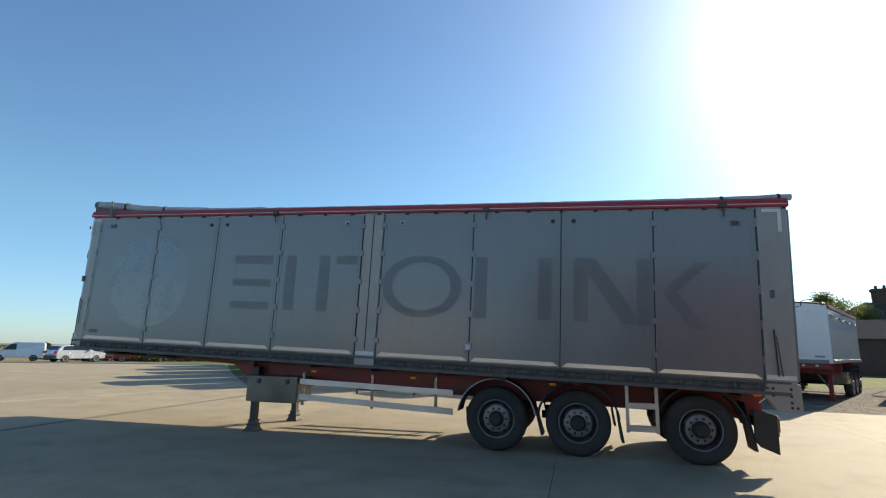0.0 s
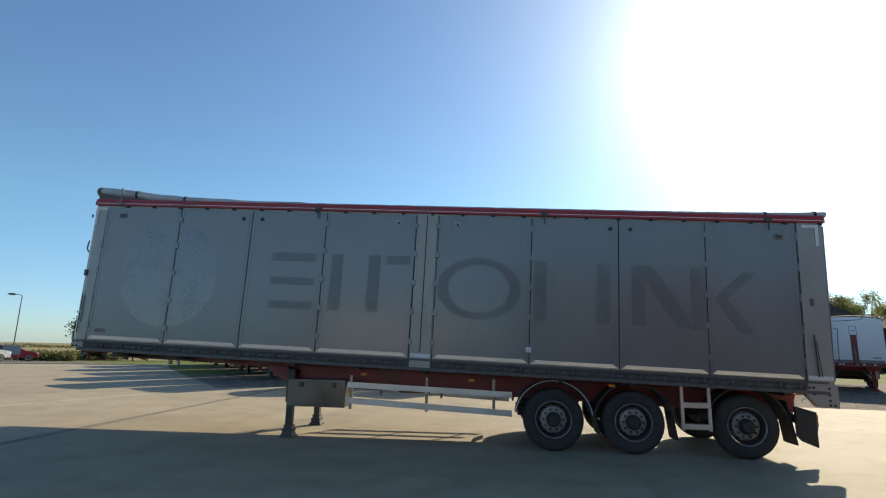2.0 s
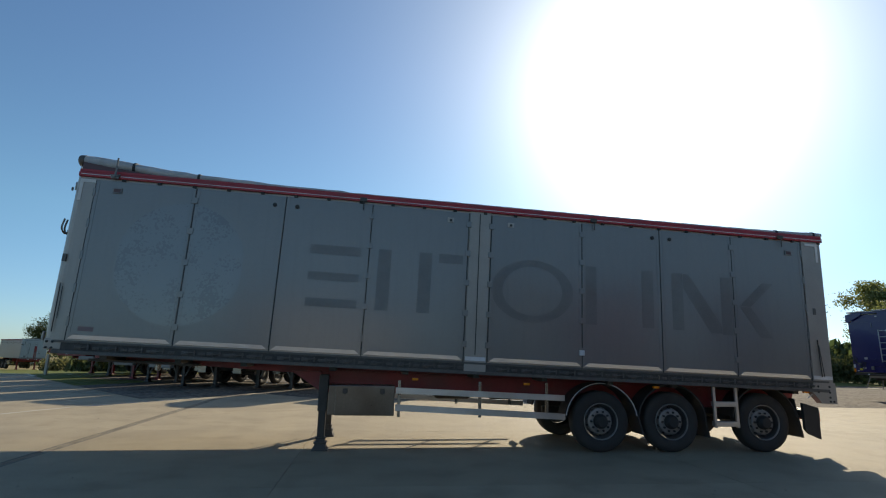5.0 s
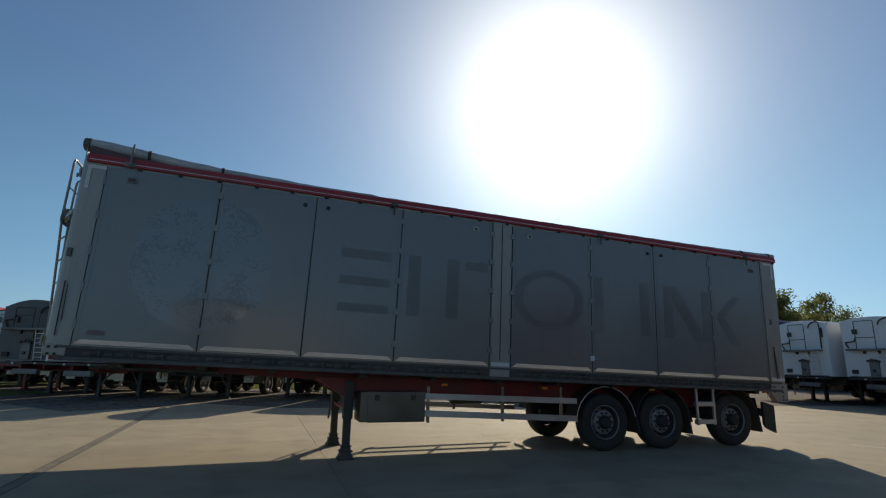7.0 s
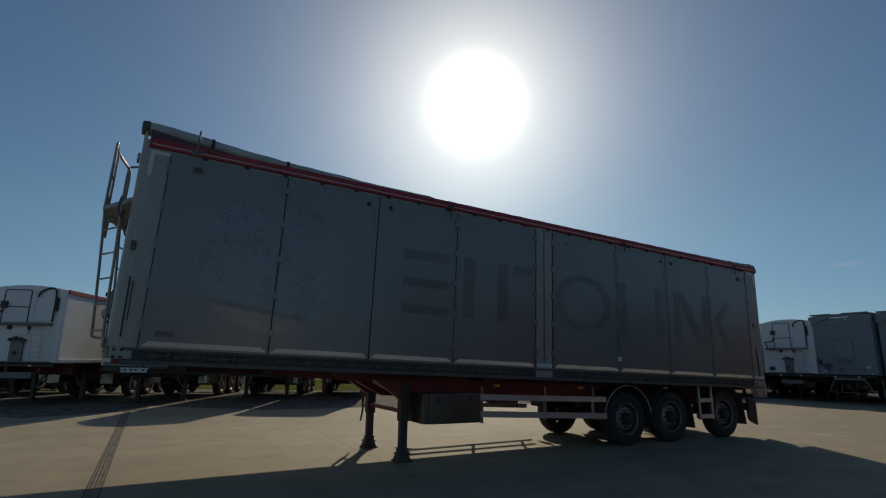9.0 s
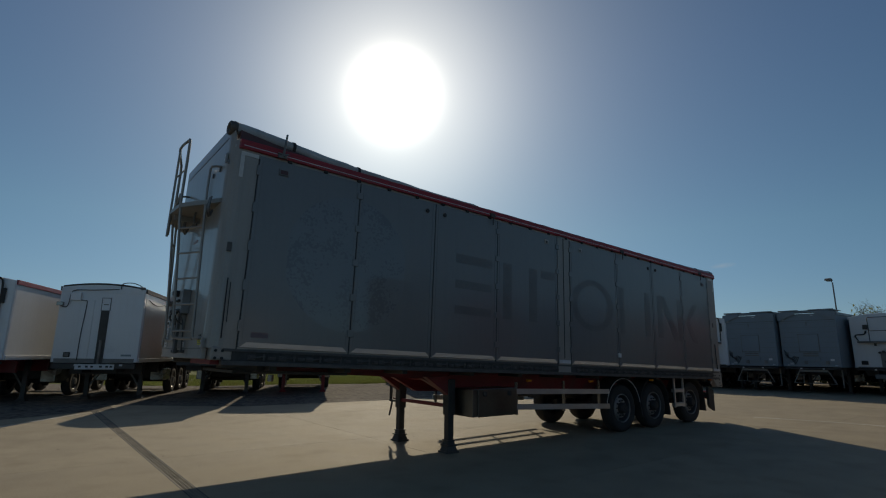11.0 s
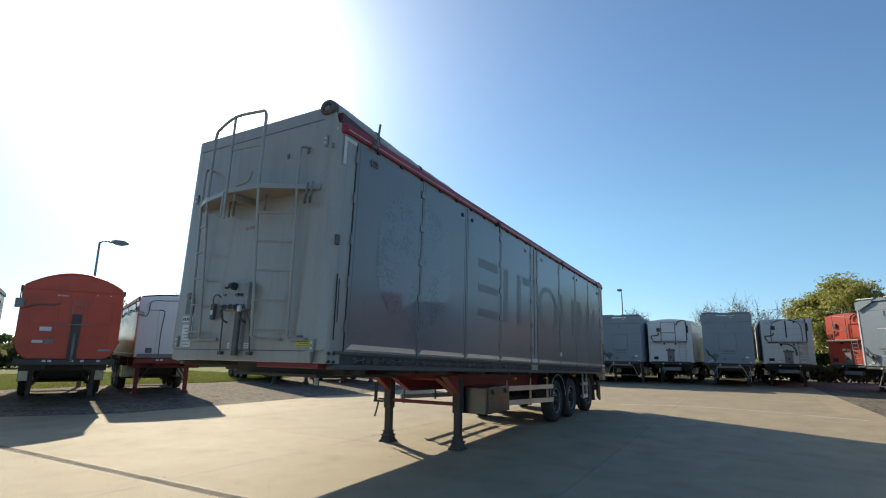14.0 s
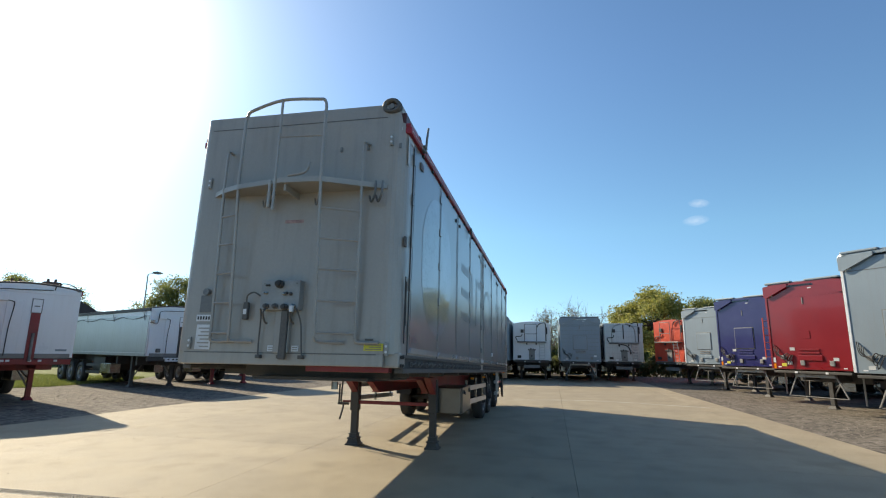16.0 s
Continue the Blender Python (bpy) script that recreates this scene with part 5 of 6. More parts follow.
            for y in (0.55, 0.9):
                part("bolt", rod(bmesh.new(), (-0.012, y, z1 - 0.16), (0.0, y, z1 - 0.16), 0.018, 8), WHITESTRIP, t)
            bm = pipe(bmesh.new(), curve_points([(-0.03, -1.1, z1 - 0.62), (-0.06, -0.8, z1 - 0.5), (-0.05, -0.55, z1 - 0.52), (-0.05, -0.3, z1 - 0.44)], 5), 0.018, 6)
            part("air_hose", bm, SILL, t)
            part("arm_box", boxed(-0.14, 0.05, -1.36, -1.14, z1 - 0.62, z1 - 0.36, 0.02), SILL, t)
        if not cut:
            bm = bmesh.new()
            pipe(bm, curve_points([(-0.02, 0.5, z1 - 0.02), (-0.05, 0.55, z1 + 0.16), (0.0, 0.85, z1 + 0.2), (0.1, 1.15, z1 + 0.06), (0.3, 1.24, z1 - 0.1)], 5), 0.016, 6)
            part("sheet_hose", bm, DARK, t)
            bm = bmesh.new()
            pipe(bm, curve_points([(-0.03, -0.5, z0 + 0.06), (-0.03, -0.49, z0 + 0.9), (-0.03, -0.44, z1 - 0.55), (-0.04, -0.5, z1 - 0.44), (-0.05, -0.72, z1 - 0.42)], 6), 0.013, 6)
            part("air_hose", bm, BLACK, t)
            bm = bmesh.new()
            pipe(bm, curve_points([(-0.05, -1.18, z1 - 0.62), (-0.06, -1.02, z1 - 0.66), (-0.06, -0.95, z1 - 0.52), (-0.05, -0.92, z1 - 0.2), (-0.05, -0.78, z1 - 0.1), (-0.04, -0.3, z1 - 0.08), (-0.04, 0.45, z1 - 0.03)], 6), 0.013, 6)
            part("air_hose", bm, BLACK, t)
            vb = part("vent_box", boxed(-0.03, 0.0, -0.9, -0.72, z0 + 0.16, z0 + 0.32, 0.03), BLACK, t)
            part("vent_rim", boxed(-0.036, -0.028, -0.88, -0.74, z0 + 0.18, z0 + 0.30, 0.02), SILL, vb)
            part("arm_bracket", boxed(-0.12, 0.0, -1.28, -1.1, z1 - 0.62, z1 - 0.5, 0.01), STEEL, t)
            part("winch_box", boxed(-0.10, 0.0, -0.92, -0.62, z1 - 0.44, z1 - 0.18, 0.015), colour, t)
            part("front_fold", boxed(-0.016, 0.0, -0.62, -0.22, z0 + 0.1, z1 - 0.42, 0.012), colour, t)
            part("top_band", boxed(-0.014, 0.0, -1.18, 1.18, z1 - 0.16, z1 - 0.02, 0.006), colour, t)
            part("corner_hook", rod(bmesh.new(), (-0.05, 1.12, z1 + 0.03), (0.05, 1.2, z1 + 0.03), 0.05, 10), SILL, t)
        bm = bmesh.new()
        rod(bm, (-0.05, 0.12, z0 - 0.1), (-0.05, 0.12, z0 + 0.72), 0.04, 10)
        part("ram_foot", bm, SILL, sl)
        bm = bmesh.new()
        pipe(bm, [(0.02, 1.2 * k / 8, z1 + 0.02 + rise * (1 - (k / 8) ** 2)) for k in range(-8, 9)], 0.03, 8)
        part("top_hoop", bm, DARK if colour != ORANGERED else ORANGERED, t)
        for k in range(4):
            x = 0.5 + k * (length - 1.0) / 3
            bm = bmesh.new()
            pipe(bm, curve_points([(x, -1.28, z1 - 0.5), (x + 0.1, -1.3, z1 - 0.1), (x, -1.2, z1 + 0.06)], 4), 0.015, 6)
            part("sheet_strap", bm, SILL, t)
        bm = bmesh.new()
        pts = []
        for k in range(17):
            x = 0.4 + k * (length - 0.8) / 16
            pts.append((x, -1.285, z1 - 0.32 - 0.12 * abs(math.sin(k * math.pi / 4))))
        pipe(bm, pts, 0.012, 6)
        part("sheet_rope", bm, BLACK, t)
        bm = pipe(bmesh.new(), [(x, -y, z) for x, y, z in pts], 0.012, 6)
        part("sheet_rope", bm, BLACK, t)
        part("warning_plate", boxed(-0.008, 0.0, 0.75, 1.05, z0 + 0.2, z0 + 0.26), LTGREY, t)
    if style == "walker":
        # hatch, roll cover, hoses
        if front_ladder:
            bm = bmesh.new()
            for y in (0.35, 0.75):
                rod(bm, (-0.08, y, z0 + 0.5), (-0.08, y, z0 + 2.0), 0.02, 6)
            ld = part("front_ladder", bm, ALU, t)
            for k in range(6):
                bm = bmesh.new()
                rod(bm, (-0.08, 0.75, z0 + 0.55 + 0.28 * k), (-0.08, 0.35, z0 + 0.55 + 0.28 * k), 0.016, 6)
                part("rung", bm, ALU, ld)
        if side_ladder:
            bm = bmesh.new()
            for x in (-0.05, 0.35):
                rod(bm, (x, -1.42, z0 + 0.35), (x, -1.42, z0 + 1.75), 0.022, 6)
            ld = part("side_ladder", bm, ORANGERED, t)
            for k in range(6):
                bm = bmesh.new()
                rod(bm, (-0.05, -1.42, z0 + 0.4 + 0.25 * k), (0.35, -1.42, z0 + 0.4 + 0.25 * k), 0.016, 6)
                part("rung", bm, ALU, ld)
        h = part("inspection_hatch", boxed(-0.03, 0.0, -0.42, 0.42, z0 + 0.75, z0 + 1.6, 0.012) if hatch else boxed(-0.012, 0.0, -0.2, 0.1, z0 + 1.0, z0 + 1.25, 0.004), colour, t)
        bm = bmesh.new()
        for y0, y1, w0, w1 in ((-0.445, -0.42, z0 + 0.73, z0 + 1.625), (0.42, 0.445, z0 + 0.73, z0 + 1.625), (-0.42, 0.42, z0 + 1.6, z0 + 1.625), (-0.42, 0.42, z0 + 0.725, z0 + 0.75)):
            box(bm, -0.012, -0.001, y0, y1, w0, w1)
        if hatch:
            part("hatch_frame", bm, SILL, h)
        else:
            bm.free()
        bm = boxed(-0.02, 0.0, -0.03, 0.0, z1 - 0.62, z1 - 0.4, 0.004)
        part("top_bracket", bm, SILL, t)
        for k in range(int((z1 - z0 - 0.2) / 0.25)):
            w = z0 + 0.2 + 0.25 * k
            if edge is None and colour == LTGREY:
                part("plank_seam", boxed(-0.003, 0.002, -1.2, 1.2, w, w + 0.007), SILL, t)
        part("head_seam", boxed(-0.006, 0.002, -1.2, 1.2, z1 - 0.36, z1 - 0.345), SLOT if colour not in (BLUE, BRIGHTRED) else colour, t)
        part("roof_sheet", boxed(0.0, 1.2, -1.22, 1.22, z1 + 0.125, z1 + 0.16, 0.01), LTGREY, t)
        for y0, y1 in ((-1.2, -0.3), (0.15, 1.2)):
            part("roll_cover", boxed(-0.08, 0.06, y0, y1, z1 + 0.13, z1 + 0.19, 0.02), LTGREY, t)
        if edge:
            part("corner_post", boxed(-0.02, 0.06, -1.275, -1.2, z0 + 0.02, z1 - 0.1, 0.008), edge, t)
        for y, w in ((-1.12, z1 - 0.3), (1.05, z1 - 0.25), (-1.05, z0 + 0.06), (0.98, z0 + 0.06), (0.2, z1 - 0.12)):
            part("marker_tag", boxed(-0.008, 0.0, y, y + 0.11, w, w + 0.035), WHITESTRIP, t)
        for y in (-0.28, 0.62):
            part("junction_box", boxed(-0.05, 0.0, y, y + 0.14, z0 + 0.14, z0 + 0.3, 0.012), SILL, t)
        bm = bmesh.new()
        for w in (z0 + 0.52, z0 + 0.62):
            box(bm, -0.03, -0.001, -0.3, 0.35, w, w + 0.05, 0.006)
        part("coupling_strip", bm, colour if colour in (BLUE, BRIGHTRED) else SILL, t)
        if colour in (BLUE, BRIGHTRED):
            for w, mt in ((0.0, AMBER), (0.2, WHITESTRIP)):
                part("edge_reflector", boxed(-0.012, 0.0, -1.22, -1.12, z0 + w + 0.02, z0 + w + 0.18), mt, t)
        part("service_panel", boxed(-0.04, 0.0, -0.32, 0.42, z0 + 0.3, z0 + 0.46, 0.01), colour, t)
        for q in range(4):
            a, b = -1.12 + 0.05 * q, 0.62 - 0.05 * q
            bm = pipe(bmesh.new(), curve_points([(-0.02, a, z0 + b + 0.2), (-0.10, a + 0.05, z0 + b), (-0.09, a + 0.12 + 0.05 * q, z0 + b - 0.16), (-0.07, a + 0.3, z0 + b - 0.2 - 0.05 * q), (-0.05, a + 0.42, z0 + b - 0.1), (-0.02, a + 0.46, z0 + 0.48)], 5), 0.013, 6)
            part("hose", bm, BLACK, t)
        part("hose_clamp", boxed(-0.1, 0.0, -0.88, -0.76, z0 + 0.34, z0 + 0.46, 0.01), SILL, t)
        for y0, w, mt in ((-0.92, 0.1, YELLOW), (0.72, 0.3, TARP), (-0.72, 0.16, TARP), (-0.6, 0.62, TARP)) if colour in (BLUE, BRIGHTRED) else ((-0.92, 0.1, TARP), (0.82, 0.3, WHITESTRIP), (-0.68, 0.16, LTGREY)):
            part("label_plate", boxed(-0.008, 0.0, y0, y0 + 0.16, z0 + w, z0 + w + 0.1), mt, t)
        bm = bmesh.new()
        prism(bm, [(-1.28, z1 - 0.05), (-1.28, z1 + 0.06), (-0.9, z1 + 0.12), (0.9, z1 + 0.12), (1.28, z1 + 0.06), (1.28, z1 - 0.05), (0.55, z1 + 0.04), (-0.55, z1 + 0.04)], -0.05, 0.4)
        bmesh.ops.transform(bm, matrix=Matrix.Rotation(radians(90), 4, "Z"), verts=bm.verts)
        bmesh.ops.transform(bm, matrix=Matrix.Diagonal((-1, 1, 1, 1)), verts=bm.verts)
        bmesh.ops.recalc_face_normals(bm, faces=bm.faces)
        part("top_cap", bm, colour, t)
        for sy in (-1, 1):
            bm = bmesh.new()
            prism(bm, [(0.0, z1 - 0.32), (0.1, z1 - 0.34), (0.85, z1 + 0.0), (0.85, z1 + 0.1), (0.0, z1 + 0.04)], -0.09, -0.06)
            bmesh.ops.transform(bm, matrix=Matrix(((0, 1, 0, 0), (sy, 0, 0, -1.27 * sy), (0, 0, 1, 0), (0, 0, 0, 1))), verts=bm.verts)
            bmesh.ops.recalc_face_normals(bm, faces=bm.faces)
            part("cap_brace", bm, colour, t)
        if roll:
            bm = bmesh.new()
            lathe(bm, [(0.0, -0.10), (roll, -0.10), (roll, 0.02), (roll * 0.6, 0.05), (0.0, 0.05)], 16, pose(0.0, -1.12, z1 - 0.02, 0, -90, 0))
            re = part("roller_end", bm, colour, t)
            for k in range(10):
                a = 2 * math.pi * k / 10
                yy, zz = -1.12 + roll * 0.82 * math.cos(a), z1 - 0.02 + roll * 0.82 * math.sin(a)
                part("bolt", rod(bmesh.new(), (-0.045, yy, zz), (-0.02, yy, zz), 0.012, 6), SILL, re)
        bm = bmesh.new()
        for y in (-0.9, 0.9):
            rod(bm, (0.2, y, 0.5), (0.2, y * 0.66, z0 - 0.16), 0.024, 6)
        box(bm, 0.14, 0.26, -0.62, 0.62, z0 - 0.24, z0 - 0.14, 0.01)
        rod(bm, (0.2, -0.92, 0.5), (0.2, 0.92, 0.5), 0.012, 6)
        rod(bm, (0.9, -0.7, 0.5), (0.9, -0.62, z0 - 0.12), 0.02, 6)
        rod(bm, (0.9, 0.98, 0.3), (0.9, 0.98, z0 - 0.12), 0.03, 6)
        part("support_stand", bm, STANDM, t)
    if style == "arched":
        pf = part("service_platform", boxed(-0.32, 0.0, -0.95, 0.95, z0 + 1.18, z0 + 1.26, 0.01), SILL, t)
        bm = bmesh.new()
        if arcs:
            for y, sg in ((-0.75, 1), (0.75, -1)):
                pipe(bm, curve_points([(-0.04, y, z0 + 1.3), (-0.05, y + 0.02 * sg, z1 - 0.5), (-0.05, y + 0.2 * sg, z1 - 0.2), (-0.05, y + 0.62 * sg, z1 - 0.06)], 6), 0.02, 6)
        else:
            pipe(bm, [(-0.30, -0.45, z0 + 1.26), (-0.30, -0.45, z1 - 0.1), (-0.30, -0.42, z1 - 0.06), (-0.30, 0.32, z1 - 0.06), (-0.30, 0.35, z1 - 0.1), (-0.30, 0.35, z0 + 1.26)], 0.02, 6)
            rod(bm, (-0.30, -0.45, z0 + 1.75), (-0.30, 0.35, z0 + 1.75), 0.016, 6)
            part("front_panel", boxed(-0.015, 0.0, -0.42, 0.32, z0 + 1.3, z1 - 0.1, 0.006), colour, t)
        part("guard_rail", bm, SILL if colour == ORANGERED or arcs else DARK, pf)
        if arcs:
            part("centre_bar", boxed(-0.04, 0.0, -0.03, 0.03, z0 + 1.5, z1 - 0.1, 0.006), BLACK, t)
            for sg in (-1, 1):
                part("cap_brace", rod(bmesh.new(), (-0.06, sg * 0.95, z1 - 0.24), (-0.06, sg * 0.2, z1 + 0.0), 0.035, 6), SILVER, t)
            bm = pipe(bmesh.new(), curve_points([(-0.1, -0.3, z0 + 1.0), (-0.12, -0.25, z0 + 1.12), (-0.12, 0.1, z0 + 1.08), (-0.12, 0.34, z0 + 0.86), (-0.1, 0.4, z0 + 0.5)], 6), 0.032, 6)
            part("thick_hose", bm, BLACK, t)
            for k in range(6):
                part("plank_seam", boxed(-0.003, 0.002, -1.2, 1.2, z0 + 0.2 + 0.36 * k, z0 + 0.207 + 0.36 * k), SILL, t)
            for y, w in ((-0.9, 0.1), (-0.55, 0.08), (-0.2, 0.12), (0.6, 0.1), (-0.95, 0.3)):
                part("label_plate", boxed(-0.008, 0.0, y, y + 0.2, z0 + w, z0 + w + 0.08), WHITESTRIP, t)
        bm = bmesh.new()
        pipe(bm, curve_points([(-0.05, -0.95, z0 + 1.3), (-0.06, -1.05, z0 + 1.55), (-0.06, -0.7, z0 + 1.6), (-0.06, -0.62, z0 + 1.75)], 5), 0.03, 6)
        part("air_hose", bm, BLACK, t)
        bm = bmesh.new()
        pipe(bm, curve_points([(-0.06, 0.95, z0 + 1.3), (-0.06, 0.95, z1 - 0.2), (-0.06, 0.85, z1 + 0.05), (-0.06, 0.5, z1 - 0.05), (-0.06, 0.4, z1 - 0.25)], 5), 0.03, 6)
        part("air_hose", bm, BLACK, t)
        for y0, y1, w0, w1, mt in ((-0.18, 0.2, z0 + 0.06, z0 + 0.74, SILL), (-0.2, 0.26, z0 + 0.88, z0 + 1.12, colour), (-0.95, -0.7, z0 + 0.15, z0 + 0.33, BLACK), (0.95, 1.05, z1 - 0.7, z1 - 0.25, BLACK), (-0.72, -0.52, z1 - 0.62, z1 - 0.4, DARK)):
            part("service_box", boxed(-0.08, 0.0, y0, y1, w0, w1, 0.012), mt, t)
        bm = bmesh.new()
        for y, w, r in ((-0.2, 0.72, 0.05), (-0.05, 0.76, 0.06), (0.1, 0.74, 0.05), (0.22, 0.7, 0.05), (0.0, 0.3, 0.06)):
            rod(bm, (-0.14, y, z0 + w), (-0.02, y, z0 + w), r, 10)
        for y in (-0.32, 0.3):
            box(bm, -0.1, 0.0, y - 0.04, y + 0.04, z0 + 1.04, z0 + 1.16, 0.01)
        part("couplings", bm, DARK, t)
        part("pivot_bar", boxed(-0.06, 0.0, -1.1, 1.1, z0 + 0.0, z0 + 0.05, 0.01), SILL, t)
        part("under_beam", boxed(0.1, 0.3, -0.55, 0.5, z0 - 0.5, z0 - 0.3, 0.02), SILL, t)
        if ladder:
            bm = bmesh.new()
            for y in (0.52, 0.86):
                rod(bm, (-0.18, y, z0 + 0.05), (-0.28, y, z0 + 1.2), 0.018, 6)
            ld = part("ladder", bm, ALU, t)
            for k in range(6):
                bm = bmesh.new()
                rod(bm, (-0.19 - 0.015 * k, 0.52, z0 + 0.15 + 0.18 * k), (-0.19 - 0.015 * k, 0.86, z0 + 0.15 + 0.18 * k), 0.014, 6)
                part("rung", bm, ALU, ld)
    if stripes:
        for k in range(7):
            bm = bmesh.new()
            x = 0.2 + k * 1.2
            prism(bm, [(x, z1 - 0.2), (x + 0.6, z1 - 0.2), (x + 1.1, (z0 + z1) / 2), (x + 0.6, z0 + 0.15), (x, z0 + 0.15), (x + 0.5, (z0 + z1) / 2)], -1.266, -1.256)
            part("side_stripe", bm, BLACK, t, "bold black chevron stripe")
    # the fittings sit mirrored on the front
    flip = Matrix.Diagonal((1, -1, 1, 1))
    for o in t.children_recursive:
        o.data.transform(flip)
        o.data.flip_normals()
    return t


WL = "white smooth-sided tipping trailer on a dull red chassis"
GL = "blue-grey flat-fronted walking-floor trailer parked in a row"
AL = "white arched-roof tipping trailer with a front platform and ladder"
# east row, facing west
parked_trailer(19.0, 22.9, 180, "walker", BLUE, DARK, "deep blue flat-fronted trailer parked in a row", 13, 1.25, 4.0, hatch=0, front_ladder=1)
parked_trailer(18.6, 20.2, 180, "arched", WHITE, DARK, AL, 10, 1.3, 3.85, 0.15)
parked_trailer(18.8, 17.2, 180, "arched", WHITE, DARK, AL, 10, 1.3, 3.85, 0.15)
parked_trailer(18.9, 14.8, 180, "walker", LTGREY, DARK, GL, 13, 1.3, 3.95)
parked_trailer(19.2, 12.2, 180, "walker", LTGREY, DARK, GL, 13, 1.3, 3.95)
parked_trailer(20.4, 9.5, 180, "arched", WHITE, DARK, AL, 10, 1.3, 3.75, 0.15)
parked_trailer(19.2, 6.4, 180, "walker", LTGREY, DARK, GL, 13, 1.3, 3.95)
parked_trailer(21.5, 3.45, 180, "arched", SILVER, DARK, "dull silver box trailer with a front platform and black-and-white striped side", 12, 1.3, 3.85, 0.0, side_mat=WHITE, stripes=1, arcs=1)
# south row, parked in echelon
HS = 125
sh = Vector((math.cos(radians(HS)), math.sin(radians(HS))))
sdv = Vector((-sh.y, sh.x))
for (lx, ly), style, col, lab, z1, roll, rise in (((20.5, 1.7), "arched", ORANGERED, "orange-red tipping trailer with a front platform", 3.85, 0, 0.12), ((15.4, 1.05), "walker", LTGREY, GL, 4.1, 0, 0),
                                        ((10.2, 0.82), "walker", BLUE, "deep blue flat-fronted trailer parked in a row", 4.1, 0, 0), ((4.9, 0.7), "walker", BRIGHTRED, "glossy bright red flat-fronted trailer parked in a row", 4.1, 0.0, 0),
                                        ((0.7, 0.3), "walker", LTGREY, "tall blue-grey flat-fronted trailer with a tarpaulin roller", 4.4, 0.2, 0)):
    c = Vector((lx, ly)) + sdv * 1.25
    parked_trailer(c.x, c.y, HS, style, col, DARK, lab, 12, 1.35, z1, rise, roll, hatch=int(col != BRIGHTRED), side_ladder=int(col == BRIGHTRED), edge=None if col == ORANGERED else WHITESTRIP if col == LTGREY else col)
parked_trailer(-8.9, -0.6, HS, "tipper", WHITE, DARK, "white smooth-fronted tipping trailer parked beside the yard", 8.5, 1.25, 3.35, 0.1)
# north row, parked in echelon
HN = 246
for cx, cy, head, col, fm, lab, z1, rise, sm in (
        (-22.3, 34.9, HN, WHITE, REDPAINT, WL, 3.4, 0.12, None),
        (-17.5, 29.3, HN, SILVER, REDPAINT, "silver smooth-sided tipping trailer on a red chassis", 3.4, 0.12, None),
        (-9.78, 23.4, HN, WHITE, DARK, "white-fronted silver-sided tipping trailer on a dark chassis", 3.7, 0.12, SILVER),
        (-6.25, 22.9, HN, ORANGERED, DARK, "orange-red round-fronted tipping trailer, parked in a row", 3.4, 0.42, None),
        (-2.6, 23.4, 246, WHITE, REDPAINT, "white tipping trailer with red sides and chassis", 3.45, 0.12, BRIGHTRED),
        (4.9, 24.3, 245, WHITE, DARK, "white-fronted silver-sided tipping trailer on a dark chassis", 3.4, 0.12, SILVER),
        (8.0, 22.6, 241, WHITE, REDPAINT, WL, 3.4, 0.12, SILVER),
        (14.9, 27.2, 241, WHITE, REDPAINT, WL, 3.4, 0.12, None)):
    parked_trailer(cx, cy, head, "tipper", col, fm, lab, 10.35 if cx == 4.9 else 8.5, 1.28 if cx < -9 else 1.38, z1, rise, 0, sm, board=int(cx in (-9.78, 4.9)), cut=0.42 if cx == -6.25 else 0.0)
parked_trailer(-13.2, 23.5, HN, "arched", WHITE, REDPAINT, "white arched-roof tipping trailer with platform on a red chassis", 8.5, 1.35, 3.7, 0.15, rail_mat=REDRAIL)
parked_trailer(-15.7, 26.1, HN, "arched", CHARCOAL, REDPAINT, "charcoal grey round-topped tipping trailer with platform, on a red chassis", 8.5, 1.35, 3.45, 0.3)
parked_trailer(-20.2, 32.0, HN, "arched", ORANGERED, REDPAINT, "orange-red round-topped tipping trailer with a front platform", 8.5, 1.42, 3.45, 0.45)
for cx, cy, lab, col in ((-51.3, 61.2, "silver-sided white tipping trailer parked on the far grass", WHITE), (-47.7, 64.5, "silver tipping trailer with a dark rail on the far grass", SILVER),
                         (-43.4, 67.5, "silver tipping trailer on a bright red chassis on the far grass", SILVER)):
    parked_trailer(cx, cy, 315, "tipper", col, REDPAINT, lab, 8.5, 1.3, 3.45, 0.1, 0, SILVER, "trailers on the far grass")


# ---- trees, hedges ----
def leaf_mat(name, colour, colour2):
    m, n, l, b = principled(name)
    g = n.new("ShaderNodeNewGeometry")
    ramp = n.new("ShaderNodeMix")
    ramp.data_type = "RGBA"
    l.new(g.outputs["Random Per Island"], ramp.inputs[0])
    ramp.inputs[6].default_value, ramp.inputs[7].default_value = (*colour, 1), (*colour2, 1)
    l.new(ramp.outputs[2], b.inputs["Base Color"])
    b.inputs["Roughness"].default_value = 0.55
    tr = n.new("ShaderNodeBsdfTranslucent")
    l.new(ramp.outputs[2], tr.inputs["Color"])
    mx = n.new("ShaderNodeMixShader")
    mx.inputs[0].default_value = 0.5
    l.new(b.outputs[0], mx.inputs[1])
    l.new(tr.outputs[0], mx.inputs[2])
    l.new(mx.outputs[0], n["Material Output"].inputs["Surface"])
    return m


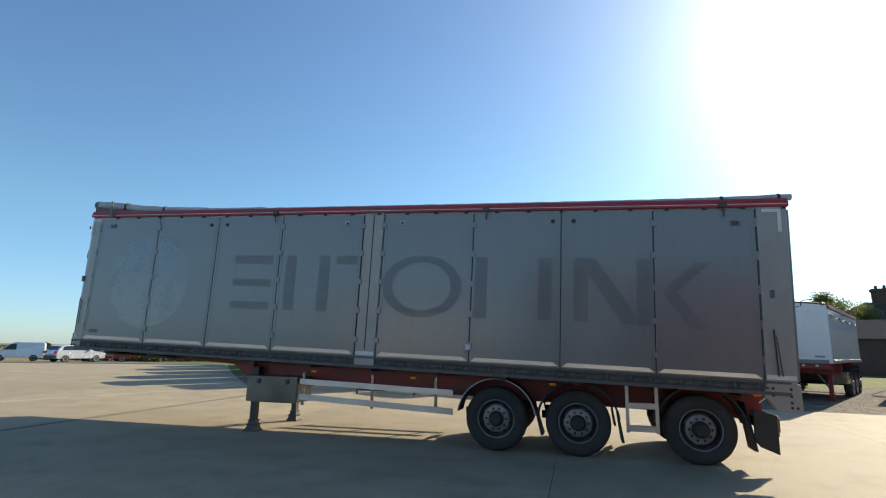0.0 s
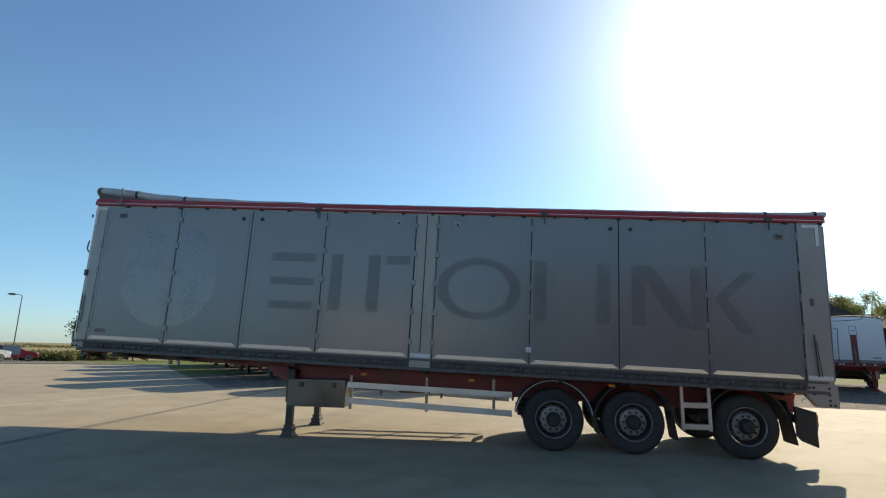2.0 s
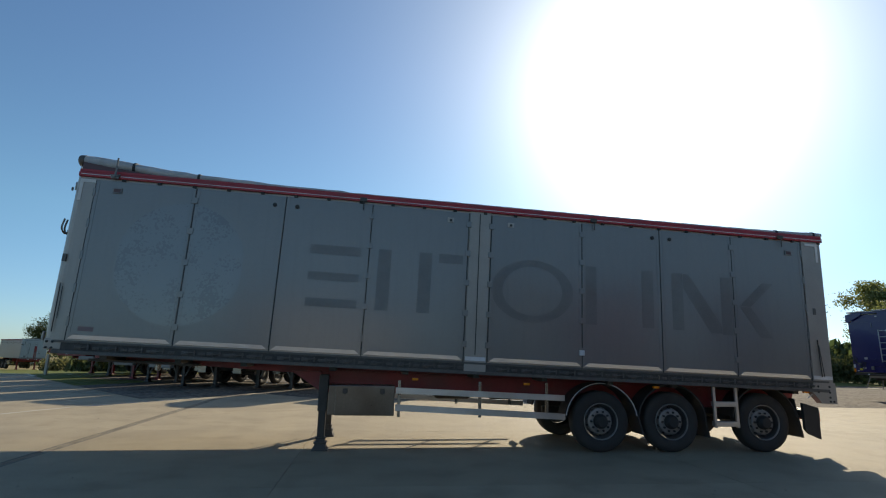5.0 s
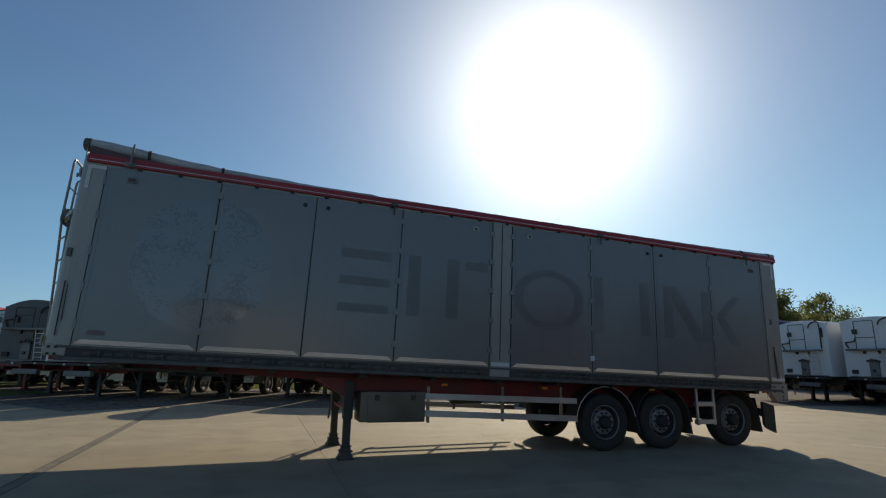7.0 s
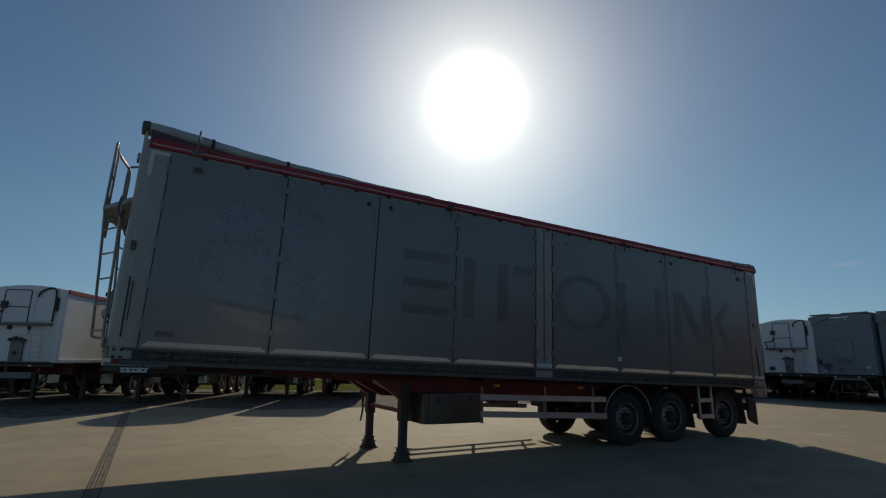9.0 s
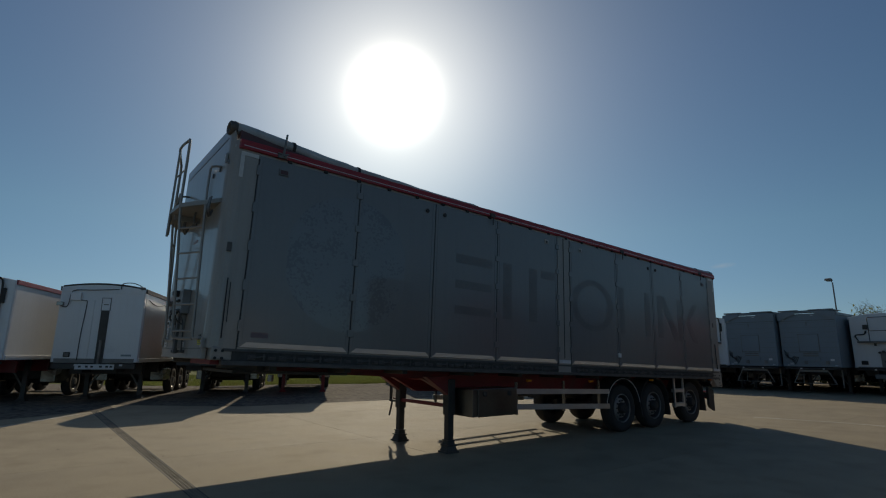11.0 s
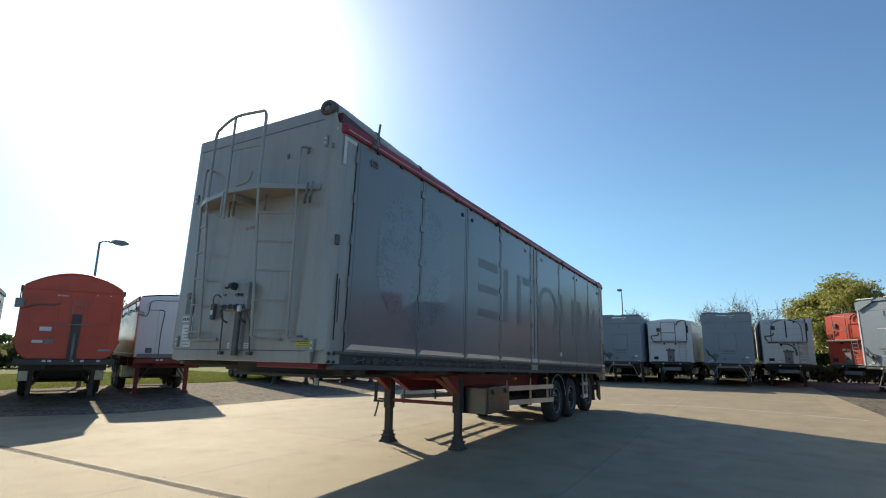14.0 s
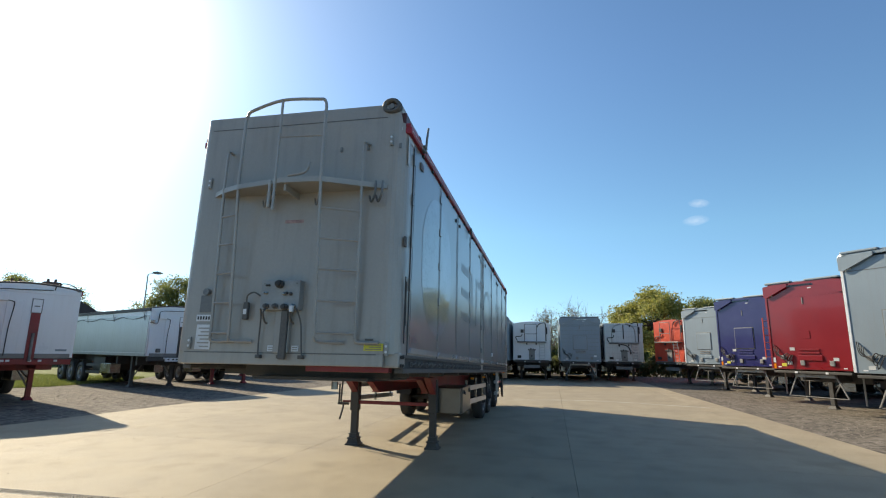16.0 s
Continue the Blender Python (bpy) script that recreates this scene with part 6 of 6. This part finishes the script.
LEAF_DARK = leaf_mat("dark_green_leaves", (0.045, 0.072, 0.024), (0.11, 0.14, 0.045))
LEAF_OLIVE = leaf_mat("olive_leaves", (0.14, 0.17, 0.05), (0.27, 0.27, 0.09))
LEAF_YELLOW = leaf_mat("yellowing_leaves", (0.22, 0.235, 0.055), (0.44, 0.41, 0.12))
LEAF_HEDGE = leaf_mat("hedge_leaves", (0.06, 0.085, 0.028), (0.15, 0.15, 0.06))
WEEDS = leaf_mat("dry_tall_weeds", (0.10, 0.11, 0.035), (0.21, 0.19, 0.08))


TWIG = surface('pale_bare_twigs', (0.2, 0.165, 0.13), 0.9, 0, 0.2, 3, 25, 0.3)


def leaf_mesh(name, centres, size, material, parent, rng, label="", up=0.0):
    """Many small leaf quads, joined."""
    c = np.array(centres)
    n = len(c)
    a = rng.normal(size=(n, 3))
    a[:, 2] += up * 3
    a /= np.linalg.norm(a, axis=1)[:, None]
    b = np.cross(a, rng.normal(size=(n, 3)))
    b /= np.linalg.norm(b, axis=1)[:, None]
    s = size * rng.uniform(0.5, 1.3, size=(n, 1))
    v = np.stack([c - a * s, c + b * s * 0.5, c + a * s, c - b * s * 0.5], axis=1).reshape(-1, 3)
    me = bpy.data.meshes.new(name)
    me.from_pydata(v.tolist(), [], np.arange(4 * n).reshape(-1, 4).tolist())
    me.materials.append(material)
    ob = new(name, me)
    ob.parent = parent
    return tagged(ob, label) if label else ob


def tree(x, y, height, width, leaf, label, seed, bare=0.0, leaves=6000, size=0.16):
    rng = np.random.default_rng(seed)
    t = empty("tree", pose(x, y, land(x, y)), label, "tree", "trees")
    bm = bmesh.new()
    trunk = [(0.15 * math.sin(k) * k / 4, 0.12 * math.cos(k * 1.3) * k / 4, height * 0.55 * k / 5) for k in range(6)]
    for a, b, ra, rb in zip(trunk, trunk[1:], (1, .85, .72, .6, .45), (.85, .72, .6, .45, .3)):
        rod(bm, a, b, height * 0.022 * ra, 8, height * 0.022 * rb)
    part("trunk", bm, BARK, t)
    # clumps fill a lumpy dome; a limb reaches every clump
    nc = 44
    clumps = []
    while len(clumps) < nc:
        p = rng.uniform(-1, 1, 3)
        r = np.linalg.norm(p)
        if 0.45 < r < 1.0 and p[2] > -0.75:
            lump = 0.86 + 0.14 * math.sin(3 * math.atan2(p[1], p[0]) + seed) 
            clumps.append(Vector((p[0] * width * 0.47 * lump, p[1] * width * 0.47 * lump, height * 0.57 + p[2] * height * 0.38)))
    bm = bmesh.new()
    for q in clumps:
        p = Vector(trunk[int(rng.integers(2, 6))])
        mid = p.lerp(q, 0.5) + Vector(rng.normal(size=3) * 0.12) * width / 8
        rod(bm, p, mid, height * 0.008, 5, height * 0.005)
        rod(bm, mid, q, height * 0.005, 5, height * 0.002)
        for _ in range(9 if bare > 0.5 else 4):
            r = mid.lerp(q, rng.uniform(0, 1.1))
            s = r + Vector(rng.normal(size=3)) * width * 0.07 + Vector((0, 0, width * 0.05))
            rod(bm, r, s, height * 0.0022, 4, height * 0.001)
            if bare > 0.5:
                for _ in range(4):
                    e = s + Vector(rng.normal(size=3)) * width * 0.04 + Vector((0, 0, width * 0.04))
                    rod(bm, r.lerp(s, rng.uniform(0.3, 1)), e, height * 0.0012, 3, height * 0.0006)
    part("branchwork", bm, TWIG if bare > 0.5 else BARK, t)
    n = int(leaves * (1 - bare))
    if n:
        cl = np.array([list(p) for p in clumps])
        sig = rng.uniform(0.045, 0.075, nc) * width
        which = rng.integers(0, nc, n)
        pick = cl[which] + np.clip(rng.normal(size=(n, 3)), -2.1, 2.1) * sig[which][:, None] * np.array([1, 1, 0.75])
        pick[:, 2] = np.clip(pick[:, 2], height * 0.12, None)
        leaf_mesh("crown", pick, size, leaf, t, rng)
    return t


TREES = [(-73.0, 92.8, 11.7, 15.0, LEAF_DARK, "broad dark green oak tree beyond the grass", 0), (-57.0, 98.0, 10.0, 10.0, LEAF_DARK, "dark green tree behind the oak", 0),
         (42.5, -2.2, 8.9, 9.0, LEAF_YELLOW, "round tree with yellowing autumn leaves", 0), (46, -8, 7.8, 8.0, LEAF_OLIVE, "olive green tree behind the parked trailers", 0),
         (52, 4.5, 9.0, 8.0, LEAF_OLIVE, "nearly bare tree with thin branches", 0.98), (56, 8.5, 8.0, 7.0, LEAF_OLIVE, "nearly bare tree with thin branches", 0.98), (50, 16, 7.0, 6.0, LEAF_OLIVE, "nearly bare tree with thin branches", 0.98),
         (40, 37, 9.0, 8.5, LEAF_OLIVE, "olive green tree with a thinning crown", 0.25), (43, 43, 10.0, 9.0, LEAF_OLIVE, "olive green tree behind the parked trailers", 0.1), (39, 52, 11.0, 9.5, LEAF_OLIVE, "olive green tree beside the house", 0.1),
         (46, 38, 9.4, 7.0, LEAF_OLIVE, "olive green tree behind the parked trailers", 0.4),
         (46, 87, 12.4, 12, LEAF_OLIVE, "olive green tree behind the house", 0), (51.5, 83, 11.6, 10, LEAF_OLIVE, "olive green tree behind the house", 0.1), (30, 72, 9.0, 9.0, LEAF_OLIVE, "olive green tree behind the house", 0), (20, 76, 9.0, 9.0, LEAF_OLIVE, "olive green tree beyond the verge", 0)]
for k, (x, y, h, w, lf, lab, bare) in enumerate(TREES):
    tree(x, y, h, w, lf, lab, 10 + k, bare, 60000 if k == 0 else 42000 if lf == LEAF_YELLOW else 24000, 0.24 if k == 0 else 0.13)


def hedge(name, x0, y0, x1, y1, h, w, leaf, label, seed, n, size=0.14):
    rng = np.random.default_rng(seed)
    k = rng.uniform(0, 1, n)
    hh = h * (0.75 + 0.25 * np.sin(k * 37) * np.sin(k * 91 + 1))
    nx, ny = -(y1 - y0), (x1 - x0)
    ln = math.hypot(nx, ny)
    off = rng.normal(size=n) * w * 0.3
    c = np.stack([x0 + (x1 - x0) * k + nx / ln * off, y0 + (y1 - y0) * k + ny / ln * off, rng.uniform(0.02, 1, n) ** 0.8 * hh], axis=1)
    c[:, 2] += [land(px, py) for px, py in c[:, :2]]
    ob = leaf_mesh(name, c, size, leaf, None, rng, up=0.5)
    return tagged(ob, label, "hedge", kind="stuff")


hedge("hedge", 30, -14, 36, 24, 2.0, 1.6, LEAF_HEDGE, "dark scrubby hedge behind the parked trailers", 50, 16000, 0.2)
hedge("hedge", 36, 24, 39, 48, 2.6, 2.0, LEAF_HEDGE, "dark scrubby hedge behind the parked trailers", 56, 12000, 0.2)
hedge("tall_weeds", -51.5, 51.5, -48.2, 54.2, 1.25, 1.8, WEEDS, "tall dry grass and weeds beside the far trailers", 51, 2600, 0.13)
hedge("tall_weeds", -38, 60, -22, 64, 1.4, 3.0, WEEDS, "tall dry grass and weeds beyond the verge", 54, 9000, 0.16)
hedge("tall_weeds", -80, 64, -58, 74, 1.3, 3.0, WEEDS, "tall dry grass and weeds below the oak", 55, 9000, 0.18)
hedge("verge_bushes", -30, 50, -8, 54, 1.7, 2.5, LEAF_HEDGE, "low green bushes beyond the verge", 52, 7000, 0.25)
hedge("back_hedge", -8, 56, 60, 62, 2.4, 2.5, LEAF_HEDGE, "long dark hedge along the road behind the verge", 53, 14000, 0.3)
for k, (x0, y0, x1, y1, h) in enumerate(((-420, 120, -60, 420, 2.0), (-500, 60, -300, 200, 2.2), (-150, 95, -40, 150, 0.9), (80, -150, 140, 40, 6), (90, 60, 120, 200, 7), (-30, 300, 200, 260, 9))):
    hedge("far_hedgerow", x0, y0, x1, y1, h, 5, LEAF_DARK, "distant dark hedgerow on the flat horizon", 60 + k, 9000, 0.45 if h < 3 else 1.0)
for k, (x, y, h) in enumerate(((-240, 190, 3.0), (-330, 260, 3.5), (-262, 160, 3.2), (-130, 190, 3), (-330, 300, 3.0), (-95, 260, 4))):
    tree(x, y, h, h * 1.1, LEAF_DARK, "distant dark field tree", 80 + k, 0, 2500, 0.5)


# ---- two small clouds, far off ----
CLOUD, _n, _l, _b = principled("glowing_thin_cloud")
# emission stands in for sunlight scattered by the cloud
_em, _tp, _m2 = _n.new("ShaderNodeEmission"), _n.new("ShaderNodeBsdfTransparent"), _n.new("ShaderNodeMixShader")
_em.inputs["Color"].default_value, _em.inputs["Strength"].default_value = (0.95, 0.95, 1.0, 1), 0.95
_tc, _mp, _gr, _nz, _ml, _mr = (_n.new("ShaderNode" + k) for k in ("TexCoord", "Mapping", "TexGradient", "TexNoise", "Math", "MapRange"))
_mp.inputs["Location"].default_value, _mp.inputs["Scale"].default_value = (0, -1, -1), (0, 2, 2)
_gr.gradient_type = "SPHERICAL"
_nz.inputs["Scale"].default_value, _nz.inputs["Detail"].default_value = 4.5, 5
_ml.operation = "MULTIPLY"
_mr.inputs["From Min"].default_value, _mr.inputs["From Max"].default_value, _mr.inputs["To Max"].default_value = 0.05, 0.5, 0.11
_l.new(_tc.outputs["Generated"], _mp.inputs[0])
_l.new(_mp.outputs[0], _gr.inputs[0])
_l.new(_tc.outputs["Generated"], _nz.inputs["Vector"])
_l.new(_gr.outputs["Fac"], _ml.inputs[0])
_l.new(_nz.outputs["Fac"], _ml.inputs[1])
_l.new(_ml.outputs[0], _mr.inputs["Value"])
_l.new(_mr.outputs[0], _m2.inputs[0])
_l.new(_tp.outputs[0], _m2.inputs[1])
_l.new(_em.outputs[0], _m2.inputs[2])
_l.new(_m2.outputs[0], _n["Material Output"].inputs["Surface"])
for x, y, z, w, h, tilt in ((1500, -408, 428, 34, 14, 10), (1500, -396, 378, 44, 15, -14), (1500, 640, 262, 44, 9, 0)):
    bm = bmesh.new()
    bmesh.ops.create_icosphere(bm, subdivisions=4, radius=1.0, matrix=Matrix.Translation((x, y, z)) @ Matrix.Rotation(radians(tilt), 4, "X") @ Matrix.Diagonal((8, w, h, 1)))
    tagged(part("cloud", bm, CLOUD, None, smooth=True), "small thin white cloud low in the blue sky", "cloud", kind="stuff")


# ---- lamp posts ----
def street_lamp(x, y, h, ang):
    t = empty("street_lamp", pose(x, y, land(x, y), 0, 0, ang), "slim grey steel street lamp with a flat head", "street lamp", "street lamps")
    bm = bmesh.new()
    rod(bm, (0, 0, 0), (0, 0, 1.3), 0.085, 10)
    rod(bm, (0, 0, 1.3), (0, 0, h), 0.06, 10, 0.045)
    part("post", bm, SILL, t)
    bm = bmesh.new()
    pipe(bm, curve_points([(0, 0, h - 0.05), (0.15, 0, h + 0.06), (0.55, 0, h + 0.12)], 4), 0.03, 8)
    part("arm", bm, SILL, t)
    bm = bmesh.new()
    prism(bm, [(0.45, h + 0.08), (0.6, h + 0.22), (1.0, h + 0.24), (1.25, h + 0.14), (1.2, h + 0.07)], -0.16, 0.16)
    part("lamp_head", bm, SILL, t)
    bm = bmesh.new()
    prism(bm, [(0.65, h + 0.07), (0.75, h + 0.02), (1.05, h + 0.02), (1.15, h + 0.07)], -0.11, 0.11)
    part("lens", bm, LTGREY, t)
    return t


street_lamp(34.8, 14.85, 7.3, 180)
street_lamp(-1.9, 31.0, 6.45, 0)
street_lamp(20.45, 40.35, 7.6, 272)
street_lamp(-49.75, 47.95, 6.5, 200)

bollard = thing("bollard", boxed(-23.35, -23.21, 34.2, 34.34, -0.02, 1.15, 0.02), KERB, "short pale post standing in the grass", "post")

# ---- house behind the trailers ----
house = empty("house", pose(38.95, 70.5, 0, 0, 0, -29) @ Matrix.Scale(1.05, 4), "old brick house with a dark tiled roof and tall chimneys", "house")
part("wall", boxed(-9, 4, -4, 4, 0, 5.1), BRICK, house)
part("wing_wall", boxed(4, 8, -3.2, 3.2, 0, 4.7), BRICK, house)
part("gable_wall", boxed(-2.2, 3.6, -6.0, -4.0, 0, 5.0), BRICK, house)


def hipped_roof(bm, x0, x1, y0, y1, low, ra, rb, top):
    """A roof over a rectangle, its ridge from ra to rb along x."""
    e = [bm.verts.new(p) for p in ((x0, y0, low), (x1, y0, low), (x1, y1, low), (x0, y1, low))]
    r = [bm.verts.new((ra, (y0 + y1) / 2, top)), bm.verts.new((rb, (y0 + y1) / 2, top))]
    for f in ((e[0], e[1], r[1], r[0]), (e[2], e[3], r[0], r[1]), (e[1], e[2], r[1]), (e[3], e[0], r[0]), (e[3], e[2], e[1], e[0])):
        bm.faces.new(f)
    return bm


roof = part("roof", hipped_roof(bmesh.new(), -9.5, 4.4, -4.5, 4.5, 5.0, -5.5, 0.8, 7.5), TILE, house)
part("wing_roof", hipped_roof(bmesh.new(), 3.0, 8.5, -3.6, 3.6, 4.6, 3.2, 8.3, 6.2), TILE, house)
bm = bmesh.new()
g0 = [bm.verts.new(p) for p in ((-2.9, -6.5, 4.95), (4.3, -6.5, 4.95), (0.7, -5.6, 7.25))]
g1 = [bm.verts.new(p) for p in ((-2.9, 0, 4.95), (4.3, 0, 4.95), (0.7, 0, 7.25))]
for f in (g0, (g0[0], g1[0], g1[2], g0[2]), (g0[1], g0[2], g1[2], g1[1])):
    bm.faces.new(f)
part("gable_roof", bm, TILE, house)
for x, top in ((-4.0, 9.0), (-0.6, 9.35)):
    ch = part("chimney", boxed(x - 0.85, x + 0.85, -0.5, 0.5, 6.4, top, 0.03), BRICK, roof)
    part("chimney_cap", boxed(x - 0.98, x + 0.98, -0.63, 0.63, top - 0.35, top - 0.12, 0.04), BRICK, roof)
    for dx in (-0.4, 0.35):
        bm = bmesh.new()
        rod(bm, (x + dx, 0, top - 0.05), (x + dx, 0, top + 0.38), 0.17, 10, 0.13)
        part("chimney_pot", bm, BRICK, roof)
for x in (-7, -4, -1, 2.6, 6.2):
    y = -6.05 if -2 < x < 3.5 else -4.05 if x < 4 else -3.25
    for z in (1.0, 3.2):
        wdw = part("window", boxed(x - 0.5, x + 0.5, y, y + 0.1, z, z + 1.3), WHITE, house)
        part("pane", boxed(x - 0.42, x + 0.42, y - 0.01, y, z + 0.08, z + 1.22), GLASS, wdw)
barn = empty("barn", pose(24, 58, 0, 0, 0, -25), "long low dark-roofed outbuilding", "building")
part("wall", boxed(-7, 8, -3, 3, 0, 3.2), BRICK, barn)
bm = bmesh.new()
eaves = [bm.verts.new(p) for p in ((-7.4, -3.4, 3.1), (8.4, -3.4, 3.1), (8.4, 3.4, 3.1), (-7.4, 3.4, 3.1))]
ridge = [bm.verts.new(p) for p in ((-4.6, 0, 4.9), (5.6, 0, 4.9))]
for f in ((eaves[0], eaves[1], ridge[1], ridge[0]), (eaves[2], eaves[3], ridge[0], ridge[1]), (eaves[1], eaves[2], ridge[1]), (eaves[3], eaves[0], ridge[0]), tuple(reversed(eaves))):
    bm.faces.new(f)
bmesh.ops.recalc_face_normals(bm, faces=bm.faces)
part("roof", bm, TILE, barn)


# ---- cars beyond the kerb ----
def car(x, y, ang, paint, label, van=False, scale=1.0):
    """A small car or van; it faces +x before turning."""
    t = empty("van" if van else "car", pose(x, y, land(x, y), 0, 0, ang), label, "van" if van else "car", "parked cars")
    if van:
        prof = [(-2.15, 0.35), (-2.2, 0.9), (-2.15, 1.75), (-2.0, 1.85), (0.2, 1.85), (0.6, 1.7), (1.25, 1.1), (2.05, 0.95), (2.2, 0.7), (2.2, 0.35)]
        glass = [(0.25, 1.7), (0.62, 1.6), (1.12, 1.12), (0.1, 1.12), (0.1, 1.7)]
    else:
        prof = [(-2.05, 0.35), (-2.15, 0.75), (-2.05, 1.05), (-1.75, 1.42), (-1.2, 1.52), (-0.1, 1.52), (0.45, 1.35), (1.05, 1.02), (1.9, 0.88), (2.15, 0.65), (2.15, 0.35)]
        glass = [(-1.65, 1.08), (-1.5, 1.38), (-1.1, 1.44), (-0.15, 1.44), (0.35, 1.3), (0.82, 1.05)]
    bm = bmesh.new()
    secs = []
    for w, s, dz in ((-0.88, 0.97, -0.02), (-0.80, 1.0, 0.0), (0.80, 1.0, 0.0), (0.88, 0.97, -0.02)):
        ring = []
        for px, pz in prof:
            yy = w * (1 - 0.18 * max(0, pz - 0.95))
            ring.append(bm.verts.new((px * s, yy, pz + (dz if pz > 0.5 else 0))))
        secs.append(ring)
    for a, b in zip(secs, secs[1:]):
        for k in range(len(a)):
            bm.faces.new((a[k - 1], a[k], b[k], b[k - 1]))
    bm.faces.new(secs[0])
    bm.faces.new(list(reversed(secs[-1])))
    bmesh.ops.recalc_face_normals(bm, faces=bm.faces)
    part("body", bm, paint, t)
    for sy in (-1, 1):
        bm = bmesh.new()
        vs = [bm.verts.new((px, sy * (0.888 * (1 - 0.18 * max(0, pz - 0.95)) + 0.004), pz)) for px, pz in glass]
        bm.faces.new(vs)
        part("side_window", bm, GLASS, t)
        for wx in (-1.32, 1.32):
            bm = bmesh.new()
            lathe(bm, [(0.0, -0.1), (0.31, -0.1), (0.32, -0.08), (0.32, 0.08), (0.30, 0.1), (0.21, 0.1)], 20, pose(wx, sy * 0.80, 0.32, -90 * sy, 0, 0))
            w = part("wheel", bm, TYRE, t)
            bm = bmesh.new()
            lathe(bm, [(0.21, 0.09), (0.20, 0.105), (0.05, 0.09), (0.0, 0.1)], 16, pose(wx, sy * 0.80, 0.32, -90 * sy, 0, 0))
            part("rim", bm, RIM, w)
        part("mirror", boxed(0.55, 0.7, *sorted((sy * 0.88, sy * 1.02)), 1.02, 1.14, 0.02), paint, t)
        part("tail_lamp", boxed(-2.17, -1.98, *sorted((sy * 0.62, sy * 0.86)), 0.8, 1.0, 0.02), REDLENS, t)
        part("head_lamp", boxed(1.98, 2.14, *sorted((sy * 0.55, sy * 0.82)), 0.68, 0.82, 0.02), WHITE, t)
    bm = bmesh.new()
    zz = ((0.66, 1.64), (1.22, 1.13)) if van else ((0.5, 1.32), (1.0, 1.06))
    vs = [bm.verts.new(p) for p in ((zz[0][0] + 0.02, -0.68, zz[0][1] + 0.02), (zz[0][0] + 0.02, 0.68, zz[0][1] + 0.02), (zz[1][0] + 0.02, 0.76, zz[1][1] + 0.02), (zz[1][0] + 0.02, -0.76, zz[1][1] + 0.02))]
    bm.faces.new(vs)
    part("windscreen", bm, GLASS, t)
    bm = bmesh.new()
    vs = [bm.verts.new(p) for p in ((-2.04, -0.7, 1.1), (-2.04, 0.7, 1.1), (-1.80, 0.66, 1.40), (-1.80, -0.66, 1.40))]
    if not van:
        bm.faces.new(vs)
        part("rear_window", bm, GLASS, t)
    else:
        bm.free()
    part("bumper", boxed(-2.2, -2.05, -0.8, 0.8, 0.38, 0.6, 0.03), BLACK if van else DARK, t)
    return t


CARSILVER = surface("silver_car_paint", (0.62, 0.63, 0.64), 0.25, 0.3, 0.04, 1, 30, 0.0, coat=0.6)
car(-53.3, 40.7, 229, CARSILVER, "silver panel van parked beyond the kerb", True)
car(-43.4, 38.5, 80, CARSILVER, "pale silver hatchback parked beyond the kerb")
car(-47.4, 45.25, 60, BRIGHTRED, "small bright red car parked beyond the kerb")
board = empty("notice_board", pose(-44.95, 43.1, land(-44.95, 43.1), 0, 0, 45), "grey-blue notice board on two posts beside the parked cars", "sign")
part("panel", boxed(-0.64, 0.64, -0.03, 0.03, 0.62, 1.42, 0.01), LTGREY, board)
for x in (-0.55, 0.55):
    part("post", boxed(x - 0.035, x + 0.035, 0.03, 0.10, 0, 1.46), SILL, board)
kerb = empty("kerb", pose(0, 0, 0), "pale concrete kerb along the edge of the yard", "kerb")
kerb["kind"] = "structure"
KP = [(-60, 13.1), (-34.5, 29.4), (-29.8, 32.3), (-24, 33.8), (-23.1, 32.7), (-22.3, 31.7)]
for (xa, ya), (xb, yb) in zip(KP, KP[1:]):
    ln = math.hypot(xb - xa, yb - ya)
    n = int(ln / 1.0)
    for k in range(n):
        f = (k + 0.5) / n
        part("kerb_stone", boxed(-ln / n / 2 + 0.005, ln / n / 2 - 0.005, -0.075, 0.075, -0.05, 0.06, 0.015, m=pose(xa + (xb - xa) * f, ya + (yb - ya) * f, 0, 0, 0, math.degrees(math.atan2(yb - ya, xb - xa)))), KERB, kerb)
thing("car_park", drape(sheet([(-60.1, 13.1), (-34.55, 29.4), (-29.8, 32.3), (-36, 46), (-52, 52), (-78, 34)], -0.004)), GRAVEL, "grey surfaced parking strip beyond the kerb", "car park", kind="structure")
